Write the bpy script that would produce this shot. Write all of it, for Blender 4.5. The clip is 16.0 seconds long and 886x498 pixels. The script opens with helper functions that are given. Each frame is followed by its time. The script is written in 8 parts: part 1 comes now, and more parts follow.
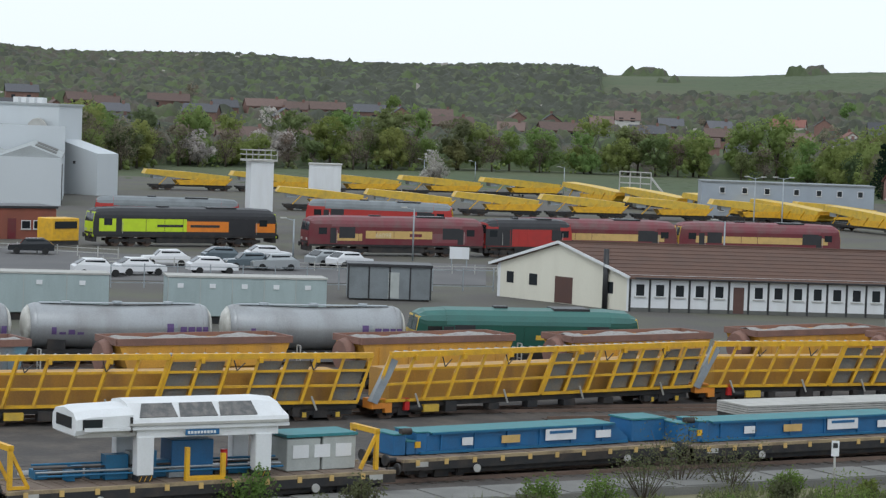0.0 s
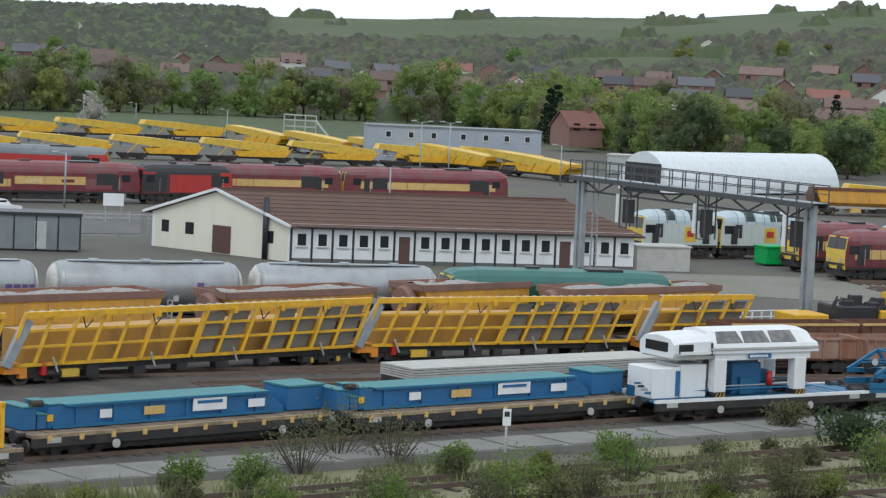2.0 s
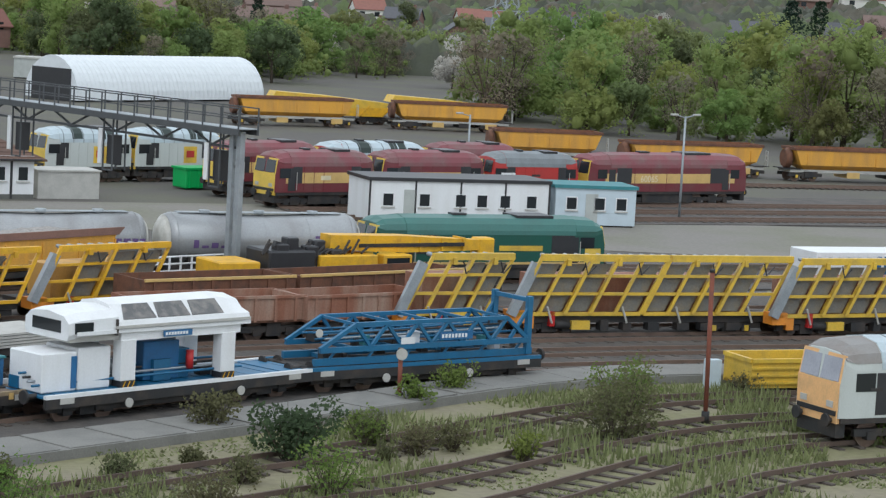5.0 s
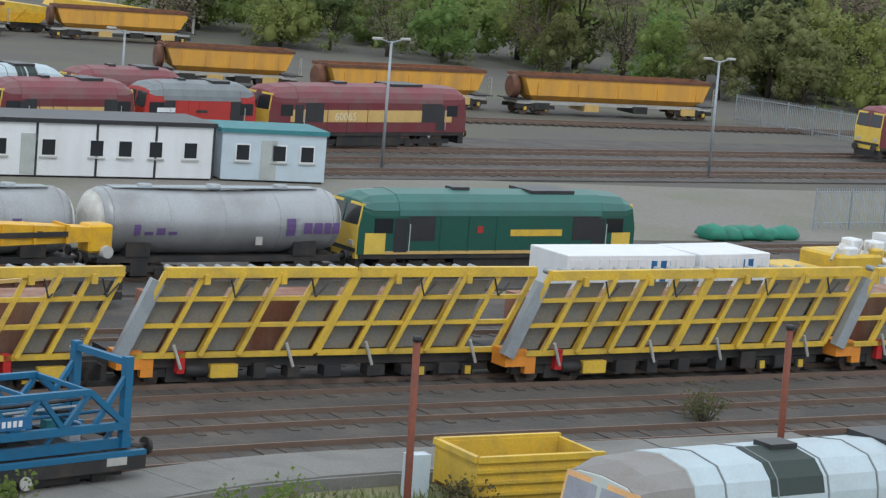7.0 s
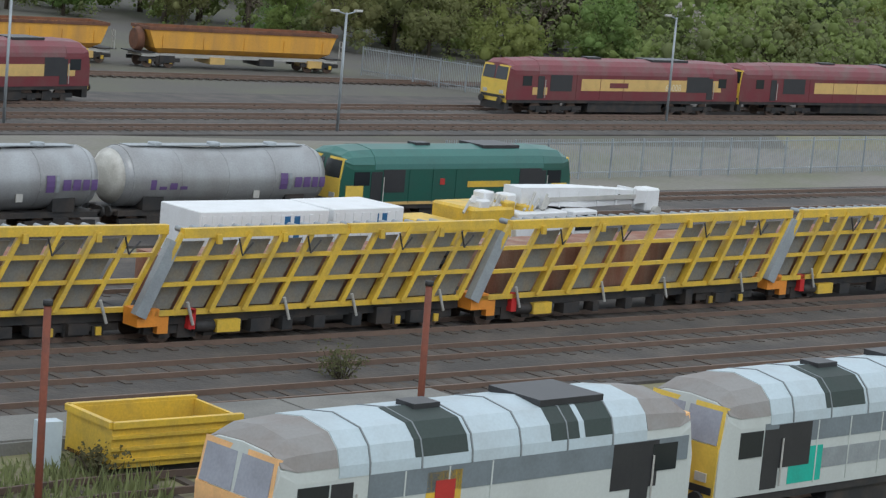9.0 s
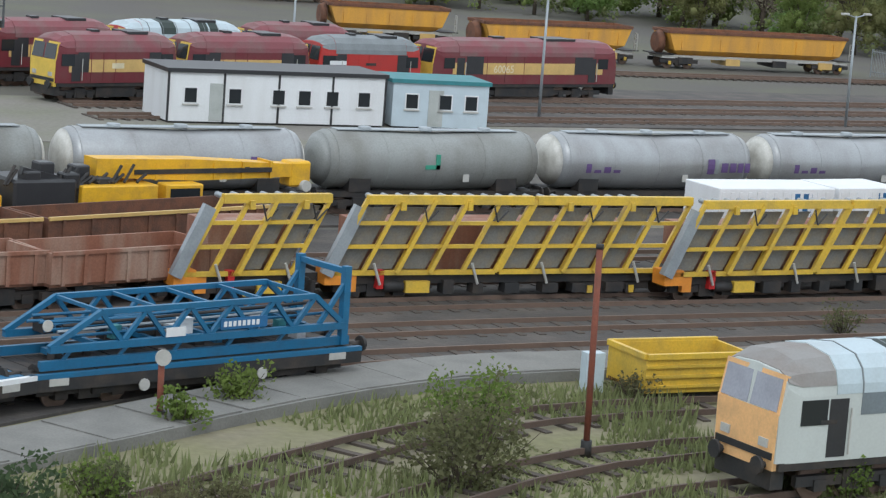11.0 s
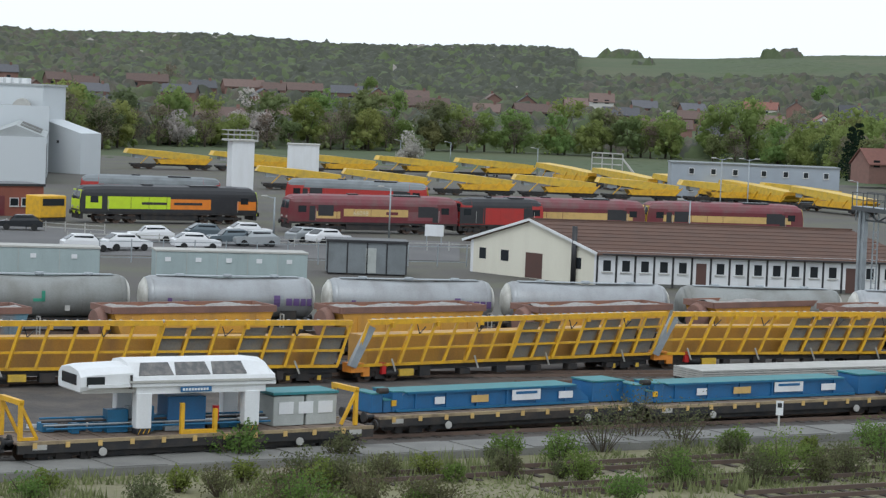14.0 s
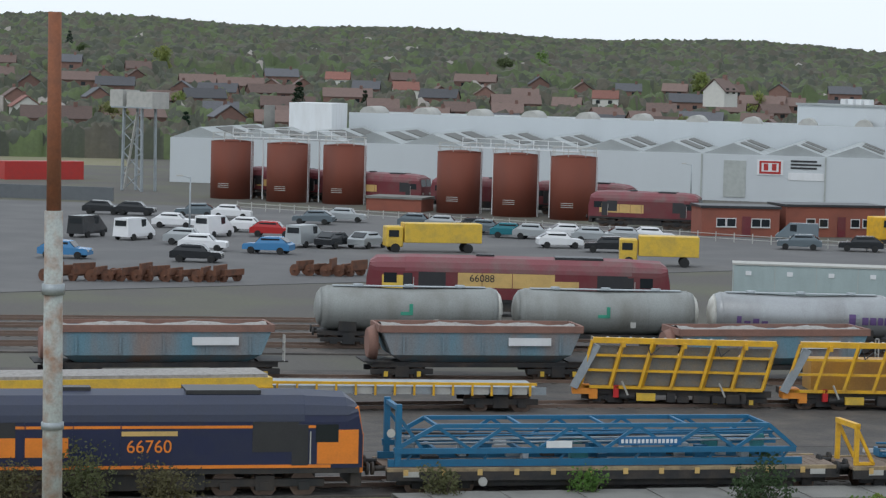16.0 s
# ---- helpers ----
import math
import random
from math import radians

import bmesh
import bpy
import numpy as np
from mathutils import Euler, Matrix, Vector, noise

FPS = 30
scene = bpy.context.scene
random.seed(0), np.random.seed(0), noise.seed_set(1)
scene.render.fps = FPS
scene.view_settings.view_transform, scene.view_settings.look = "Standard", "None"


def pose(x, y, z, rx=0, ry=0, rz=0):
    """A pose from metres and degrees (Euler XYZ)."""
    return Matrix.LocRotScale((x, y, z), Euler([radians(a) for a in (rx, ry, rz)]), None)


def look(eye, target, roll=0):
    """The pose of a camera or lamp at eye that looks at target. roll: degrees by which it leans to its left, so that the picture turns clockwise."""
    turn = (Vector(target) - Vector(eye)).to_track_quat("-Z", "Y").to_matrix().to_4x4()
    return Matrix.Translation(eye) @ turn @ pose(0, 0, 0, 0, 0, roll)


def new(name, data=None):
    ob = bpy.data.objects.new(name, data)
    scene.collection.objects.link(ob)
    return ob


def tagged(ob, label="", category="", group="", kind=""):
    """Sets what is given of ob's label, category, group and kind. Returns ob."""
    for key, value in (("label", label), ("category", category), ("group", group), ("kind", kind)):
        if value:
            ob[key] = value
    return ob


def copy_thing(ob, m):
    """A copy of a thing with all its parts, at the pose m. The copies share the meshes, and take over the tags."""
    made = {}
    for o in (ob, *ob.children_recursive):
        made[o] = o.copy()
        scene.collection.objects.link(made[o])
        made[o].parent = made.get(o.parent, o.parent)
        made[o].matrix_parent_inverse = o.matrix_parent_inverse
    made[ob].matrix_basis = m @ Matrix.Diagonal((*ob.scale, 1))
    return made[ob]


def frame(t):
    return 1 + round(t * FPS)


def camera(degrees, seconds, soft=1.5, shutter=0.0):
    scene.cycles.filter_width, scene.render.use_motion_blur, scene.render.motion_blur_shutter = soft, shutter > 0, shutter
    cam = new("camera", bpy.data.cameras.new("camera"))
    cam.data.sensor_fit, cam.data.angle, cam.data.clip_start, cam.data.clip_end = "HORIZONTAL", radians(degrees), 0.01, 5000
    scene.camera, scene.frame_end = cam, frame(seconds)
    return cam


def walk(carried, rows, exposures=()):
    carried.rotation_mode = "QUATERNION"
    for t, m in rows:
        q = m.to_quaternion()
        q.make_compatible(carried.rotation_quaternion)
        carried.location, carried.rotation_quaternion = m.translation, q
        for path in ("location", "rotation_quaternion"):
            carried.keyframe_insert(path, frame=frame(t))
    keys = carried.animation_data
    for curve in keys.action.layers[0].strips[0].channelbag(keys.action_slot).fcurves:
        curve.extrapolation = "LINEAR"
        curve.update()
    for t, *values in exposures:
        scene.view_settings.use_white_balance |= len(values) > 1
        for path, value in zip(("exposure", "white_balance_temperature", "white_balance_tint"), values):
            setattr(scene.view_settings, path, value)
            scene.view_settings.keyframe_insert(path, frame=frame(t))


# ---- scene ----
cam = camera(19.766, 16.0, soft=1.3)
walk(cam, [
    (0.0, pose(-25.30, -35.47, 15.56, 0, 0, 0.181) @ pose(0, 0, 0, 86.639) @ pose(0, 0, 0, 0, 0, 2.088)),
    (0.5, pose(-25.02, -32.24, 15.44, 0, 0, -1.659) @ pose(0, 0, 0, 85.761) @ pose(0, 0, 0, 0, 0, 2.077)),
    (1.0, pose(-24.73, -29.43, 15.42, 0, 0, -2.965) @ pose(0, 0, 0, 85.734) @ pose(0, 0, 0, 0, 0, 1.952)),
    (1.5, pose(-24.26, -27.42, 15.49, 0, 0, -5.117) @ pose(0, 0, 0, 85.589) @ pose(0, 0, 0, 0, 0, 2.368)),
    (2.0, pose(-24.21, -26.30, 15.44, 0, 0, -7.364) @ pose(0, 0, 0, 85.650) @ pose(0, 0, 0, 0, 0, 2.628)),
    (2.5, pose(-23.80, -24.06, 15.43, 0, 0, -9.777) @ pose(0, 0, 0, 86.026) @ pose(0, 0, 0, 0, 0, 2.124)),
    (3.0, pose(-23.36, -21.77, 15.44, 0, 0, -11.610) @ pose(0, 0, 0, 85.279) @ pose(0, 0, 0, 0, 0, 2.137)),
    (3.5, pose(-22.60, -17.78, 15.42, 0, 0, -13.636) @ pose(0, 0, 0, 84.785) @ pose(0, 0, 0, 0, 0, 2.724)),
    (4.0, pose(-21.94, -13.88, 15.65, 0, 0, -16.058) @ pose(0, 0, 0, 84.341) @ pose(0, 0, 0, 0, 0, 2.733)),
    (4.5, pose(-20.97, -9.28, 15.57, 0, 0, -18.737) @ pose(0, 0, 0, 84.160) @ pose(0, 0, 0, 0, 0, 3.055)),
    (5.0, pose(-18.27, -3.66, 15.76, 0, 0, -20.482) @ pose(0, 0, 0, 83.927) @ pose(0, 0, 0, 0, 0, 3.136)),
    (7.5, pose(-0.29, 32.59, 15.45, 0, 0, -30.459) @ pose(0, 0, 0, 81.650) @ pose(0, 0, 0, 0, 0, 5.085)),
    (8.0, pose(-0.49, 32.14, 15.41, 0, 0, -34.111) @ pose(0, 0, 0, 81.940) @ pose(0, 0, 0, 0, 0, 5.130)),
    (9.1, pose(-1.09, 31.34, 15.41, 0, 0, -35.711) @ pose(0, 0, 0, 81.640) @ pose(0, 0, 0, 0, 0, 5.130)),
    (10.5, pose(-3.85, 28.10, 15.58, 0, 0, -26.608) @ pose(0, 0, 0, 80.279) @ pose(0, 0, 0, 0, 0, 4.340)),
    (11.0, pose(-7.30, 21.26, 15.83, 0, 0, -24.194) @ pose(0, 0, 0, 80.881) @ pose(0, 0, 0, 0, 0, 4.341)),
    (11.5, pose(-12.55, 9.54, 15.62, 0, 0, -20.624) @ pose(0, 0, 0, 82.718) @ pose(0, 0, 0, 0, 0, 4.674)),
    (12.0, pose(-20.20, -6.73, 15.80, 0, 0, -15.314) @ pose(0, 0, 0, 83.392) @ pose(0, 0, 0, 0, 0, 4.353)),
    (12.5, pose(-24.02, -22.80, 15.53, 0, 0, -8.048) @ pose(0, 0, 0, 85.298) @ pose(0, 0, 0, 0, 0, 2.657)),
    (13.0, pose(-25.11, -39.13, 15.53, 0, 0, -4.446) @ pose(0, 0, 0, 85.953) @ pose(0, 0, 0, 0, 0, 2.737)),
    (13.5, pose(-25.52, -45.38, 15.70, 0, 0, -2.723) @ pose(0, 0, 0, 86.288) @ pose(0, 0, 0, 0, 0, 2.748)),
    (14.0, pose(-25.20, -43.96, 15.73, 0, 0, -0.376) @ pose(0, 0, 0, 86.232) @ pose(0, 0, 0, 0, 0, 2.306)),
    (14.5, pose(-25.21, -43.25, 15.68, 0, 0, 3.243) @ pose(0, 0, 0, 86.284) @ pose(0, 0, 0, 0, 0, 1.782)),
    (15.0, pose(-25.24, -42.53, 15.65, 0, 0, 9.553) @ pose(0, 0, 0, 86.440) @ pose(0, 0, 0, 0, 0, 1.581)),
    (15.5, pose(-25.16, -42.29, 15.61, 0, 0, 13.953) @ pose(0, 0, 0, 86.452) @ pose(0, 0, 0, 0, 0, 1.645)),
    (16.0, pose(-25.31, -42.07, 15.52, 0, 0, 18.489) @ pose(0, 0, 0, 86.120) @ pose(0, 0, 0, 0, 0, 1.473)),
], exposures=[(a, b, 6120, 6) for a, b in ((0, -0.13), (1, 0.06), (2.5, 0.0), (4, 0.02), (5, 0.1), (7.5, 0.08), (8, -0.05), (10.5, 0.05), (11, 0.2), (11.5, 0.14), (12.5, 0.1), (13, 0.12), (14.5, -0.13), (16, -0.18))])

# ---- light: bright overcast ----
world = bpy.data.worlds.new("overcast")
scene.world = world
world.use_nodes = True
wn, wl = world.node_tree.nodes, world.node_tree.links
sky = wn.new("ShaderNodeTexSky")
sky.sky_type, sky.sun_disc, sky.sun_elevation, sky.sun_rotation = "NISHITA", False, radians(48), radians(200)
mul = wn.new("ShaderNodeMix")
mul.data_type, mul.blend_type = "RGBA", "MIX"
mul.inputs[0].default_value = 0.88
mul.inputs[7].default_value = (9.6, 9.9, 10.4, 1)
wl.new(sky.outputs[0], mul.inputs[6])
wl.new(mul.outputs[2], wn["Background"].inputs[0])
wn["Background"].inputs[1].default_value = 0.115
sun = new("sun", bpy.data.lights.new("sun", "SUN"))
sun.data.energy, sun.data.angle, sun.data.color = 0.75, radians(25), (1, 0.97, 0.93)
sun.matrix_world = look((0, 0, 100), (0.35, 1.0, 98.7))

# ---- materials ----
MATS = {}


def mat(name, col, rough=0.6, metal=0.0, vary=0.25, scale=1.5, dirt=None, bump=0.0, fine=14.0, rnd=0.0, streak=False):
    """Weathered surface: base colour, broad stains towards dirt, fine grain, relief."""
    if name in MATS:
        return MATS[name]
    m = bpy.data.materials.new(name)
    m.use_nodes = True
    n, l = m.node_tree.nodes, m.node_tree.links
    b = n["Principled BSDF"]
    b.inputs["Roughness"].default_value, b.inputs["Metallic"].default_value = rough, metal
    geo = n.new("ShaderNodeNewGeometry")
    mp = n.new("ShaderNodeMapping")
    l.new(geo.outputs["Position"], mp.inputs[0])
    if streak:
        mp.inputs["Scale"].default_value = (1, 1, 0.18)
    big, small = n.new("ShaderNodeTexNoise"), n.new("ShaderNodeTexNoise")
    big.inputs["Scale"].default_value, big.inputs["Detail"].default_value = scale, 6
    small.inputs["Scale"].default_value, small.inputs["Detail"].default_value = fine, 4
    l.new(mp.outputs[0], big.inputs["Vector"])
    l.new(geo.outputs["Position"], small.inputs["Vector"])
    ramp = n.new("ShaderNodeMapRange")
    ramp.inputs[1].default_value, ramp.inputs[2].default_value = 0.42, 0.72
    l.new(big.outputs[0], ramp.inputs[0])
    sc = n.new("ShaderNodeMath")
    sc.operation = "MULTIPLY"
    sc.inputs[1].default_value = min(1, vary * 1.6)
    l.new(ramp.outputs[0], sc.inputs[0])
    mix = n.new("ShaderNodeMix")
    mix.data_type = "RGBA"
    mix.inputs[6].default_value = (*col, 1)
    d = dirt or tuple(c * 0.55 + 0.02 for c in col)
    mix.inputs[7].default_value = (*d, 1)
    l.new(sc.outputs[0], mix.inputs[0])
    hsv = n.new("ShaderNodeHueSaturation")
    mr = n.new("ShaderNodeMapRange")
    mr.inputs[1].default_value, mr.inputs[2].default_value = 0.25, 0.75
    mr.inputs[3].default_value, mr.inputs[4].default_value = 1 - vary * 0.28, 1 + vary * 0.28
    l.new(small.outputs[0], mr.inputs[0])
    l.new(mix.outputs[2], hsv.inputs["Color"])
    if rnd:
        oi = n.new("ShaderNodeObjectInfo")
        r2 = n.new("ShaderNodeMapRange")
        r2.inputs[3].default_value, r2.inputs[4].default_value = 1 - rnd, 1 + rnd
        l.new(oi.outputs["Random"], r2.inputs[0])
        mm = n.new("ShaderNodeMath")
        mm.operation = "MULTIPLY"
        l.new(mr.outputs[0], mm.inputs[0])
        l.new(r2.outputs[0], mm.inputs[1])
        l.new(mm.outputs[0], hsv.inputs["Value"])
    else:
        l.new(mr.outputs[0], hsv.inputs["Value"])
    l.new(hsv.outputs[0], b.inputs["Base Color"])
    if bump:
        bp = n.new("ShaderNodeBump")
        bp.inputs["Strength"].default_value, bp.inputs["Distance"].default_value = bump, 0.05
        l.new(small.outputs[0], bp.inputs["Height"])
        l.new(bp.outputs[0], b.inputs["Normal"])
    MATS[name] = m
    return m


def leafmat(name, col, var=0.24):
    if name in MATS:
        return MATS[name]
    m = bpy.data.materials.new(name)
    m.use_nodes = True
    n, l = m.node_tree.nodes, m.node_tree.links
    b = n["Principled BSDF"]
    b.inputs["Roughness"].default_value = 0.8
    geo = n.new("ShaderNodeNewGeometry")
    oi = n.new("ShaderNodeObjectInfo")
    hsv = n.new("ShaderNodeHueSaturation")
    hsv.inputs["Color"].default_value = (*col, 1)
    r1, r2 = n.new("ShaderNodeMapRange"), n.new("ShaderNodeMapRange")
    r1.inputs[3].default_value, r1.inputs[4].default_value = 1 - var, 1 + var
    r2.inputs[3].default_value, r2.inputs[4].default_value = 0.46, 0.53
    l.new(geo.outputs["Random Per Island"], r1.inputs[0])
    l.new(oi.outputs["Random"], r2.inputs[0])
    l.new(r1.outputs[0], hsv.inputs["Value"])
    l.new(r2.outputs[0], hsv.inputs["Hue"])
    l.new(hsv.outputs[0], b.inputs["Base Color"])
    tr, mx = n.new("ShaderNodeBsdfTranslucent"), n.new("ShaderNodeMixShader")
    mx.inputs[0].default_value = 0.5
    l.new(hsv.outputs[0], tr.inputs["Color"])
    l.new(b.outputs[0], mx.inputs[1])
    l.new(tr.outputs[0], mx.inputs[2])
    l.new(mx.outputs[0], n["Material Output"].inputs["Surface"])
    MATS[name] = m
    return m


YELLOW = mat("yellow_paint", (0.72, 0.40, 0.015), 0.5, vary=0.3, scale=2, dirt=(0.35, 0.2, 0.05))
LEMON = mat("pale_yellow_paint", (0.66, 0.43, 0.045), 0.5, vary=0.4, scale=1.5, dirt=(0.38, 0.27, 0.07))
ORANGE = mat("orange_paint", (0.72, 0.26, 0.03), 0.5, vary=0.25)
HOPY = mat("hopper_amber_paint", (0.68, 0.34, 0.045), 0.55, vary=0.35, scale=1.2, dirt=(0.36, 0.2, 0.08), streak=True)
BLUE = mat("blue_paint", (0.02, 0.125, 0.29), 0.5, vary=0.3, scale=1.5)
BLUED = mat("truss_blue_paint", (0.014, 0.125, 0.25), 0.5, vary=0.3)
WHITE = mat("white_paint", (0.72, 0.73, 0.74), 0.5, vary=0.15, scale=1.2, dirt=(0.45, 0.43, 0.4), streak=True)
CREAM = mat("cream_render", (0.72, 0.69, 0.58), 0.8, vary=0.15, scale=0.8, dirt=(0.5, 0.46, 0.38), streak=True)
STEEL = mat("galvanised_steel", (0.34, 0.37, 0.39), 0.5, 0.4, vary=0.3)
TANKM = mat("silver_tank", (0.36, 0.37, 0.38), 0.4, 0.35, vary=0.35, scale=0.7, dirt=(0.2, 0.19, 0.18), streak=True)
TANKD = mat("dirty_grey_tank", (0.27, 0.28, 0.27), 0.6, 0.1, vary=0.45, scale=0.6, dirt=(0.15, 0.14, 0.12), streak=True)
TANKW = mat("bleached_tank_end", (0.55, 0.54, 0.5), 0.6, vary=0.4, dirt=(0.3, 0.28, 0.24))
DARK = mat("underframe_black", (0.022, 0.022, 0.023), 0.7, vary=0.5, dirt=(0.06, 0.045, 0.035))
RUST = mat("rusty_steel", (0.16, 0.07, 0.04), 0.85, vary=0.5, scale=2, dirt=(0.07, 0.04, 0.03), bump=0.3)
BROWNP = mat("brown_wagon_side", (0.24, 0.10, 0.06), 0.8, vary=0.5, scale=1.3, dirt=(0.36, 0.26, 0.2), streak=True)
PLANK = mat("worn_deck_planks", (0.16, 0.115, 0.085), 0.9, vary=0.45, scale=1.2, dirt=(0.25, 0.2, 0.16))
CONC = mat("concrete", (0.2, 0.195, 0.18), 0.9, vary=0.45, scale=0.7, bump=0.2)
CONCP = mat("pale_concrete", (0.45, 0.44, 0.41), 0.85, vary=0.25)
MAROON = mat("maroon_paint", (0.15, 0.022, 0.03), 0.45, vary=0.3, scale=0.8, dirt=(0.13, 0.07, 0.06))
MAROOF = mat("maroon_roof", (0.20, 0.055, 0.065), 0.55, vary=0.45, scale=0.8, dirt=(0.16, 0.12, 0.11))
GOLD = mat("gold_band", (0.60, 0.40, 0.14), 0.5, vary=0.25)
REDP = mat("red_paint", (0.42, 0.03, 0.025), 0.45, vary=0.25)
GREYROOF = mat("dusty_grey_roof", (0.2, 0.22, 0.23), 0.6, vary=0.4, scale=0.8)
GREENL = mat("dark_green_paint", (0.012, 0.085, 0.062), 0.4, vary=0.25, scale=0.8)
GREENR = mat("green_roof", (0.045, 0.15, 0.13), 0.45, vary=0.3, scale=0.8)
CABY = mat("cab_yellow", (0.72, 0.50, 0.08), 0.5, vary=0.25)
CABO = mat("faded_cab_peach", (0.80, 0.46, 0.2), 0.6, vary=0.3, scale=1.5, dirt=(0.45, 0.28, 0.15))
NAVY = mat("navy_paint", (0.013, 0.018, 0.058), 0.4, vary=0.25)
ORANGEL = mat("livery_orange", (0.75, 0.22, 0.02), 0.45, vary=0.2)
LIME = mat("livery_lime", (0.55, 0.72, 0.02), 0.45, vary=0.15)
BLACKP = mat("black_paint", (0.025, 0.025, 0.028), 0.45, vary=0.4)
LGREY = mat("light_grey_loco", (0.5, 0.53, 0.51), 0.5, vary=0.16, scale=0.8, dirt=(0.28, 0.28, 0.26), streak=True)
MGREY = mat("mid_grey_band", (0.17, 0.20, 0.22), 0.5, vary=0.3)
PALEROOF = mat("pale_blue_grey_roof", (0.44, 0.52, 0.56), 0.5, vary=0.2, scale=1, dirt=(0.3, 0.3, 0.3))
GLASS = mat("dark_glass", (0.02, 0.024, 0.028), 0.12, vary=0.1)
GLASSB = mat("dusty_windscreen", (0.32, 0.33, 0.38), 0.2, vary=0.3)
TEAL = mat("teal_cover", (0.04, 0.2, 0.22), 0.6, vary=0.3)
GCAB = mat("grey_cabinet", (0.42, 0.44, 0.42), 0.6, vary=0.25)
BALLST = mat("grey_ballast_load", (0.34, 0.32, 0.3), 0.95, vary=0.5, scale=4, fine=9, bump=0.8)
ROOFT = mat("brown_roof_tile", (0.12, 0.068, 0.05), 0.85, vary=0.35, scale=0.6, bump=0.3)
SHEDW = mat("pale_cladding", (0.55, 0.58, 0.6), 0.6, vary=0.12, scale=0.25, dirt=(0.44, 0.46, 0.47), streak=True)
SHEDR = mat("grey_sheet_roof", (0.36, 0.38, 0.38), 0.7, vary=0.35, scale=0.15)
DKROOF = mat("dark_rooflight", (0.12, 0.12, 0.11), 0.7, vary=0.3)
TKRED = mat("oxide_red_tank", (0.17, 0.045, 0.025), 0.75, vary=0.3, scale=0.5, streak=True)
BRICK = mat("red_brick", (0.27, 0.09, 0.06), 0.9, vary=0.3, scale=0.6)
SLEEP = mat("old_sleepers", (0.085, 0.068, 0.055), 0.95, vary=0.5)
RAILM = mat("rail_steel", (0.19, 0.13, 0.10), 0.5, 0.3, vary=0.3)
BEDM = mat("dark_track_bed", (0.068, 0.062, 0.058), 0.95, vary=0.5, scale=0.5, dirt=(0.13, 0.11, 0.095), fine=6, bump=0.6)
TARMAC = mat("tarmac", (0.108, 0.105, 0.105), 0.9, vary=0.2, scale=0.15, dirt=(0.22, 0.21, 0.2), fine=5)
RED_CYL = mat("fire_red", (0.5, 0.02, 0.02), 0.4)
SHEETM = mat("ribbed_white_sheet", (0.66, 0.69, 0.71), 0.45, vary=0.12)
GREENB = mat("bright_green_plastic", (0.01, 0.38, 0.09), 0.5, vary=0.15)
LETTERP = mat("purple_lettering", (0.12, 0.07, 0.2), 0.6)
LETTERW = mat("cream_lettering", (0.7, 0.62, 0.42), 0.6)
TYRE = mat("tyre_rubber", (0.02, 0.02, 0.02), 0.9)
ROOFG = mat("dark_roof_grille", (0.03, 0.045, 0.04), 0.7, vary=0.4)
PLATE = mat("dull_conveyor_plate", (0.21, 0.21, 0.2), 0.7, 0.2, vary=0.5, scale=2.5, dirt=(0.26, 0.22, 0.16))
HOPBOX = mat("dull_amber_box", (0.5, 0.27, 0.05), 0.6, vary=0.45, scale=0.9, dirt=(0.26, 0.15, 0.07), streak=True)
OLDRAIL = mat("weathered_rail", (0.11, 0.075, 0.058), 0.8, vary=0.4)
TANEDGE = mat("worn_tan_edge", (0.34, 0.26, 0.15), 0.85, vary=0.5, scale=1.5, dirt=(0.12, 0.09, 0.07))
CABROOF = mat("grimy_cab_roof", (0.25, 0.24, 0.23), 0.7, vary=0.25, scale=1.0, dirt=(0.17, 0.11, 0.08))
BARK = mat("bark", (0.09, 0.07, 0.05), 0.95, vary=0.4, fine=6)


# ---- small builders ----
def box(bm, x0, x1, y0, y1, z0, z1):
    v = [bm.verts.new((x, y, z)) for z in (z0, z1) for y in (y0, y1) for x in (x0, x1)]
    for f in ((0, 2, 3, 1), (4, 5, 7, 6), (0, 1, 5, 4), (2, 6, 7, 3), (0, 4, 6, 2), (1, 3, 7, 5)):
        bm.faces.new([v[i] for i in f])


def beam(bm, a, b, w, h=None):
    """A square bar from a to b."""
    a, b = Vector(a), Vector(b)
    h = h or w
    d = b - a
    s = d.cross(Vector((0, 0, 1)))
    s = s.normalized() if s.length > 1e-6 else Vector((1, 0, 0))
    u = s.cross(d).normalized()
    v = []
    for p in (a, b):
        for i, j in ((-1, -1), (1, -1), (1, 1), (-1, 1)):
            v.append(bm.verts.new(p + s * (i * w / 2) + u * (j * h / 2)))
    for f in ((3, 2, 1, 0), (4, 5, 6, 7), (0, 1, 5, 4), (1, 2, 6, 5), (2, 3, 7, 6), (3, 0, 4, 7)):
        bm.faces.new([v[i] for i in f])


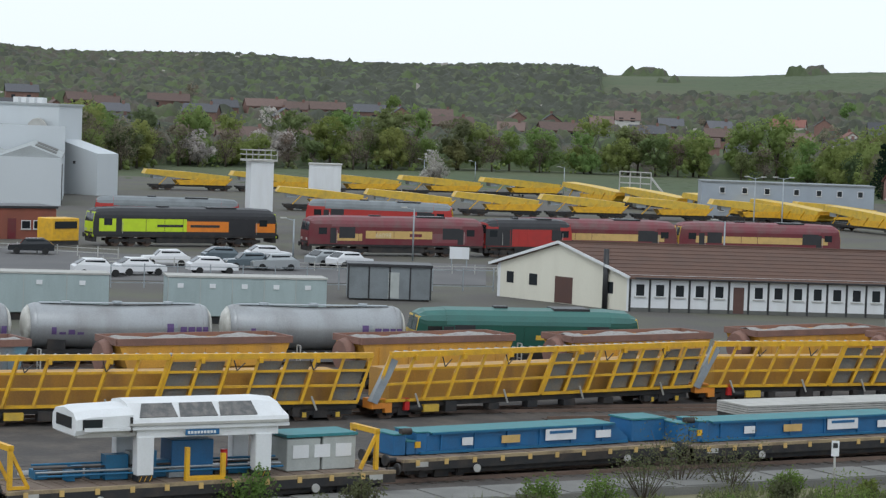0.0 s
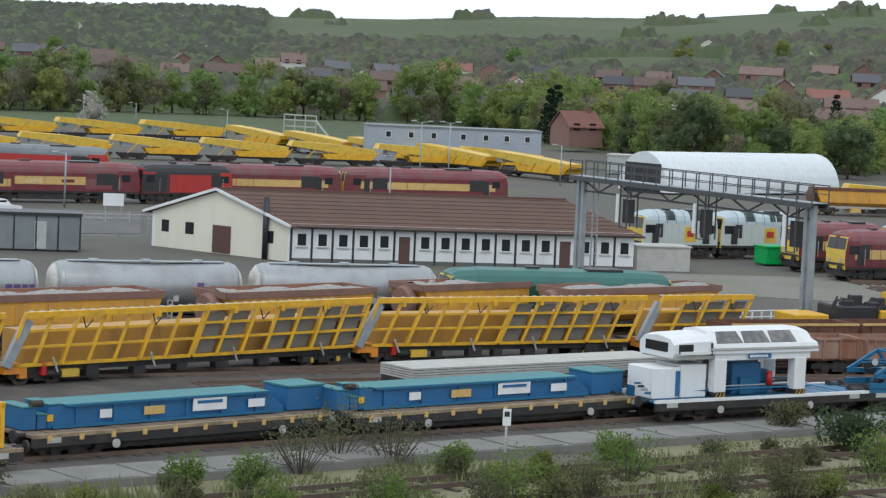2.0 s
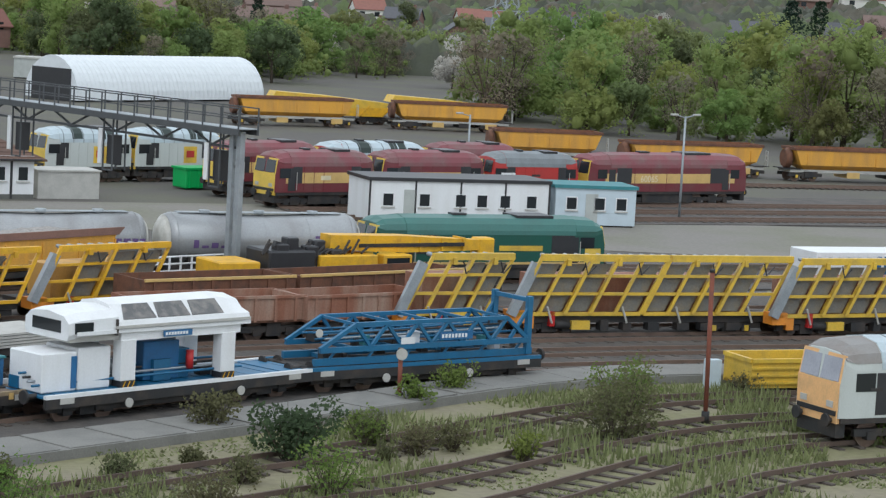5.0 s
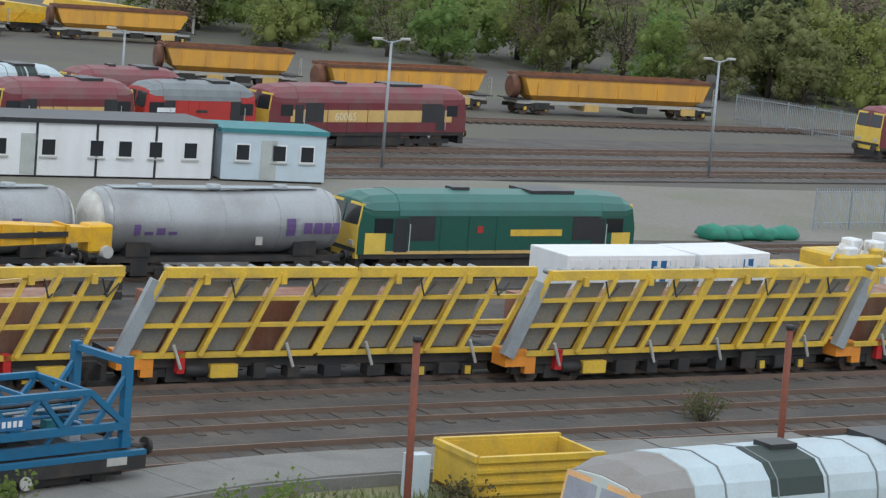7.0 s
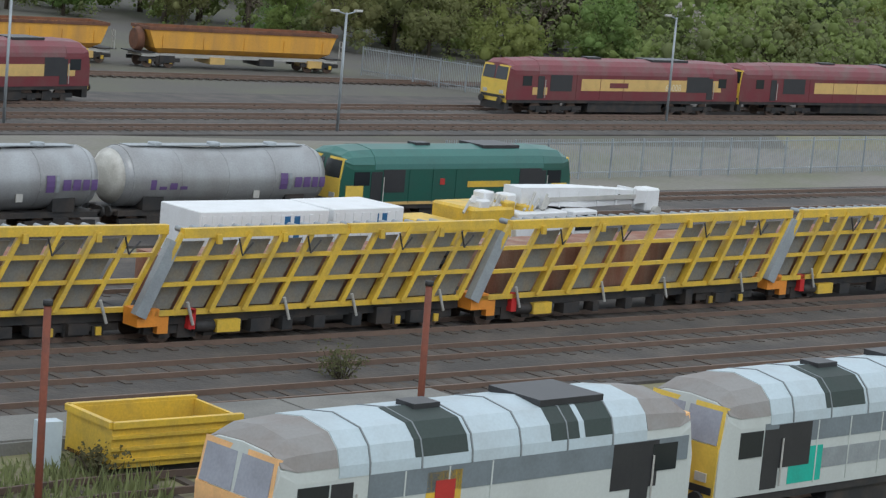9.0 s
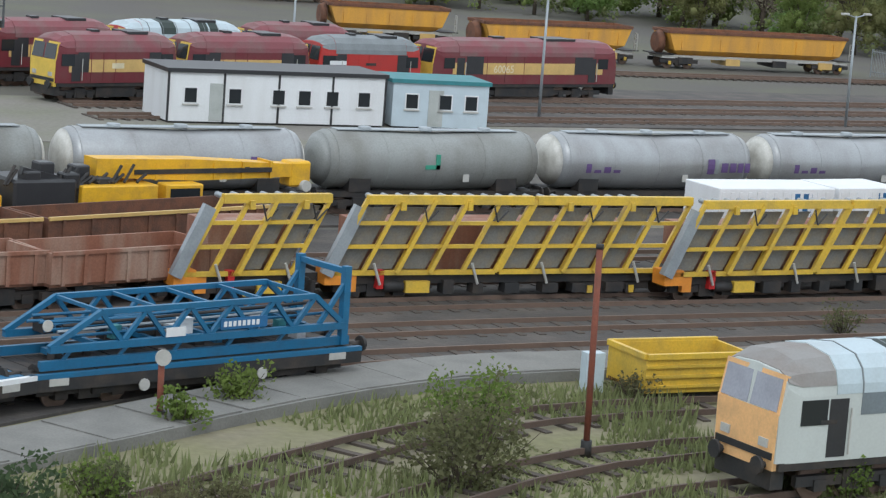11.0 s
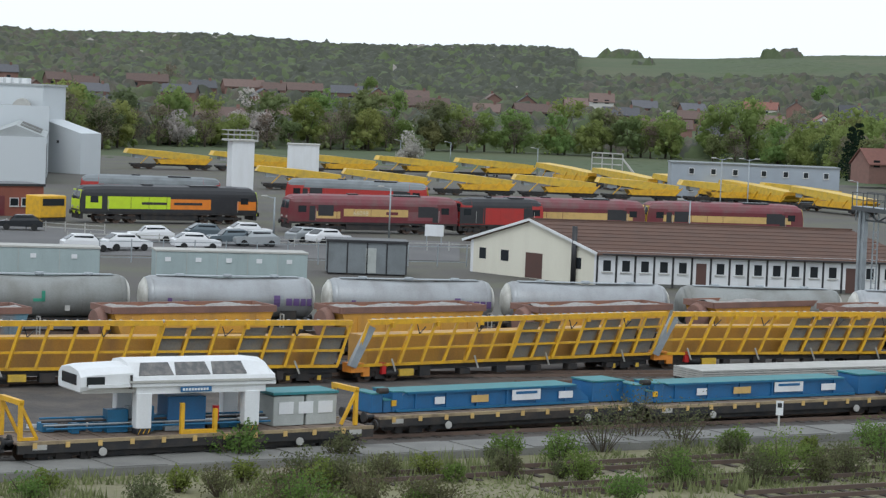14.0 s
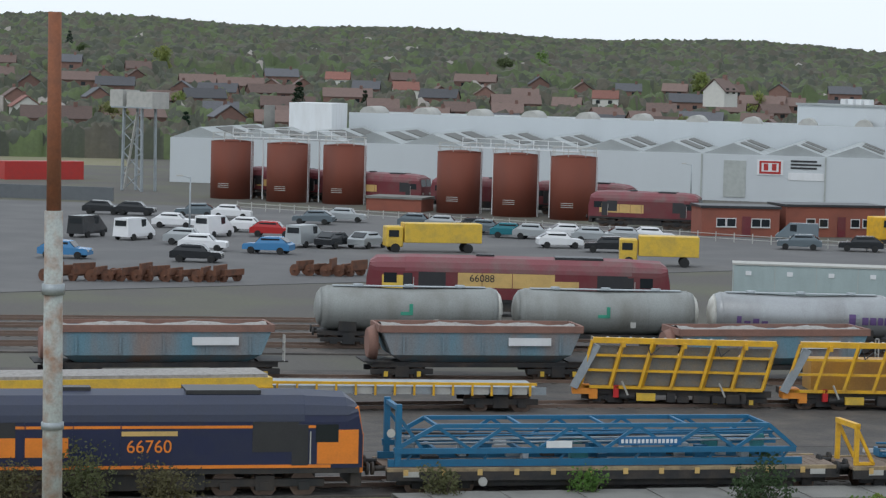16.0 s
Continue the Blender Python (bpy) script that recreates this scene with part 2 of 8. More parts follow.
def tube(bm, a, b, r, n=10, r2=None):
    a, b = Vector(a), Vector(b)
    d = (b - a).normalized()
    s = d.cross(Vector((0, 0, 1)))
    s = s.normalized() if s.length > 1e-6 else Vector((1, 0, 0))
    u = s.cross(d)
    r2 = r if r2 is None else r2
    ra = [bm.verts.new(a + (s * math.cos(k * math.tau / n) + u * math.sin(k * math.tau / n)) * r) for k in range(n)]
    rb = [bm.verts.new(b + (s * math.cos(k * math.tau / n) + u * math.sin(k * math.tau / n)) * r2) for k in range(n)]
    for k in range(n):
        f = bm.faces.new((ra[k], ra[(k + 1) % n], rb[(k + 1) % n], rb[k]))
        f.smooth = n > 6
    bm.faces.new(ra[::-1])
    bm.faces.new(rb)


def prism(bm, prof, x0, x1, smooth=False):
    """prof: (y, z) points round a section, pushed along x."""
    a = [bm.verts.new((x0, y, z)) for y, z in prof]
    b = [bm.verts.new((x1, y, z)) for y, z in prof]
    n = len(prof)
    for k in range(n):
        f = bm.faces.new((a[k], a[(k + 1) % n], b[(k + 1) % n], b[k]))
        f.smooth = smooth
    bm.faces.new(a[::-1])
    bm.faces.new(b)


def loft(bm, rings, smooth=True):
    vs = [[bm.verts.new(p) for p in r] for r in rings]
    n = len(vs[0])
    for a, b in zip(vs, vs[1:]):
        for k in range(n):
            f = bm.faces.new((a[k], a[(k + 1) % n], b[(k + 1) % n], b[k]))
            f.smooth = smooth
    bm.faces.new(vs[0][::-1])
    bm.faces.new(vs[-1])


def made(name, bm, material):
    me = bpy.data.meshes.new(name)
    bmesh.ops.recalc_face_normals(bm, faces=bm.faces[:])
    bm.to_mesh(me)
    bm.free()
    me.materials.append(material)
    return me


def part(name, bm, material, parent, label="", cut=0.0):
    if cut:
        bmesh.ops.bevel(bm, geom=bm.edges[:], offset=cut, segments=1, affect="EDGES", clamp_overlap=True)
    ob = new(name, made(name, bm, material))
    ob.parent = parent
    if label:
        tagged(ob, label)
    return ob


def B(*boxes):
    bm = bmesh.new()
    for b in boxes:
        box(bm, *b)
    return bm


def beams(*bs):
    bm = bmesh.new()
    for b in bs:
        beam(bm, *b)
    return bm


def tubes(*ts):
    bm = bmesh.new()
    for t in ts:
        tube(bm, *t)
    return bm


def place(p0, p1):
    """Pose at the middle of p0..p1, x along it, and the length."""
    a = math.degrees(math.atan2(p1[1] - p0[1], p1[0] - p0[0]))
    z = p0[2] if len(p0) > 2 else 0
    return pose((p0[0] + p1[0]) / 2, (p0[1] + p1[1]) / 2, z, 0, 0, a), math.dist(p0[:2], p1[:2])


def thing(name, m, label, category, group=""):
    ob = new(name)
    ob.empty_display_size = 0.3
    ob.matrix_basis = m
    return tagged(ob, label, category, group)


def solo(name, bm, material, label, category, m=None, group="", kind=""):
    ob = new(name, made(name, bm, material))
    if m:
        ob.matrix_basis = m
    return tagged(ob, label, category, group, kind)


def text(name, s, size, material, parent, m, label=""):
    cu = bpy.data.curves.new(name, "FONT")
    cu.body, cu.size, cu.extrude, cu.align_x, cu.align_y = s, size, 0.004, "CENTER", "CENTER"
    ob = new(name, cu)
    dg = bpy.context.evaluated_depsgraph_get()
    me = bpy.data.meshes.new_from_object(ob.evaluated_get(dg))
    bpy.data.objects.remove(ob)
    me.materials.append(material)
    o = new(name, me)
    o.parent = parent
    o.matrix_basis = m
    if label:
        tagged(o, label)
    return o


def bogie(parent, x, axles=2, wb=2.0, r=0.46, spot=None):
    """A bogie frame with its wheels on both sides."""
    L = wb * (axles - 1) / 2 + 0.75
    bm = bmesh.new()
    for y in (-1.02, 1.02):
        box(bm, x - L, x + L, y - 0.1, y + 0.1, 0.45, 0.72)
        for k in range(axles):
            ax = x + (k - (axles - 1) / 2) * wb
            box(bm, ax - 0.2, ax + 0.2, y - 0.16, y + 0.16, 0.32, 0.62)
        box(bm, x - 0.35, x + 0.35, y - 0.14, y + 0.14, 0.3, 0.85)
    box(bm, x - 0.3, x + 0.3, -1, 1, 0.5, 0.85)
    bo = part("bogie", bm, DARK, parent)
    for k in range(axles):
        ax = x + (k - (axles - 1) / 2) * wb
        part("wheelset", tubes(((ax, -0.85, r), (ax, -0.71, r), r, 14), ((ax, 0.71, r), (ax, 0.85, r), r, 14), ((ax, -0.7, r), (ax, 0.7, r), 0.08, 6)), RAILM, bo)
        if spot:
                part("axlebox_cover", B((ax - 0.1, ax + 0.1, -1.24, -1.18, 0.34, 0.6)), spot, bo)
    return bo


def buffers(parent, L, z=1.05):
    for s in (-1, 1):
        for y in (-0.87, 0.87):
            part("buffer", tubes(((s * (L / 2 - 0.05), y, z), (s * (L / 2 + 0.42), y, z), 0.1, 8), ((s * (L / 2 + 0.4), y, z), (s * (L / 2 + 0.5), y, z), 0.24, 10)), DARK, parent)


def ring(x, w, h0, h1, r):
    """Section of a loco body at x: half-width w, floor h0, roof h1, shoulder r."""
    half = ((0.985, 0.76), (0.9, 0.42), (0.66, 0.13))
    arc = [(x, -w * a, h1 - r * b) for a, b in half] + [(x, 0, h1)] + [(x, w * a, h1 - r * b) for a, b in half[::-1]]
    return [(x, -w, h0), (x, -w, h1 - r)] + arc + [(x, w, h1 - r), (x, w, h0)]


def loco(p0, p1, body, roof, cab, label, bands=(), number="", numx=0, numz=2.05, numm=None, under=DARK, group="locomotives in the yard", screen=None, bars=(), cabside=None, cabroof=None, H=3.9, grilles=((0.17, 0.26), (0.76, 0.86))):
    """Double-cab diesel: bands (x0, x1, z0, z1, material) as fractions of the length along the near side; bars the same, as lettering."""
    m, L = place(p0, p1)
    t = thing("locomotive", m, label, "locomotive", group)
    h, w = L / 2, 1.33
    bm = bmesh.new()
    c = 2.3 * L / 21.0 + 0.3
    loft(bm, [ring(-h + c, w, 1.15, H, 1.05), ring(h - c, w, 1.15, H, 1.05)], False)
    part("body", bm, body, t)
    bm = bmesh.new()
    e = 0.015
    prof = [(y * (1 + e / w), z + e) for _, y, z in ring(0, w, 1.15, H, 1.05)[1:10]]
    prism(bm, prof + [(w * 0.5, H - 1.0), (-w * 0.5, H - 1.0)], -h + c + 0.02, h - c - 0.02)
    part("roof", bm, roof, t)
    for s in (-1, 1):
        bm = bmesh.new()
        loft(bm, [ring(s * (h - c), w, 1.15, H - 0.02, 1.05), ring(s * (h - 0.6), w, 1.15, H - 0.1, 0.95), ring(s * (h - 0.17), w * 0.97, 1.15, H - 0.42, 0.42), ring(s * h, w * 0.95, 1.15, 2.42, 0.1)], False)
        cb = part("cab", bm, cabside or body, t)
        bm = bmesh.new()
        tops = []
        for xx, ww, hh, rr in ((h - c, w, H - 0.02, 1.05), (h - 0.6, w, H - 0.1, 0.95), (h - 0.2, w * 0.97, H - 0.4, 0.4)):
            tops.append([(s * xx, yy * 1.012, zz + 0.015) for _, yy, zz in ring(0, ww, 1.15, hh, rr)[2:9]] + [(s * xx, ww * 0.5, hh - rr * 0.8), (s * xx, -ww * 0.5, hh - rr * 0.8)])
        loft(bm, tops, False)
        part("cab_roof", bm, cabroof or roof, cb)
        bm = bmesh.new()
        x0, x1 = s * (h - 0.22), s * (h + 0.03)
        loft(bm, [[(x1, -w * 0.9, 0.95), (x1, w * 0.9, 0.95), (x1 - s * 0.15, w * 0.9, 0.95), (x1 - s * 0.15, -w * 0.9, 0.95)], [(x1, -w * 0.93, 2.42), (x1, w * 0.93, 2.42), (x1 - s * 0.2, w * 0.93, 2.42), (x1 - s * 0.2, -w * 0.93, 2.42)]], False)
        part("cab_front", bm, cab, cb)
        sl = (H - 0.62 - 2.47)
        bm = bmesh.new()
        q4 = [(s * (h + 0.004), -w * 0.94, 2.38), (s * (h + 0.004), w * 0.94, 2.38), (s * (h - 0.158), w * 0.9, 2.58 + sl), (s * (h - 0.158), -w * 0.9, 2.58 + sl)]
        loft(bm, [q4, [(p[0] - s * 0.14, p[1], p[2] - 0.04) for p in q4]], False)
        part("screen_surround", bm, cab, cb)
        for y in (-0.6, 0.6):
            bm = bmesh.new()
            a = [(s * (h + 0.022), y - 0.54, 2.45), (s * (h + 0.022), y + 0.54, 2.45), (s * (h - 0.13), y + 0.52, 2.46 + sl), (s * (h - 0.13), y - 0.52, 2.46 + sl)]
            v = [bm.verts.new(q) for q in a] + [bm.verts.new((q[0] - s * 0.1, q[1], q[2] - 0.05)) for q in a]
            for f in ((0, 1, 2, 3), (7, 6, 5, 4), (0, 4, 5, 1), (1, 5, 6, 2), (2, 6, 7, 3), (3, 7, 4, 0)):
                bm.faces.new([v[i] for i in f])
            part("windscreen", bm, screen or GLASS, cb)
        for y in (-0.78, 0.78):
            part("headlight", B((x1 - s * 0.02, x1 + s * 0.04, y - 0.18, y + 0.18, 1.5, 1.72)), CONCP, cb)
        part("nose_stripe", B((x1 - s * 0.02, x1 + s * 0.03, -1.15, 1.15, 1.22, 1.4)), BLACKP, cb)
        part("cab_side_window", B((s * (h - c * 0.62) - 0.42, s * (h - c * 0.62) + 0.42, -w - 0.02, w + 0.02, 2.1, 2.75)), GLASS, cb)
        part("cab_door", B((s * (h - c * 1.08) - 0.3, s * (h - c * 1.08) + 0.3, -w - 0.018, w + 0.018, 1.25, 2.75)), BLACKP, cb)
        for y in (-w - 0.05,):
            part("handrail", tubes(((s * (h - c * 1.08) + 0.38, y, 1.3), (s * (h - c * 1.08) + 0.38, y, 2.5), 0.025, 6)), CONCP, cb)
        part("bogie_skirt", B((s * (h - 0.2) - 0.2, s * (h - 0.2) + 0.2, -1.15, 1.15, 0.45, 1.15)), DARK, t)
    for a, b, z0, z1, mm in bands:
        part("livery_band", B((a * L - h, b * L - h, -w - 0.012, w + 0.012, z0, z1)), mm, t)
    for k, (a, b, z0, z1, mm) in enumerate(bars):
        part("lettering", B((a * L - h, b * L - h, -w - 0.024, -w - 0.013, z0, z1)), mm, t)
    for a, b in grilles:
        part("grille", B((a * L - h, b * L - h, -w - 0.017, w + 0.017, 1.75, 2.85)), BLACKP, t)
    part("roof_fan", B((-h + 0.62 * L, -h + 0.78 * L, -0.85, 0.85, H - 0.1, H + 0.05)), BLACKP, t, "dark radiator fan grille")
    for k in range(6 if roof is PALEROOF else 0):
        xx = -h + (0.2 + 0.115 * k) * L
        rr = [(yy * 1.025, zz + 0.035) for _, yy, zz in ring(0, w, 1.15, H, 1.05)[1:10]]
        bm = bmesh.new()
        prism(bm, rr + [(yy * 0.96, zz - 0.06) for yy, zz in rr[::-1]], xx - 0.02, xx + 0.02)
        part("roof_rib", bm, GREYROOF, t)
    for x0, x1 in (((0.3, 0.42), (0.62, 0.69), (0.705, 0.775)) if roof is PALEROOF else ()):
        rr = [(yy * 1.02, zz + 0.028) for _, yy, zz in ring(0, w, 1.15, H, 1.05)[2:6]]
        bm = bmesh.new()
        prism(bm, rr + [(yy * 0.96, zz - 0.06) for yy, zz in rr[::-1]], -h + x0 * L, -h + x1 * L)
        part("roof_grille", bm, ROOFG, t, "dark green-black roof grille panel")
    part("exhaust", B((-h + 0.36 * L, -h + 0.42 * L, -0.3, 0.3, H - 0.1, H + 0.1)), BLACKP, t)
    for k in range(3):
        xx = -h + (0.28 + 0.1 * k) * L
        part("body_rib", B((xx - 0.02, xx + 0.02, -w - 0.022, -w, 1.25, 2.85)), body, t)
    part("underframe", B((-h + 0.1, h - 0.1, -1.3, 1.3, 0.95, 1.16)), under, t)
    part("fuel_tank", B((-0.16 * L, 0.16 * L, -1.2, 1.2, 0.35, 0.96)), DARK, t)
    for s in (-1, 1):
        bogie(t, s * L * 0.29, 3, 1.7 * min(1, L / 20), 0.5)
    buffers(t, L - 0.4)
    if number:
        text("running_number", number, 0.66, numm or LETTERW, t, pose(numx * L - h, -w - 0.03, numz, 90))
    return t


def flat_wagon(p0, p1, label, edge=None, deck=None):
    m, L = place(p0, p1)
    t = thing("flat_wagon", m, label, "wagon", "flat wagons in the engineering train")
    h = L / 2
    bm = bmesh.new()
    k = int(L / 0.32)
    for i in range(k):
        x = -h + i * L / k
        z = 1.07 + random.uniform(0, 0.03)
        box(bm, x + 0.01, x + L / k - 0.01, -1.35, 1.35, 1.0, z)
    part("deck_planks", bm, deck or PLANK, t, "deck of worn cross planks")["kind"] = "stuff"
    for y in (-1.42, 1.42):
        part("sole_bar", B((-h, h, y - 0.07, y + 0.07, 0.66, 1.0)), DARK, t)
        part("deck_edge", B((-h, h, y - 0.08, y + 0.08, 1.0, 1.13)), edge or TANEDGE, t, "worn tan edge strip")
        part("fish_belly", B((-h * 0.62, h * 0.62, y * 0.85 - 0.05, y * 0.85 + 0.05, 0.42, 0.75)), DARK, t)
    for i in range(int(L / 1.4) if edge is None else 0):
        part("stake_pocket", B((-h + 0.6 + i * 1.4, -h + 0.78 + i * 1.4, -1.53, -1.48, 0.86, 1.08)), GOLD, t)
    for s in (-1, 1):
        bogie(t, s * (h - 2.1), 2, 1.8, 0.42)
        part("number_plate", B((s * (h - 0.9) - 0.3, s * (h - 0.9) + 0.3, -1.51, -1.49, 0.8, 1.0)), CONCP, t)
        part("brake_wheel", tubes(((s * (h - 3.6), -1.56, 0.62), (s * (h - 3.6), -1.5, 0.62), 0.17, 12)), CONCP, t, "white handbrake wheel")
    buffers(t, L)
    return t


def yellow_bracket(p, a, label="yellow steel end bracket standing on the wagon deck"):
    t = thing("end_bracket", pose(p[0], p[1], 1.1, 0, 0, a), label, "bracket", "yellow brackets")
    part("post", beams(((0, -0.9, 0), (0, -0.9, 1.5), 0.16)), YELLOW, t)
    part("post", beams(((0.0, 0.9, 0), (0.0, 0.9, 1.5), 0.16)), YELLOW, t)
    part("cross_bar", beams(((0, -0.98, 1.5), (0, 0.98, 1.5), 0.2)), YELLOW, t)
    part("brace", beams(((0.7, -0.9, 0.05), (0.02, -0.9, 1.35), 0.12)), YELLOW, t)
    part("brace", beams(((0.7, 0.9, 0.05), (0.02, 0.9, 1.35), 0.12)), YELLOW, t)
    part("foot_bar", beams(((0, -0.9, 0.06), (0.75, -0.9, 0.06), 0.12)), YELLOW, t)
    return t


def frame_wagon(p0, p1, flip=False, single=False, paint=None, box_mat=None, lean=1.05, boxed=True):
    """Conveyor and hopper wagon with tilted yellow side frames."""
    paint = paint or YELLOW
    m, L = place(p0, p1)
    t = thing("conveyor_wagon", m, "yellow-framed ballast conveyor wagon with tilted lattice side frames", "wagon", "yellow conveyor wagons")
    h = L / 2
    part("underframe", B((-h + 0.2, h - 0.2, -1.2, 1.2, 0.75, 1.1)), DARK, t)
    if boxed:
        part("hopper_box", B((-h + 1.5, h - 0.9, -0.55, 1.2, 1.1, 2.75)), box_mat or HOPBOX, t, "hopper box in a duller, darker tone behind the frames")
    e0, e1 = -h + 0.1, h - 0.1 + lean * 0.8
    wd = (e1 - e0 + lean - 0.15) / 2
    gaps = [(e0, e0 + wd), (e1 - wd, e1)] if not single else [(-h + 0.3, h - 0.1)]
    for gi, (a, b) in enumerate(gaps):
        w = b - a
        sl = lean
        y0, y1 = -1.32, -1.62
        z0, z1 = 1.15, 3.72
        fr = part("side_frame", beams(((a + sl, y1, z1), (b, y1, z1), 0.26, 0.3)), paint, t)
        part("lower_rail", beams(((a, y0, z0), (b - sl, y0, z0), 0.16)), paint, fr)
        for q in (0.36, 0.68):
            part("middle_rail", beams(((a + sl * q, y0 + (y1 - y0) * q, z0 + (z1 - z0) * q), (b - sl * (1 - q), y0 + (y1 - y0) * q, z0 + (z1 - z0) * q), 0.13)), paint, fr)
        n = max(4, int(w / 1.45))
        for k in range(n + 1):
            xx = a + (w - sl) * k / n
            part("stay", beams(((xx, y0, z0), (xx + sl, y1, z1), 0.4 if k in (2, n - 2) else 0.2, 0.14)), paint, fr)
        for k in range(1, n, 2):
            xx = a + sl + (w - sl) * k / n
            part("lug", B((xx - 0.09, xx + 0.09, y1 - 0.24, y1 - 0.13, z1 - 0.34, z1 - 0.05)), paint, fr)
        for k in range(n if gi or single or box_mat else 0):
            if random.random() < 0.2:
                continue
            xa, xb = a + (w - sl) * k / n + 0.14, a + (w - sl) * (k + 1) / n - 0.14
            za, zb, q0, q1 = z0 + 0.1, z1 - 0.3, 0.04, 0.88
            f4 = [(xa + sl * q0, y0 + 0.16, za), (xb + sl * q0, y0 + 0.16, za), (xb + sl * q1, y1 + 0.2, zb), (xa + sl * q1, y1 + 0.2, zb)]
            bm = bmesh.new()
            loft(bm, [f4, [(p[0], p[1] + 0.05, p[2]) for p in f4]], False)
            part("backing_plate", bm, PLATE, fr, "grey conveyor plate behind the frame")
        for q in (0.22, 0.72):
            xx = a + w * q
            part("strut", tubes(((xx + 0.25, -1.45, 0.75), (xx - 0.05, -1.5, 1.5), 0.05, 6)), CONCP, t, "pale hydraulic strut")
        for k in range(2):
            xx = a + sl + w * (0.28 + 0.36 * k)
            part("hose", tubes(((xx, y1 - 0.1, z1 - 0.2), (xx + 0.15, y1 - 0.12, z1 - 0.75), 0.03, 6), ((xx + 0.15, y1 - 0.12, z1 - 0.75), (xx + 0.55, y1 - 0.1, z1 - 0.35), 0.03, 6)), BLACKP, t)
    part("conveyor_end", beams(((-h + 0.0, -1.35, 1.1), (-h + 1.05, -1.48, 3.45), 0.34, 0.4)), STEEL, t, "grey sloping conveyor end")
    part("power_pack", B((-h - 0.05, -h + 0.75, -1.4, -0.6, 0.75, 1.3)), ORANGE, t, "orange power pack")
    part("pump", B((-h + 0.75, -h + 1.15, -1.35, -0.7, 0.5, 1.05)), ORANGE, t)
    part("extinguisher_case", B((-h + 1.9, -h + 2.15, -1.4, -1.1, 0.6, 1.25)), RED_CYL, t, "red fire extinguisher case")
    part("tool_box", B((-h + 3.0, -h + 3.9, -1.42, -0.9, 0.45, 0.85)), LEMON, t, "yellow tool box")
    part("air_tank", tubes(((-h + 2.2, -1.2, 0.65), (-h + 2.95, -1.2, 0.65), 0.2, 10)), DARK, t)
    for k in range(6):
        xx = -h + 4.4 + (L - 5.6) * k / 6 + random.uniform(-0.2, 0.2)
        part("equipment_box", B((xx, xx + random.uniform(0.3, 0.8), -1.38, -0.9, 0.4, random.uniform(0.7, 1.0))), DARK, t)
    bm = bmesh.new()
    for k in range(int((L - 2.0) / 0.55)):
        tube(bm, (-h + 1.6 + k * 0.55, -1.35, 3.74), (-h + 1.6 + k * 0.55, -0.8, 3.74), 0.1, 8)
    part("roller_row", bm, STEEL, t, "row of grey conveyor rollers")["kind"] = "stuff"
    for s in (-1, 1):
        bogie(t, s * (h - 2.0), 2, 1.7, 0.42, spot=LEMON if s > 0 else None)
    return t


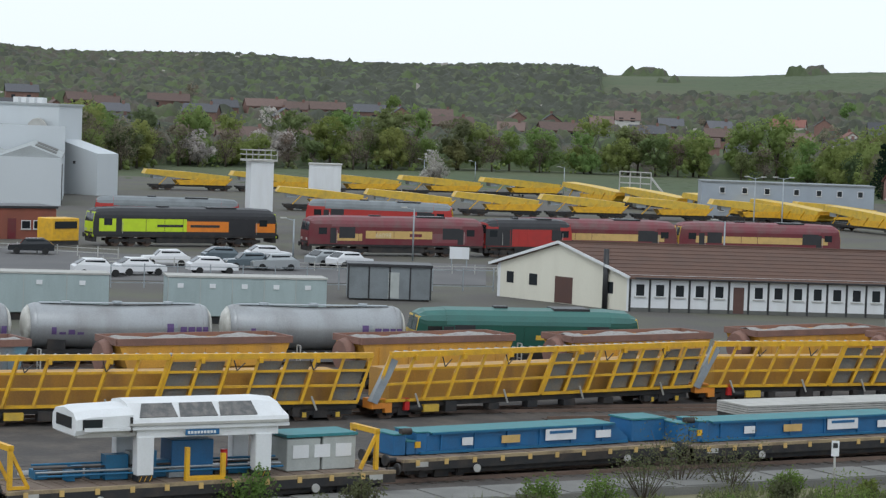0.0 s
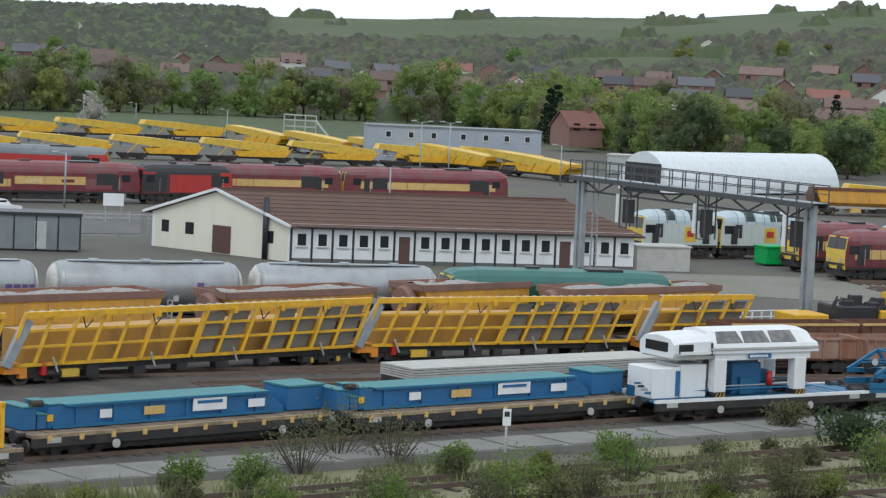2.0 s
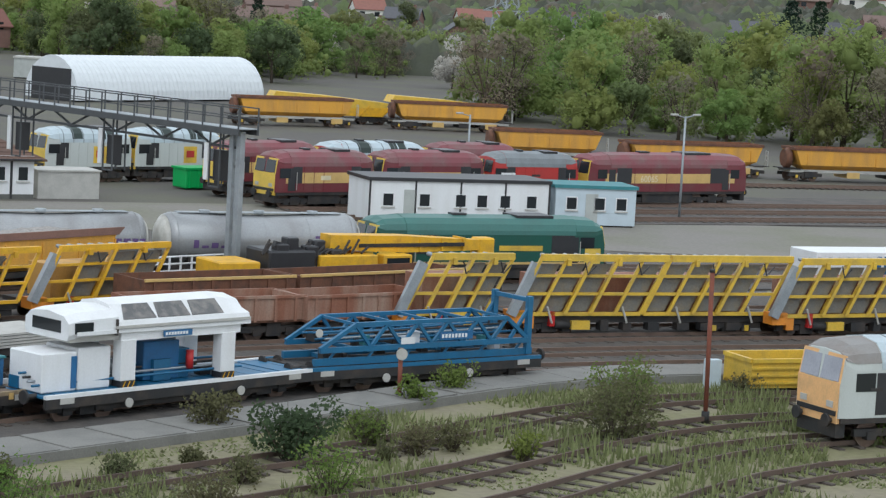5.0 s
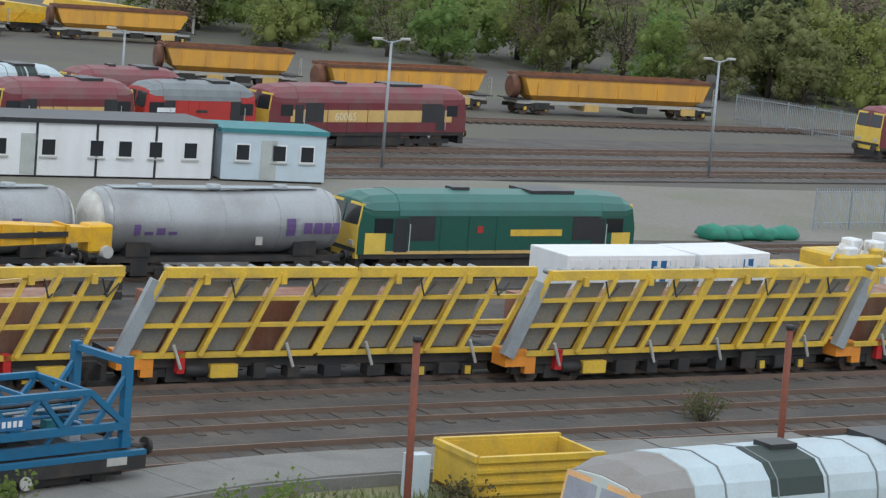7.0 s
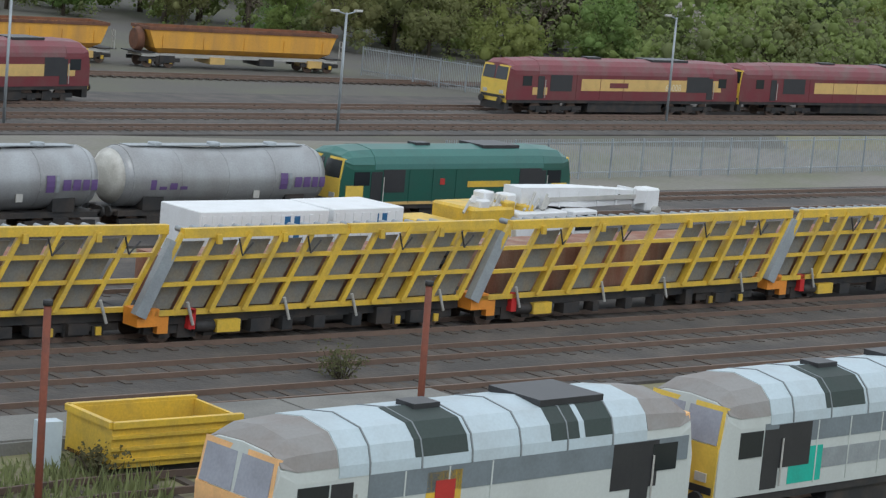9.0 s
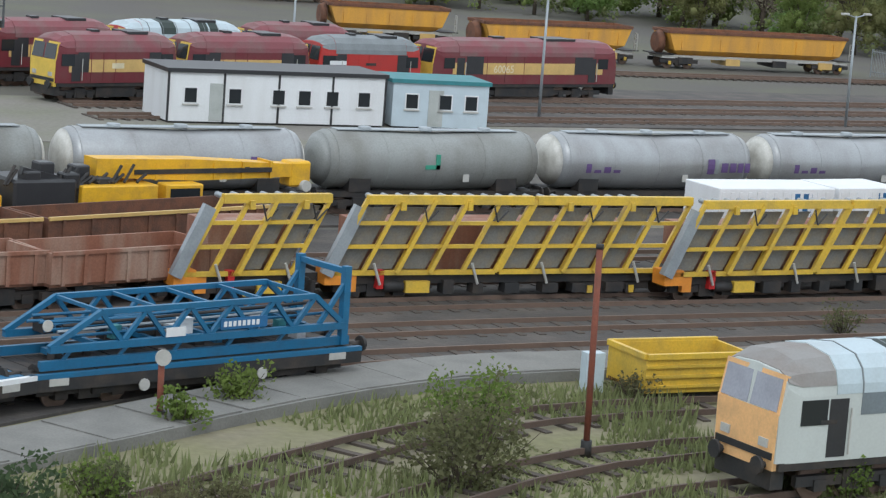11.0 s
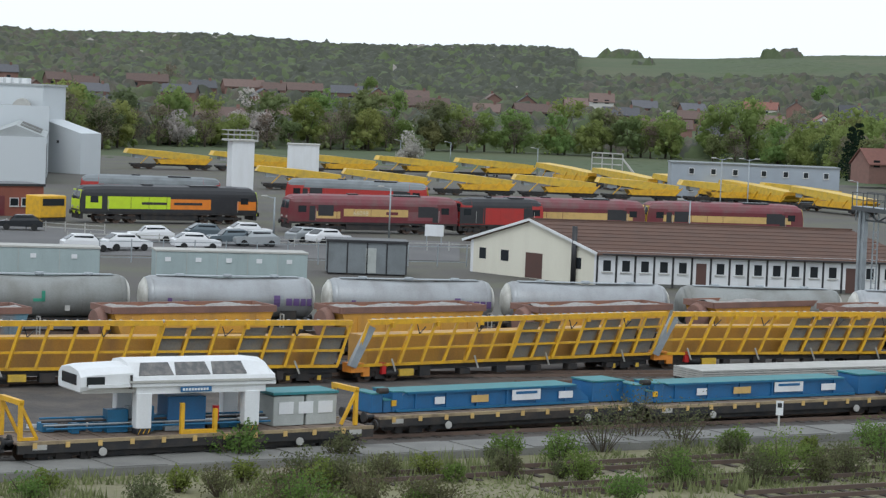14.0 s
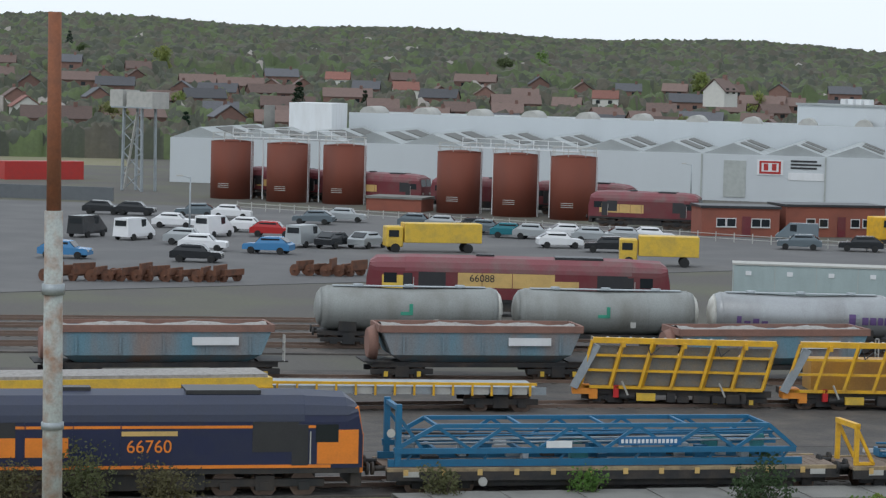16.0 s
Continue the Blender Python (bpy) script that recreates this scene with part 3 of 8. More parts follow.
def hopper(p0, p1, side, top, label, heap=True, legs=False):
    m, L = place(p0, p1)
    t = thing("hopper_wagon", m, label, "wagon", "hopper wagons")
    h = L / 2
    bm = bmesh.new()
    loft(bm, [[(-h + 1.6, -0.7, 1.0), (h - 1.6, -0.7, 1.0), (h - 1.6, 0.7, 1.0), (-h + 1.6, 0.7, 1.0)], [(-h + 0.9, -1.38, 1.45), (h - 0.9, -1.38, 1.45), (h - 0.9, 1.38, 1.45), (-h + 0.9, 1.38, 1.45)], [(-h + 0.38, -1.4, 2.74), (h - 0.38, -1.4, 2.74), (h - 0.38, 1.4, 2.74), (-h + 0.38, 1.4, 2.74)]], False)
    part("hopper_body", bm, side, t)
    rz = 2.72 if legs else 2.6
    part("top_rim", B((-h + 0.3, h - 0.3, -1.47, -1.34, rz, 2.95), (-h + 0.3, h - 0.3, 1.34, 1.47, rz, 2.95), (-h + 0.25, -h + 0.4, -1.34, 1.34, rz, 2.95), (h - 0.4, h - 0.25, -1.34, 1.34, rz, 2.95)), top, t, "rust-brown upper rim")
    bm = bmesh.new()
    tube(bm, (-h - 0.15, 0.0, 1.95), (-h + 0.3, 0, 1.95), 0.75, 12, 0.95)
    part("end_hood", bm, top, t, "rounded hopper end hood")
    for k in range(5):
        xx = -h + 1.5 + (L - 3) * k / 4
        part("side_rib", B((xx - 0.05, xx + 0.05, -1.46, -1.39, 1.5, 2.4)), side, t)
    if heap:
        bm = bmesh.new()
        nx, ny = 26, 7
        g = [[bm.verts.new((-h + 0.5 + (L - 1) * i / nx, -1.3 + 2.6 * j / ny, 2.66 + 0.34 * math.sin(math.pi * j / ny) * (0.4 + 0.6 * abs(math.sin(i * 0.33 + L))) + random.uniform(-0.05, 0.05))) for j in range(ny + 1)] for i in range(nx + 1)]
        for i in range(nx):
            for j in range(ny):
                bm.faces.new((g[i][j], g[i + 1][j], g[i + 1][j + 1], g[i][j + 1]))
        part("ballast_load", bm, BALLST, t, "heaped grey stone ballast")
    part("underframe", B((-h, h, -1.1, 1.1, 0.8, 1.05)), DARK if not legs else CONCP, t)
    part("end_platform", B((-h - 0.5, -h + 1.0, -1.2, 1.2, 1.05, 1.12)), DARK, t)
    part("end_platform", B((h - 1.0, h + 0.5, -1.2, 1.2, 1.05, 1.12)), DARK, t)
    if legs:
        for k in range(4):
            xx = -h + 2 + (L - 4) * k / 3
            part("discharge_door", B((xx - 0.6, xx + 0.6, -1.25, 1.25, 0.4, 0.9)), GOLD if k % 2 else DARK, t)
    part("end_ladder", beams(((h + 0.3, -1.2, 1.1), (h + 0.3, -1.2, 2.4), 0.06), ((h + 0.3, -0.8, 1.1), (h + 0.3, -0.8, 2.4), 0.06), ((h + 0.3, -1.2, 1.6), (h + 0.3, -0.8, 1.6), 0.05), ((h + 0.3, -1.2, 2.0), (h + 0.3, -0.8, 2.0), 0.05), ((h + 0.3, -1.2, 2.4), (h + 0.3, -0.8, 2.4), 0.05)), CONCP, t)
    for s in (-1, 1):
        bogie(t, s * (h - 1.5), 2, 1.7, 0.42, spot=LEMON)
    return t


def tanker(L, material, logo=True):
    t = thing("tank_wagon", Matrix(), "silver-grey cylindrical cement tank wagon with dished ends" if logo else "dirty grey cylindrical cement tank wagon", "wagon", "tank wagons of the moving train")
    h, r = L / 2 - 0.02, 1.38
    n = 24
    rings = []
    for x, q in [(-h, 0.3), (-h + 0.12, 0.66), (-h + 0.35, 0.9), (-h + 0.7, 1.0), (0, 1.0), (h - 0.7, 1.0), (h - 0.35, 0.9), (h - 0.12, 0.66), (h, 0.3)]:
        sag = -0.13 if x == 0 else 0
        rings.append([(x, r * q * math.cos(k * math.tau / n), 2.5 + sag + r * q * math.sin(k * math.tau / n)) for k in range(n)])
    bm = bmesh.new()
    loft(bm, rings[2:7])
    part("tank_barrel", bm, material, t)
    for s in (0, 1):
        bm = bmesh.new()
        rr = [[(x + (0.004 if s else -0.004), y, z) for x, y, z in q] for q in (rings[6:] if s else rings[:3])]
        loft(bm, rr)
        part("dished_end", bm, TANKW if (logo or s) else material, t, "weather-bleached dished end")
    for k in range(5):
        x = -h + 0.7 + (2 * h - 1.4) * k / 4
        bm = bmesh.new()
        loft(bm, [[(x + d, (r + 0.012) * math.cos(a * math.tau / n), 2.5 - 0.13 * (1 - abs(x) / (h - 0.7)) + (r + 0.012) * math.sin(a * math.tau / n)) for a in range(n)] for d in (-0.03, 0.03)], False)
        part("weld_band", bm, material, t)
    part("walkway", B((-h + 1, h - 1, -0.35, 0.35, 3.86, 3.9)), STEEL, t, "roof walkway")
    for k in range(3):
        x = (k - 1) * L * 0.27
        part("manhole", tubes(((x, 0, 3.8), (x, 0, 4.0), 0.28, 12)), STEEL, t)
    part("underframe", B((-L / 2 + 0.2, L / 2 - 0.2, -1.1, 1.1, 0.85, 1.1)), DARK, t)
    for s in (-1, 1):
        part("saddle", B((s * L * 0.33 - 0.5, s * L * 0.33 + 0.5, -1.15, 1.15, 1.1, 1.75)), DARK, t)
        bogie(t, s * (L / 2 - 1.9), 2, 1.7, 0.42)
    part("side_plate", B((L * 0.12, L * 0.12 + 0.3, -1.31, -1.27, 1.6, 1.95)), CONCP, t)
    if logo:
        def on(x0, x1, z0, z1, mm):
            bm = bmesh.new()
            pts = []
            for z in np.linspace(z0, z1, 4):
                y = -math.sqrt((r + 0.02) ** 2 - (z - 2.45) ** 2)
                pts.append((y, z))
            va = [bm.verts.new((x0, y, z)) for y, z in pts]
            vb = [bm.verts.new((x1, y, z)) for y, z in pts]
            for k in range(3):
                bm.faces.new((va[k], vb[k], vb[k + 1], va[k + 1]))
            part("lettering", bm, mm, t)
        on(L * 0.24, L * 0.275, 2.0, 2.75, LETTERP)
        on(L * 0.28, L * 0.295, 2.0, 2.75, STEEL)
        x = L * 0.31
        for wd in (0.5, 0.5, 0.42, 0.4):
            on(x, x + wd * 0.72, 2.08, 2.56, LETTERP)
            x += wd * 0.9
        on(-L * 0.36, -L * 0.335, 2.05, 2.5, LETTERP)
        for k in range(3):
            on(-L * 0.32 + 0.5 * k, -L * 0.32 + 0.5 * k + 0.36, 2.05, 2.2 + 0.15 * (k % 2), LETTERP)
    else:
        bm = B((-0.1, 0.1, -1.4, -1.34, 2.2, 2.9), (-0.6, 0.1, -1.4, -1.34, 2.2, 2.4))
        part("green_mark", bm, mat("faded_green", (0.05, 0.3, 0.2), 0.7), t)
    buffers(t, L - 0.7)
    return t


# ---- ground ----
def rise(x, y):
    dx, dy = x + 20, y + 30
    r, az = math.hypot(dx, dy), math.degrees(math.atan2(dx, dy))
    if dy < 0:
        return 0.0
    r0 = float(np.interp(az, [-50, -25, 0, 10, 18, 26, 34, 60], [430, 440, 560, 590, 480, 330, 250, 240]))
    u = min(1, max(0, (r - r0) / (1500 - r0)))
    hump = float(np.interp(az, [-45, -30, -22, -15, -9, -4, 3, 10, 20, 35], [40, 40, 38, 35, 32, 31, 32, 40, 58, 62])) + 1.2 * math.sin(az * 0.9)
    z = hump * (u * u * (3 - 2 * u)) + 2.0 * u * noise.noise(Vector((x, y, 0)) * 0.008)
    if r > 1600:
        z -= (r - 1600) * 0.03
    return z


gm = mat("rough_grass_and_dirt", (0.19, 0.18, 0.095), 0.95, vary=0.5, scale=0.22, dirt=(0.22, 0.185, 0.145), fine=3.0, bump=0.5)
fm = mat("hill_fields", (0.06, 0.085, 0.032), 0.95, vary=0.5, scale=0.012, dirt=(0.1, 0.1, 0.05), fine=0.2)
bm = bmesh.new()
rad = [0, 15, 30, 50, 75, 100, 130, 165, 200, 240, 280, 320, 360, 400, 450, 500, 560, 620, 700, 800, 900, 1000, 1150, 1300, 1450, 1600, 1800, 2200, 3000, 4500]
NA = 120
grid = [[bm.verts.new((-20 + r * math.sin(k * math.tau / NA), -30 + r * math.cos(k * math.tau / NA), rise(-20 + r * math.sin(k * math.tau / NA), -30 + r * math.cos(k * math.tau / NA)))) for k in range(NA)] for r in rad[1:]]
c0 = bm.verts.new((-20, -30, 0))
for k in range(NA):
    bm.faces.new((c0, grid[0][(k + 1) % NA], grid[0][k]))
    for i in range(len(grid) - 1):
        f = bm.faces.new((grid[i][k], grid[i][(k + 1) % NA], grid[i + 1][(k + 1) % NA], grid[i + 1][k]))
        f.smooth = True
        if rad[i + 1] > 430:
            f.material_index = 1
        else:
            cx, cy = f.calc_center_median().xy
            if cy > 86 + 0.54 * cx and cx > -220 and cx < 160:
                f.material_index = 2
ground = solo("ground", bm, gm, "rough grass and dirt ground rising to distant fields", "ground", kind="structure")
ground.data.materials.append(fm)
ground.data.materials.append(mat("yard_ballast", (0.095, 0.087, 0.078), 0.95, vary=0.4, scale=0.1, dirt=(0.12, 0.125, 0.07), fine=4, bump=0.4))


def slab(name, pts, z, material, label, category, kind="structure", thick=0.3):
    bm = bmesh.new()
    a = [bm.verts.new((x, y, z)) for x, y in pts]
    b = [bm.verts.new((x, y, z - thick)) for x, y in pts]
    n = len(pts)
    bm.faces.new(a)
    bm.faces.new(b[::-1])
    for k in range(n):
        bm.faces.new((a[k], a[(k + 1) % n], b[(k + 1) % n], b[k]))
    bmesh.ops.triangulate(bm, faces=[f for f in bm.faces if len(f.verts) > 4])
    return solo(name, bm, material, label, category, kind=kind)


def line_n(x):
    q = min(1, max(0, (x - 5) / 30))
    q = q * q * (3 - 2 * q)
    return (82.39 + 0.5431 * x - 0.000985 * x * x) * (1 - q) + (line_y(x) - 9.6) * q


def line_y(x):
    return 98.9 + 0.263 * x - 0.00308 * x * x if x < 35 else 104.33 + 0.07 * (x - 35)


def line_t(x):
    return 116.5 + 0.144 * x - 0.00232 * x * x if x < 10 else 117.71 + 0.095 * (x - 10)


def line_h(x):
    return 111.9 + 0.464 * x - 0.000285 * x * x if x < 5 else 114.2 + 0.2 * (x - 5) - 0.004 * (x - 5) ** 2


def offs(fn, d):
    def g(x):
        s = (fn(x + 0.5) - fn(x - 0.5))
        return fn(x) + d * math.hypot(1, s)
    return g


def ribbon(fn, x0, x1, d0, d1, z, material, name, label, category, thick=0.2, step=3.0):
    n = max(2, int((x1 - x0) / step))
    bm = bmesh.new()
    prev = None
    for i in range(n + 1):
        x = x0 + (x1 - x0) * i / n
        s = fn(x + 0.5) - fn(x - 0.5)
        k = math.hypot(1, s)
        px, py = -s / k, 1 / k
        row = [bm.verts.new((x + px * d, fn(x) + py * d, zz)) for d, zz in ((d0, z - thick), (d0, z), (d1, z), (d1, z - thick))]
        if prev:
            for j in range(3):
                bm.faces.new((prev[j], row[j], row[j + 1], prev[j + 1]))
        prev = row
    return solo(name, bm, material, label, category, kind="structure")


def track(fn, x0, x1, bed=True, old=False):
    t = thing("railway_track", Matrix(), "rusty old railway track in weeds" if old else "railway track with worn rails on dark sleepers", "track")
    t["kind"] = "structure"
    z = 0.09
    for s in (-0.75, 0.75):
        bm = bmesh.new()
        prev = None
        n = max(2, int((x1 - x0) / 3))
        for i in range(n + 1):
            x = x0 + (x1 - x0) * i / n
            sl = fn(x + 0.5) - fn(x - 0.5)
            k = math.hypot(1, sl)
            px, py = -sl / k, 1 / k
            row = [bm.verts.new((x + px * (s + d), fn(x) + py * (s + d), zz)) for d, zz in ((-0.045, z), (-0.045, z + 0.17), (0.045, z + 0.17), (0.045, z))]
            if prev:
                for j in range(3):
                    bm.faces.new((prev[j], row[j], row[j + 1], prev[j + 1]))
            prev = row
        part("rail", bm, OLDRAIL if old else RAILM, t)
    bm = bmesh.new()
    x = x0
    while x < x1:
        sl = fn(x + 0.5) - fn(x - 0.5)
        k = math.hypot(1, sl)
        d, nrm = Vector((1 / k, sl / k, 0)), Vector((-sl / k, 1 / k, 0))
        c = Vector((x, fn(x), (0.0 if old else 0.06) + random.uniform(-0.02, 0.02)))
        beam(bm, c - nrm * 1.25, c + nrm * 1.25, 0.25, 0.12)
        x += 0.75 / k * (1 if not old else 1.3)
    o = part("sleepers", bm, SLEEP, t)
    o["kind"] = "stuff"
    return t


ribbon(line_y, -150, 95, -13.5, 11, 0.1, BEDM, "track_bed", "dark stony track bed between sidings", "track bed")
ribbon(line_n, -110, 19.5, -2.6, 9, 0.09, BEDM, "track_bed", "dark stony track bed under the engineering train", "track bed")
ribbon(line_t, -190, 110, -3.5, 7.5, 0.096, BEDM, "track_bed", "dark stony track bed of the running line", "track bed")
for o in (0, -4.3, -8.2):
    track(offs(line_y, o), -20 if o else -150, 92)
track(line_n, -110, 21)
track(offs(line_y, -12.0), 20, 92)
track(line_t, -190, 105)
track(offs(line_t, 5.2), -190, 105)
track(line_h, -150, 12)
ribbon(line_h, -170, -40, -4.5, 4.0, 0.092, BEDM, "track_bed", "dark stony track bed under the hopper wagons", "track bed")
ribbon(line_t, -190, -60, 7.6, 17.5, 0.094, BEDM, "track_bed", "dark stony track bed beside the car park", "track bed")
track(offs(line_h, -4.4), -150, -62)
track(offs(line_t, 10), -190, -62)
track(offs(line_t, 14.5), -190, -66)
track(offs(line_y, 4.3), 2, 92)

# concrete path beside the engineering train, with worn edge
pl = ribbon(line_n, -58, 42, -6.3, -3.6, 0.32, CONC, "pavement", "worn concrete path along the siding", "pavement", thick=0.34)
for k in range(40):
    x = -56 + k * 2.4
    s = line_n(x + 0.5) - line_n(x - 0.5)
    a = math.degrees(math.atan(s))
    kk = math.hypot(1, s)
    px, py = -s / kk, 1 / kk
    o = new("slab", made("slab", B((-1.15, 1.15, -1.25, 1.25, 0, 0.045)), CONC)) if k == 0 else new("slab", slab0)
    slab0 = o.data
    o.parent = pl
    o.matrix_basis = pose(x + px * -4.95, line_n(x) + py * -4.95, 0.305 + random.uniform(0, 0.02), random.uniform(-0.4, 0.4), 0, a + random.uniform(-0.5, 0.5))

# old weedy tracks towards the camera
for o, a, b in ((-10.5, -30, 42), (-15.0, -20, 42), (-19.0, -12, 45), (-23.5, -6, 45)):
    track(offs(line_n, o), a, b, old=True)

# car park and yard surfaces
slab("pavement", [(-170.93, 219.03), (-133.63, 224.35), (-92.39, 217.70), (-55.89, 202.32), (-42.23, 204.00), (-21.93, 205.60), (-22.24, 178.93), (-48.02, 170.62), (-69.16, 165.68), (-90.81, 136.14), (-110.38, 110.63)], 0.05, TARMAC, "grey tarmac car park with faded bay lines", "car park")
slab("pavement", [(6, 146), (30, 139), (60, 131), (135, 134), (135, 150), (75, 151), (50, 153), (33, 160), (8, 158)], 0.045, mat("pale_yard_gravel", (0.2, 0.185, 0.165), 0.95, vary=0.45, scale=0.12, dirt=(0.14, 0.15, 0.08), fine=4), "pale gravel yard in front of the stored locomotives", "yard")
for base, sl in ((153.5, 0.12), (158.5, 0.12), (163.5, 0.12), (183.5, 0.02)):
    track(lambda x, b=base, q=sl: b + q * (x - 55), 30, 150)
slab("pavement", [(44, 150), (150, 161), (150, 180), (60, 172)], 0.09, BEDM, "dark track bed of the far sidings", "track bed")

# ---- engineering train on the near siding ----
fa0, fa1 = (-57.13, 46.31), (-42.03, 55.34)
fb0, fb1 = (-41.49, 55.04), (-27.94, 63.89)
fc0, fc1 = (-27.74, 66.73), (-15.39, 75.28)
fd0, fd1 = (-15.28, 74.16), (-1.64, 82.65)
fe0, fe1 = (-1.71, 80.93), (9.37, 86.55)
ff0, ff1 = (9.4, 86.6), (20.1, 89.85)
flat_wagon(fa0, fa1, "flat wagon with worn plank deck carrying a blue truss")
flat_wagon(fb0, fb1, "flat wagon with worn plank deck under a white gantry machine")
flat_wagon(fc0, fc1, "flat wagon with rusty sides carrying blue steel beams")
flat_wagon(fd0, fd1, "flat wagon with rusty sides carrying blue beams")
flat_wagon(fe0, fe1, "flat wagon under the second white gantry machine", edge=WHITE, deck=BLUED)
flat_wagon(ff0, ff1, "flat wagon with black underframe below a blue truss", edge=BLUED, deck=DARK)
u = (Vector(fa1) - Vector(fa0)).normalized()
e1 = Vector(fa0) - u * 0.9
e0 = e1 - u * 17
# roof navy is a lighter tone than the body navy
loco(tuple(e0), tuple(e1), NAVY, mat("lighter_navy_roof", (0.035, 0.042, 0.075), 0.5, vary=0.3), ORANGEL, "navy and orange diesel locomotive heading the engineering train", bands=((0.02, 0.9, 2.62, 2.72, ORANGEL), (0.02, 0.93, 1.16, 1.28, ORANGEL), (0.9, 0.99, 1.3, 2.55, ORANGEL), (0.48, 0.6, 2.35, 2.52, GOLD)), number="66760", numx=0.54, numz=1.95, numm=ORANGEL, cabside=NAVY, bars=((0.2, 0.26, 1.6, 2.3, ORANGEL), (0.28, 0.33, 1.6, 2.3, ORANGEL), (0.35, 0.37, 1.6, 2.3, ORANGEL)), screen=GLASSB)


def truss_load(p0, p1, label, plate=True):
    m, L = place(p0, p1)
    t = thing("blue_truss", m @ pose(0, 0, 1.1), label, "rail machine", "blue trusses")
    h = L / 2
    e = 1 if not plate else -1
    for y in (-1.15, 1.15):
        part("sill_beam", beams(((-h + 0.1, y * 0.9, 0.16), (h - 0.2, y * 0.9, 0.16), 0.16, 0.26)), BLUED, t)
        part("bottom_chord", beams(((-h + 0.3, y, 0.62), (h - 0.5, y, 0.62), 0.18, 0.2)), BLUED, t)
        part("top_chord", beams(((-h + 1.9, y, 1.55), (h - 1.6, y, 1.55), 0.15)), BLUED, t)
        part("end_rake", beams(((-h + 0.3, y, 0.66), (-h + 1.9, y, 1.55), 0.15)), BLUED, t)
        part("end_rake", beams(((h - 0.5, y, 0.66), (h - 1.6, y, 1.55), 0.15)), BLUED, t)
        n = 5
        st = (L - 3.5) / n
        for k in range(n):
            xa = -h + 1.9 + st * k
            part("diagonal", beams(((xa, y, 1.52), (xa + st / 2, y, 0.66), 0.12)), BLUED, t)
            part("diagonal", beams(((xa + st / 2, y, 0.66), (xa + st, y, 1.52), 0.12)), BLUED, t)
    xe = e * (h - 0.45)
    for y in (-1.1, 1.1):
        part("mast", beams(((xe, y, 0.05), (xe, y, 2.35), 0.22)), BLUED, t)
        part("mast_brace", beams(((xe - e * 0.9, y, 0.7), (xe, y, 1.9), 0.12)), BLUED, t)
    part("mast_head", beams(((xe, -1.2, 2.2), (xe, 1.2, 2.2), 0.16)), BLUED, t)
    for k in range(30):
        xx = -h + 0.8 + (L - 2.2) * k / 30 + random.uniform(-0.3, 0.3)
        mm = random.choice((BLUED, STEEL, DARK, DARK, DARK, WHITE, BLUED, TEAL))
        zz = random.uniform(0.05, 0.7)
        y0 = random.uniform(-1.0, 0.5)
        part("equipment_box", B((xx, xx + random.uniform(0.2, 0.7), y0, y0 + random.uniform(0.2, 0.6), zz, zz + random.uniform(0.15, 0.55))), mm, t)
    for k in range(8):
        yy = -0.8 + 0.22 * k
        part("pipe", tubes(((-h + 0.6 + 0.3 * (k % 3), yy, 0.85 + 0.1 * (k % 4)), (h - 1.0 - 0.4 * (k % 2), yy, 0.95 + 0.12 * (k % 3)), 0.045, 6)), random.choice((BLUED, DARK, BLUED, STEEL)), t)
    for k in range(5):
        xx = -h + 1.9 + (L - 3.5) * k / 4
        part("cross_beam", beams(((xx, -1.15, 0.62), (xx, 1.15, 0.62), 0.14)), BLUED, t)
        part("cross_beam", beams(((xx, -1.15, 1.55), (xx, 1.15, 1.55), 0.1)), BLUED, t)
    for k in range(6):
        xx = -h + 0.8 + (L - 1.8) * k / 5
        part("hanger", beams(((xx, -1.04, 0.25), (xx + 0.25, -1.12, 0.6), 0.09)), BLUED, t)
    q = h - L * 0.46
    part("name_plate", B((q, q + L * 0.15, -1.26, -1.23, 0.8, 1.12)), BLUE, t)
    part("lettering", B(*[(q + 0.1 + 0.16 * k, q + 0.2 + 0.16 * k, -1.275, -1.26, 0.88, 1.03) for k in range(int((L * 0.15 - 0.2) / 0.16))]), WHITE, t)
    part("warning_plate", B((h - L * 0.63, h - L * 0.57, -1.26, -1.23, 0.72, 0.98)), WHITE, t)
    part("lamp_disc", tubes(((-h + 0.15, -1.3, 1.3), (-h + 0.15, -1.26, 1.3), 0.16, 12)), CONCP, t)
    return t


truss_load(fa0, tuple(Vector(fa1) - u * 1.2), "blue steel lattice truss loaded on the flat wagon")
truss_load(tuple(Vector(ff0) * 0.96 + Vector(ff1) * 0.04), ff1, "blue steel lattice truss with a tall end mast", plate=False)


HOODG = mat("dusty_hood_glass", (0.1, 0.1, 0.1), 0.3, vary=0.5, scale=3, dirt=(0.25, 0.23, 0.21))


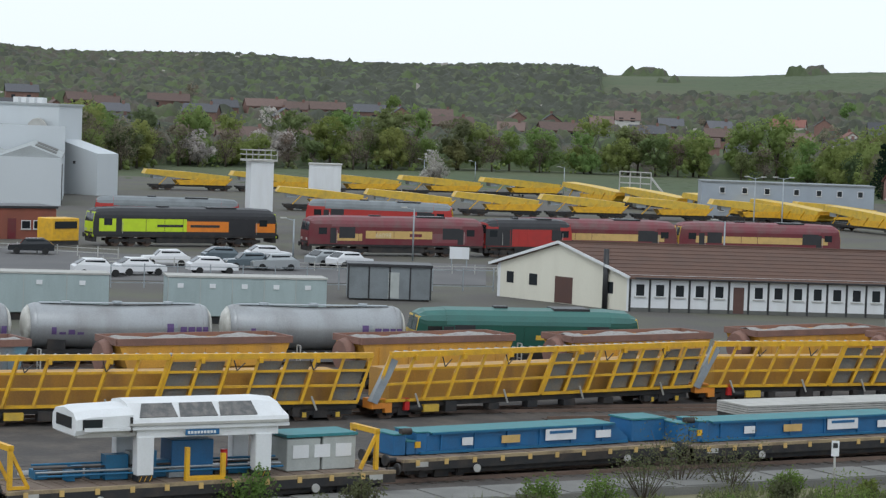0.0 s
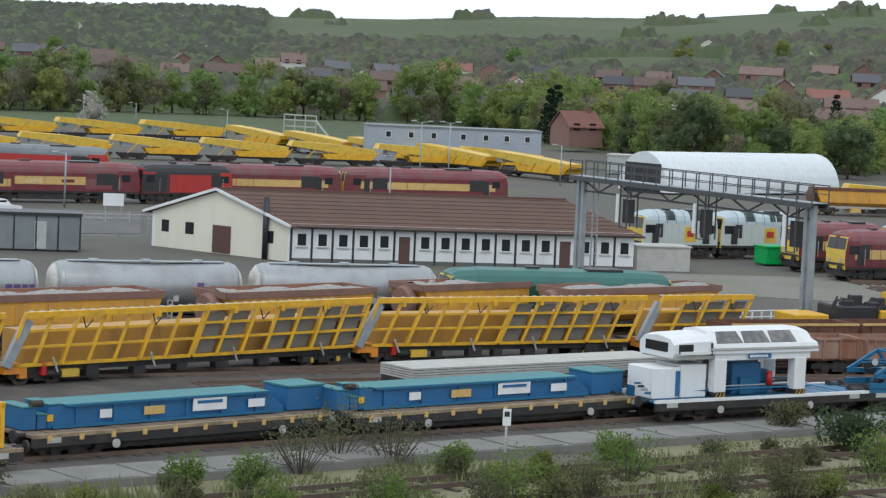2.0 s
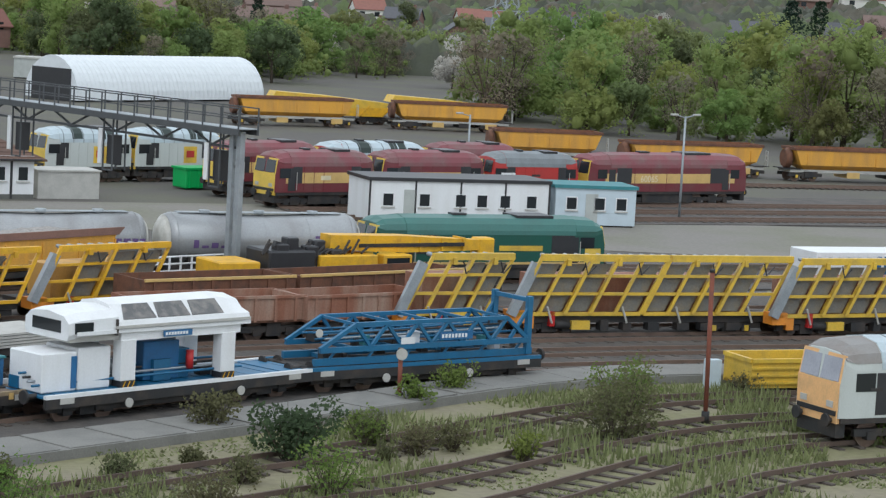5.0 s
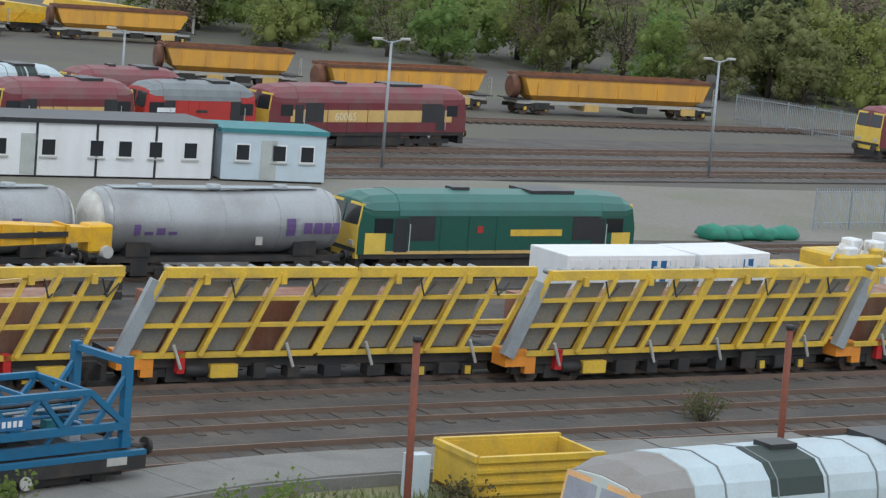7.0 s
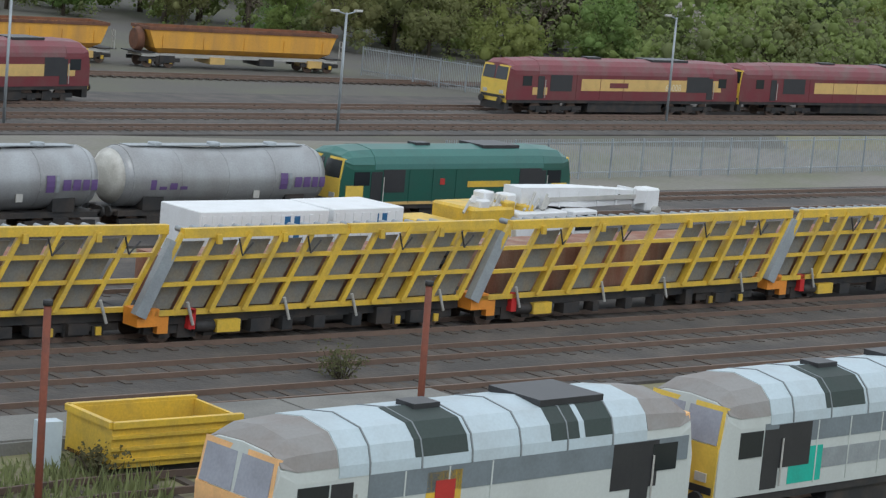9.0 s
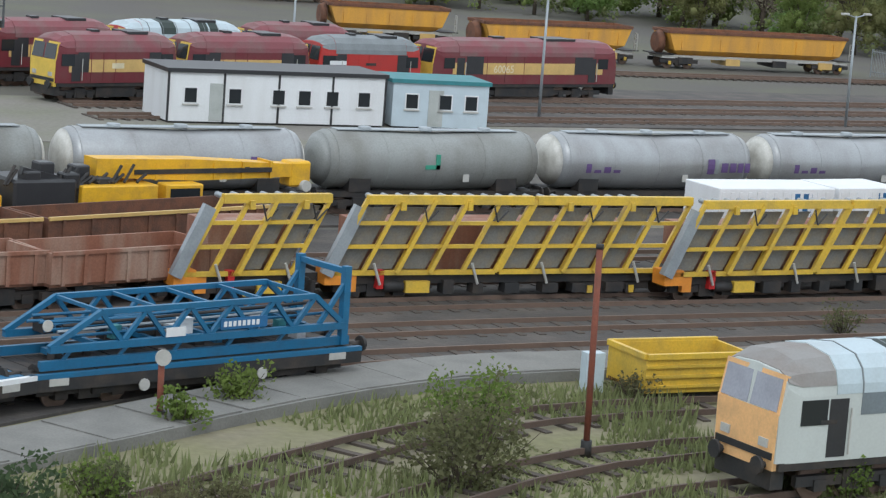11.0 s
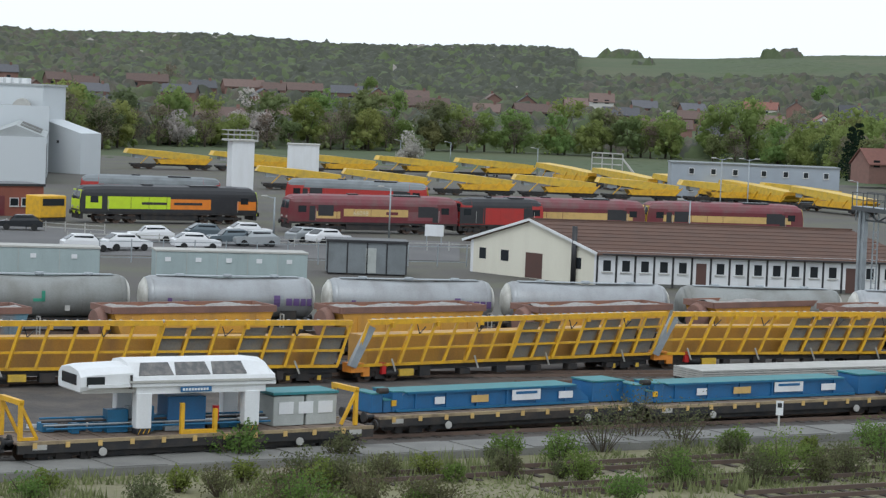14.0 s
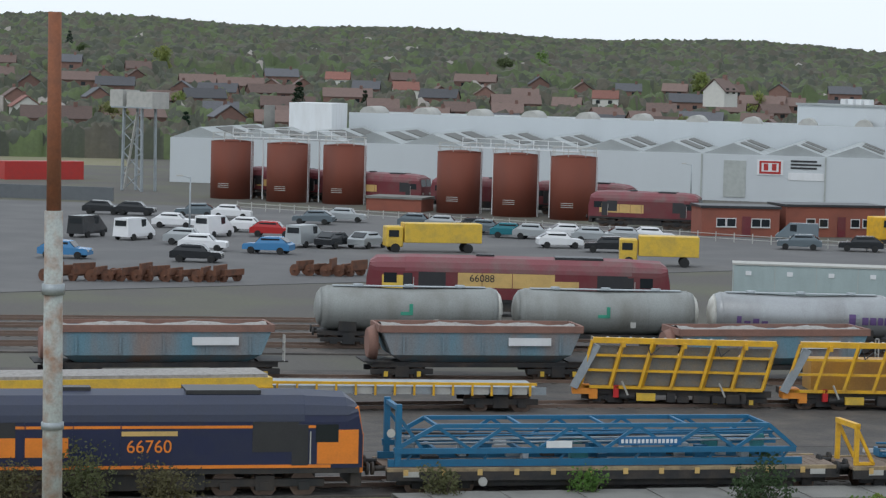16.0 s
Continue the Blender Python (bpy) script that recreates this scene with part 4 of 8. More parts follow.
def gantry_machine(p0, p1, label):
    m, L = place(p0, p1)
    t = thing("gantry_machine", m @ pose(0, 0, 1.1), label, "rail machine", "white gantry machines")
    h = L / 2
    bm = bmesh.new()
    prof = [(-1.2, 2.1), (-1.32, 2.34), (-1.27, 2.5), (-0.74, 3.08), (0, 3.22), (0.74, 3.08), (1.27, 2.5), (1.32, 2.34), (1.2, 2.1)]
    cabp = [(-1.2, 2.0), (-1.28, 2.2), (-1.26, 2.62), (-0.95, 2.88), (0, 3.0), (0.95, 2.88), (1.26, 2.62), (1.28, 2.2), (1.2, 2.0)]
    loft(bm, [[(-h + L * 0.25, y, z) for y, z in prof], [(h - L * 0.13, y, z) for y, z in prof], [(h - L * 0.03, y, z - 0.1 if z > 2.9 else z) for y, z in prof], [(h, y * 0.96, z - 0.42 if z > 2.9 else z) for y, z in prof]], False)
    part("hood", bm, WHITE, t, "white curved hood")
    bm = bmesh.new()
    loft(bm, [[(-h, y * 0.97, z - 0.1) for y, z in cabp], [(-h + L * 0.06, y, z) for y, z in cabp], [(-h + L * 0.26, y, z + 0.06) for y, z in cabp]], False)
    part("cab_shell", bm, WHITE, t, "white boxy driving cab")
    part("cab_seam", B((-h + L * 0.245, -h + L * 0.255, -1.34, -1.2, 2.0, 2.6)), DARK, t)
    part("hood_lip", beams(((-h + L * 0.24, -1.36, 2.3), (h - 0.05, -1.36, 2.3), 0.06, 0.1)), CONCP, t)
    for k in range(3):
        xa = -h + L * (0.29 + 0.19 * k)
        xb = xa + L * 0.178
        q4 = [(xa, -1.235, 2.56), (xb, -1.235, 2.56), (xb - 0.1, -0.79, 3.05), (xa + (0.1 if k else 0.22), -0.79, 3.05)]
        bm = bmesh.new()
        loft(bm, [[(x, y - 0.018, z + 0.018) for x, y, z in q4], [(x, y + 0.03, z - 0.03) for x, y, z in q4]], False)
        part("hood_window", bm, HOODG, t, "dusty glazed panel in the hood")
    part("cab_window", B((-h + 0.25, -h + 1.0, -1.31, -1.2, 2.15, 2.55), (-h - 0.02, -h + 0.05, -0.8, 0.8, 2.15, 2.6)), GLASS, t)
    part("beam", B((-h + L * 0.28, h - L * 0.05, -1.25, -0.95, 1.75, 2.12), (-h + L * 0.28, h - L * 0.05, 0.95, 1.25, 1.75, 2.12)), WHITE, t)
    part("platform_rail", B((-h + 0.3, h, -1.34, -1.26, 2.08, 2.22)), WHITE, t)
    part("cab_floor", B((-h + 0.1, -h + L * 0.28, -1.15, 1.15, 1.82, 2.05)), CONCP, t)
    for xx in (-h + L * 0.32, h - L * 0.12):
        for y in (-1.05, 1.05):
            lg = part("leg", B((xx - 0.33, xx + 0.33, y - 0.25, y + 0.25, 0.25, 1.8)), WHITE, t, cut=0.03)
            part("hazard_foot", B((xx - 0.3, xx + 0.3, y - 0.27, y + 0.27, 0.02, 0.26)), BLACKP, lg)
            for q in range(3):
                part("hazard_stripe", beams(((xx - 0.24 + q * 0.2, y - 0.275, 0.03), (xx - 0.14 + q * 0.2, y - 0.275, 0.25), 0.07, 0.01)), YELLOW, lg)
    part("name_plate", B((-h + L * 0.5, -h + L * 0.66, -1.37, -1.34, 1.82, 2.05)), BLUE, t)
    bm = B(*[(-h + L * 0.51 + 0.13 * k, -h + L * 0.51 + 0.13 * k + 0.09, -1.385, -1.37, 1.88, 1.99) for k in range(int(L * 0.14 / 0.13))])
    part("lettering", bm, WHITE, t)
    part("blue_cabinet", B((-h + L * 0.48, -h + L * 0.68, -0.5, 0.6, 0.02, 1.5)), BLUE, t, cut=0.03)
    part("extinguisher", tubes(((-h + L * 0.72, -0.7, 0.4), (-h + L * 0.72, -0.7, 1.1), 0.14, 10)), RED_CYL, t, "red fire extinguisher")
    for k in range(18):
        xx = -h - L * 0.12 + L * 1.05 * k / 18
        y0 = random.uniform(-0.7, 0.3)
        part("machinery", B((xx, xx + random.uniform(0.3, 0.9), y0, y0 + random.uniform(0.3, 0.7), 0.02, random.uniform(0.25, 1.15 if 4 < k < 14 else 0.5))), random.choice((BLUED, DARK, BLUED, BLUED, STEEL)), t)
    for k in range(4):
        part("pipe", tubes(((-h - L * 0.15, -0.9 + 0.25 * k, 0.3 + 0.12 * k), (h, -0.9 + 0.25 * k, 0.35 + 0.1 * k), 0.05, 6)), (BLUED, STEEL, DARK, BLUED)[k], t)
    part("rear_strip", B((-h - L * 0.15, h + L * 0.1, 1.2, 1.3, 0.05, 0.2)), WHITE, t)
    t.scale = (1, 1, 0.93)
    return t


gantry_machine((-39.27, 57.31), (-31.82, 61.45), "white gantry machine with curved glazed hood standing over the deck")
gantry_machine((-0.71, 81.54), (6.59, 84.96), "white gantry machine with curved glazed hood in mid train")
ang_b = math.degrees(math.atan2(fb1[1] - fb0[1], fb1[0] - fb0[0]))
for q, sgn in ((0.02, 0), (0.965, 180)):
    p = Vector(fb0).lerp(Vector(fb1), q)
    yellow_bracket(p, ang_b + sgn)
t = thing("deck_frame", pose(*Vector(fb0).lerp(Vector(fb1), 0.5), 1.1, 0, 0, ang_b), "low yellow U-shaped steel frame on the wagon deck", "bracket", "yellow brackets")
part("post", beams(((-0.75, -1.0, 0), (-0.75, -1.0, 1.25), 0.16)), YELLOW, t)
part("post", beams(((0.65, -1.2, 0), (0.65, -1.2, 1.0), 0.16)), YELLOW, t)
part("foot_bar", beams(((-0.8, -1.0, 0.08), (0.7, -1.2, 0.08), 0.18)), YELLOW, t)

# cabinets and generator beside the first gantry machine
q0 = Vector(fb0).lerp(Vector(fb1), 0.74)
q1 = Vector(fb0).lerp(Vector(fb1), 0.93)
m, L = place(q0, q1)
t = thing("generator_cabinet", m @ pose(0, 0.5, 1.1), "pale grey generator cabinets with teal lids on the deck", "cabinet")
part("cabinet_body", B((-L / 2, -0.05, -0.8, 0.8, 0, 1.25)), GCAB, t, cut=0.03)
part("cabinet_body", B((0.05, L / 2, -0.8, 0.8, 0, 1.3)), GCAB, t, cut=0.03)
part("lid", B((-L / 2 - 0.05, L / 2 + 0.05, -0.85, 0.85, 1.31, 1.42)), TEAL, t, "faded teal lid")
for k in range(3):
    part("louvre", B((-L / 2 + 0.25 + k * L * 0.31, -L / 2 + 0.25 + k * L * 0.31 + 0.7, -0.83, -0.8, 0.5, 1.0)), WHITE, t)


def beam_load(p0, p1, label):
    m, L = place(p0, p1)
    t = thing("blue_beam", m @ pose(0, 0.45, 1.1), label, "rail machine", "blue beams")
    h = L / 2
    bm = bmesh.new()
    loft(bm, [[(-h, -0.75, 0.05), (-h, 0.75, 0.05), (-h, 0.75, 0.25), (-h, -0.75, 0.25)], [(-h + 0.9, -0.75, 0.02), (-h + 0.9, 0.75, 0.02), (-h + 0.9, 0.75, 0.85), (-h + 0.9, -0.75, 0.85)], [(h - 3.0, -0.75, 0.02), (h - 3.0, 0.75, 0.02), (h - 3.0, 0.75, 0.85), (h - 3.0, -0.75, 0.85)], [(h - 2.2, -0.75, 0.05), (h - 2.2, 0.75, 0.05), (h - 2.2, 0.75, 0.25), (h - 2.2, -0.75, 0.25)]], False)
    part("girder", bm, BLUE, t, "blue box girder")
    part("top_plate", B((-h + 0.85, h - 3.0, -0.85, 0.85, 0.85, 0.9)), TEAL, t, "weathered teal top plate")
    for k in range(6):
        xx = -h + 1.4 + (L - 5) * k / 5
        part("stiffener", B((xx - 0.04, xx + 0.04, -0.83, -0.75, 0.05, 0.85)), BLUE, t)
    for k, (a, b) in enumerate(((0.18, 0.22), (0.33, 0.4), (0.5, 0.62), (0.7, 0.76))):
        part("label_plate", B((-h + a * L, -h + b * L, -0.86, -0.83, 0.3, 0.62 if k != 2 else 0.78)), WHITE if k != 1 else GOLD, t)
    part("lettering", B((-h + 0.515 * L, -h + 0.605 * L, -0.875, -0.86, 0.58, 0.7)), BLUE, t)
    part("end_box", B((h - 2.0, h - 0.2, -0.8, 0.8, 0.02, 0.95)), BLUE, t, cut=0.03)
    part("end_lid", B((h - 2.05, h - 0.15, -0.84, 0.84, 0.96, 1.03)), TEAL, t)
    for xa, xb, zt in ((-h - 0.95, -h - 0.35, 0.85), (-h - 0.3, -h + 0.1, 0.55), (-h + 0.15, -h + 0.7, 0.9)):
        part("front_box", B((xa, xb, -0.8, 0.8, 0.02, zt)), BLUE, t, cut=0.03)
        part("front_lid", B((xa - 0.02, xb + 0.02, -0.83, 0.83, zt, zt + 0.05)), TEAL, t)
    part("front_motor", tubes(((-h - 0.6, -0.75, 0.98), (-h - 0.1, -0.75, 0.98), 0.14, 10)), DARK, t)
    part("top_lip", beams(((-h + 0.9, -0.86, 0.84), (h - 3.0, -0.86, 0.84), 0.05, 0.08)), BLUED, t)
    part("bottom_lip", beams(((-h + 0.3, -0.86, 0.08), (h - 2.3, -0.86, 0.08), 0.12, 0.1)), BLUED, t)
    part("hinge_block", B((-h + 0.1, -h + 0.35, -0.84, -0.75, 0.3, 0.55)), YELLOW, t)
    return t


beam_load(tuple(Vector(fc0).lerp(Vector(fc1), 0.08)), tuple(Vector(fc0).lerp(Vector(fc1), 0.97)), "long blue steel box beam with white plates lying on the wagon")
beam_load(tuple(Vector(fd0).lerp(Vector(fd1), 0.05)), tuple(Vector(fd0).lerp(Vector(fd1), 0.97)), "long blue steel box beam with a white box at its end")

# stacked concrete sleepers wagon behind the beams
m, L = place((-11.58, 85.28), (1.44, 92.83))
t = thing("sleeper_wagon", m, "wagon stacked with pale concrete panels", "wagon")
for k in range(5):
    part("panel", B((-L / 2, L / 2, -1.3 + 0.03 * k, 1.3, 1.1 + 0.11 * k, 1.18 + 0.11 * k)), CONCP, t)
part("underframe", B((-L / 2, L / 2, -1.2, 1.2, 0.8, 1.1)), DARK, t)
for s in (-1, 1):
    bogie(t, s * (L / 2 - 1.8))

m, L = place(tuple(Vector(fe0).lerp(Vector(fe1), 0.02)), tuple(Vector(fe0).lerp(Vector(fe1), 0.26)))
t = thing("white_cabinet", m @ pose(0, 0, 1.1), "white equipment cabinets with blue doors on the deck", "cabinet")
part("cabinet_body", B((-L / 2, 0, -0.9, 0.9, 0, 1.35)), WHITE, t, cut=0.04)
part("cabinet_body", B((0.06, L / 2, -0.9, 0.9, 0, 1.45)), WHITE, t, cut=0.04)
part("cabinet_door", B((-0.25, -0.02, -0.93, -0.9, 0.1, 1.2)), BLUE, t)

# ---- yellow conveyor wagons ----
for a, b, sg, lean in (
    ((-57.79, 75.07), (-48.69, 78.25), True, 0.55),
    ((-48.46, 78.36), (-29.85, 86.58), False, 0.6),
    ((-29.59, 86.65), (-12.98, 98.75), False, 0.7),
    ((-12.72, 98.82), (2.30, 105.11), False, 0.85),
    ((2.69, 105.19), (9.29, 108.05), True, 0.9)):
    frame_wagon(a, b, single=sg, lean=lean).scale = (1, 1, 0.88)
for a, b, sg in (
    ((18.2, 100.9), (23.7, 101.5), True),
    ((23.7, 101.2), (36.9, 101.8), False),
    ((36.5, 100.9), (49.9, 102.2), False),
    ((49.9, 101.9), (65.3, 104.0), False),
    ((65.5, 104.0), (84.8, 106.3), False)):
    # brown box colour paints in the shadow behind these frames
    frame_wagon(a, b, single=sg, lean=1.15, paint=LEMON, box_mat=BROWNP)

# ---- hopper wagons ----
BLUEBR = mat("blue_and_rust_hopper", (0.13, 0.24, 0.3), 0.7, vary=0.6, scale=0.5, dirt=(0.28, 0.17, 0.12), streak=True)
PINKR = mat("faded_brown_rim", (0.24, 0.13, 0.1), 0.8, vary=0.4, scale=1)
for a, b, sd in (((-83.47, 69.96), (-73.76, 76.36), 0), ((-69.53, 78.80), (-59.92, 84.42), 0), ((-55.73, 85.44), (-46.46, 91.49), 0),
                 ((-42.87, 92.79), (-33.88, 98.24), 1), ((-30.87, 98.09), (-22.15, 103.84), 1), ((-19.54, 103.34), (-10.86, 109.52), 1),
                 ((-8.59, 111.22), (0.24, 117.56), 1), ((-0.34, 111.88), (10.16, 118.26), 1)):
    h = hopper(a, b, HOPY if sd else BLUEBR, PINKR, "amber hopper wagon heaped with grey ballast" if sd else "blue and rust-streaked hopper wagon with ballast")
    if not sd:
        L = math.dist(a, b)
        part("lettering", B((0.12 * L, 0.32 * L, -1.53, -1.5, 1.95, 2.35)), WHITE, h, "white name board")

# low yellow conveyor rail and ballast wagons at the train's left
for (a, b), kk in zip((((-80.27, 55.69), (-69.03, 63.86)), ((-69.70, 65.82), (-58.72, 71.34))), (0, 1)):
    m, L = place(a, b)
    t = thing("low_wagon", m, "low yellow ballast wagon full of grey stone" if not kk else "low conveyor wagon with yellow rails and grey plates", "wagon")
    part("tray", B((-L / 2, L / 2, -1.35, 1.35, 1.0, 1.9 if not kk else 1.3)), LEMON if not kk else STEEL, t)
    if not kk:
        part("ballast_load", B((-L / 2 + 0.2, L / 2 - 0.2, -1.25, 1.25, 1.9, 2.05)), BALLST, t)
    part("yellow_rail", beams(((-L / 2, -1.45, 1.45), (L / 2, -1.45, 1.45), 0.12)), YELLOW, t)
    for k in range(14):
        xx = -L / 2 + 0.3 + (L - 0.6) * k / 13
        part("rail_post", B((xx - 0.05, xx + 0.05, -1.5, -1.4, 0.9, 1.45)), YELLOW, t)
        part("plate", B((xx, xx + L / 16, -1.38, -1.36, 0.95, 1.3)), STEEL if k % 2 else CONCP, t)
    for s in (-1, 1):
        bogie(t, s * (L / 2 - 1.6))

# ---- brown open wagons ----
for a, b, mm, zt in (((6.01, 98.42), (13.64, 100.29), BROWNP, 2.0), ((13.53, 99.86), (19.86, 101.94), BROWNP, 2.0),
                     ((7.27, 103.26), (14.71, 105.46), RUST, 2.2), ((14.85, 105.47), (23.96, 108.82), RUST, 2.2)):
    m, L = place(a, b)
    t = thing("open_wagon", m, "rust-brown open box wagon, empty", "wagon", "open wagons")
    h = L / 2
    part("side_wall", B((-h, h, -1.35, -1.25, 1.0, zt)), mm, t)
    part("side_wall", B((-h, h, 1.25, 1.35, 1.0, zt)), mm, t)
    part("end_wall", B((-h, -h + 0.1, -1.25, 1.25, 1.0, zt)), mm, t)
    part("end_wall", B((h - 0.1, h, -1.25, 1.25, 1.0, zt)), mm, t)
    part("floor", B((-h, h, -1.3, 1.3, 0.9, 1.0)), RUST, t)
    part("top_rail", beams(((-h, -1.36, zt), (h, -1.36, zt), 0.12)), GOLD if mm == RUST else mm, t)
    for k in range(8):
        xx = -h + L * (k + 0.5) / 8
        part("side_rib", B((xx - 0.06, xx + 0.06, -1.43, -1.35, 0.95, zt - 0.05)), mm, t)
    for s in (-1, 1):
        bogie(t, s * (h - 1.4), 2, 1.6)

# ---- cranes ----
def crane(p0, p1, main, cabm, label, boomz=2.75):
    m, L = place(p0, p1)
    t = thing("rail_crane", m, label, "crane")
    h = L / 2
    part("chassis", B((-h, h, -1.2, 1.2, 0.8, 1.15)), DARK, t)
    part("counterweight", B((-h + 0.1, -h + L * 0.14, -1.25, 1.25, 1.15, 2.1)), cabm, t, cut=0.06)
    part("engine_house", B((-h + L * 0.17, -h + L * 0.33, -1.2, 1.2, 1.2, 2.6)), BLACKP if cabm == YELLOW else cabm, t, cut=0.1)
    blk = BLACKP if cabm == YELLOW else WHITE
    part("slew_frame", B((-h + L * 0.2, -h + L * 0.36, -1.0, 1.0, 1.2, 2.5)), blk, t, cut=0.15)
    for q, y, z0, z1 in ((0.2, -1.1, 2.1, 2.9), (0.25, -0.6, 2.4, 3.15), (0.3, -1.1, 2.2, 2.8), (0.345, -0.5, 2.3, 3.0), (0.39, -0.9, 1.9, 2.6)):
        part("slew_unit", B((-h + L * q, -h + L * (q + 0.04), y, y + 0.7, z0, z1)), blk if cabm == YELLOW else random.choice((WHITE, GCAB, LEMON)), t, cut=0.06)
    part("slew_jib", beams(((-h + L * 0.2, -0.7, 2.9), (-h + L * 0.46, -0.7, 1.9), 0.28)), blk, t)
    part("base_box", B((-h + L * 0.34, -h + L * 0.54, -1.3, 1.3, 1.2, 2.35)), main, t, cut=0.05)
    part("cab", B((-h + L * 0.56, -h + L * 0.66, -1.35, -0.55, 1.2, 2.35)), main, t, cut=0.05)
    part("cab_window", B((-h + L * 0.57, -h + L * 0.65, -1.37, -0.6, 1.55, 2.2)), GLASS, t)
    bm = bmesh.new()
    loft(bm, [[(-h + L * 0.4, y, z) for y, z in ((-0.5, boomz - 0.2), (0.5, boomz - 0.2), (0.5, boomz + 0.5), (-0.5, boomz + 0.5))], [(-h + L * 0.66, y, z) for y, z in ((-0.5, boomz - 0.4), (0.5, boomz - 0.4), (0.5, boomz + 0.42), (-0.5, boomz + 0.42))], [(h - L * 0.05, y, z) for y, z in ((-0.35, boomz - 0.35), (0.35, boomz - 0.35), (0.35, boomz + 0.15), (-0.35, boomz + 0.15))]], False)
    part("boom", bm, main, t)
    part("boom_slide", B((-h + L * 0.5, h - L * 0.12, -0.54, -0.46, boomz - 0.12, boomz + 0.06)), DARK if cabm == YELLOW else CONCP, t)
    for k in range(6):
        xx = -h + L * (0.48 + 0.08 * k)
        part("boom_rib", B((xx - 0.05, xx + 0.05, -0.52, 0.52, boomz - 0.36, boomz + 0.3)), main, t)
    part("boom_head", B((h - L * 0.06, h, -0.4, 0.45, boomz - 0.75, boomz + 0.25)), main, t, cut=0.08)
    part("sheave", tubes(((h - 0.3, -0.6, boomz - 0.7), (h - 0.3, 0.6, boomz - 0.7), 0.22, 14)), CONCP, t)
    for k in range(16):
        xx = -h + L * random.uniform(0.15, 0.5)
        part("hydraulic_pipe", tubes(((xx, -0.9, 2.4), (xx + 0.5, -0.7, random.uniform(2.5, 3.1)), 0.06, 6)), DARK if cabm == YELLOW else CONCP, t)
    part("lettering", B((-h + L * 0.68, -h + L * 0.82, -0.43, -0.4, boomz - 0.12, boomz + 0.08)), DARK, t)
    for s in (-1, 1):
        bogie(t, s * (h - 2), 3, 1.3)
    return t


crane(tuple(Vector((15.40, 115.18)) + Vector((-2.7, -4.4))), tuple(Vector((31.61, 118.86)) + Vector((-3.3, -4.6))), YELLOW, YELLOW, "yellow and black rail crane with its boom laid flat")
crane((54.8, 111.7), (69.2, 114.1), WHITE, LEMON, "white rail crane with a yellow counterweight and folded boom")
for a, b in (((40.82, 104.80), (46.14, 105.18)), ((46.31, 105.28), (49.58, 105.80))):
    m, L = place(a, b)
    t = thing("container", m, "white site container loaded on a wagon", "container", "white containers")
    part("container_body", B((-L / 2, L / 2, -1.2, 1.2, 1.2, 3.7)), WHITE, t, cut=0.03)
    part("container_door", B((L * 0.12, L * 0.3, -1.22, -1.2, 1.3, 3.5)), BLUE, t)
    for k in range(int(L / 0.4)):
        part("corrugation", B((-L / 2 + 0.1 + 0.4 * k, -L / 2 + 0.25 + 0.4 * k, -1.225, -1.2, 1.3, 3.55)), WHITE, t)
    part("wagon_deck", B((-L / 2, L / 2, -1.2, 1.2, 0.8, 1.2)), DARK, t)
    bogie(t, 0)
# white hand rail by the crane
m, L = place((10.25, 114.55), (15.91, 117.12))
t = thing("hand_rail", m, "white tubular hand rail beside the siding", "railing")
for z in (0.95, 1.3, 1.65):
    part("rail_bar", tubes(((-L / 2, 0, z), (L / 2, 0, z), 0.05, 6)), WHITE, t)
for k in range(10):
    part("rail_post", tubes(((-L / 2 + L * k / 9, 0, 0), (-L / 2 + L * k / 9, 0, 1.65), 0.06, 6)), WHITE, t)

# ---- near grey locomotives and yellow skips ----
n0, n1 = (25.7, 75.25), (38.4, 76.9)
loco(n0, n1, LGREY, PALEROOF, CABO, "faded light grey diesel locomotive with a peach cab front", bands=((0.2, 0.98, 2.3, 2.87, MGREY), (0.33, 0.41, 1.35, 2.75, LEMON)), bars=((0.35, 0.395, 2.0, 2.55, REDP), (0.35, 0.395, 1.55, 1.85, REDP), (0.1, 0.14, 2.1, 2.22, DARK)), screen=GLASSB, cabside=LGREY, cabroof=CABROOF, grilles=((0.78, 0.9),))
u = (Vector(n1) - Vector(n0)).normalized()
loco(tuple(Vector(n1) + u * 1.0), tuple(Vector(n1) + u * (1.0 + math.dist(n0, n1))), LGREY, PALEROOF, CABY, "light grey diesel locomotive with yellow cab and painted tags", bands=((0.12, 0.98, 2.35, 2.9, MGREY), (0.2, 0.3, 1.3, 2.2, mat("spray_green", (0.02, 0.4, 0.3), 0.6)), (0.3, 0.55, 1.6, 2.1, STEEL)), screen=GLASSB, cabside=LGREY, cabroof=CABROOF, grilles=((0.16, 0.26), (0.78, 0.9)))
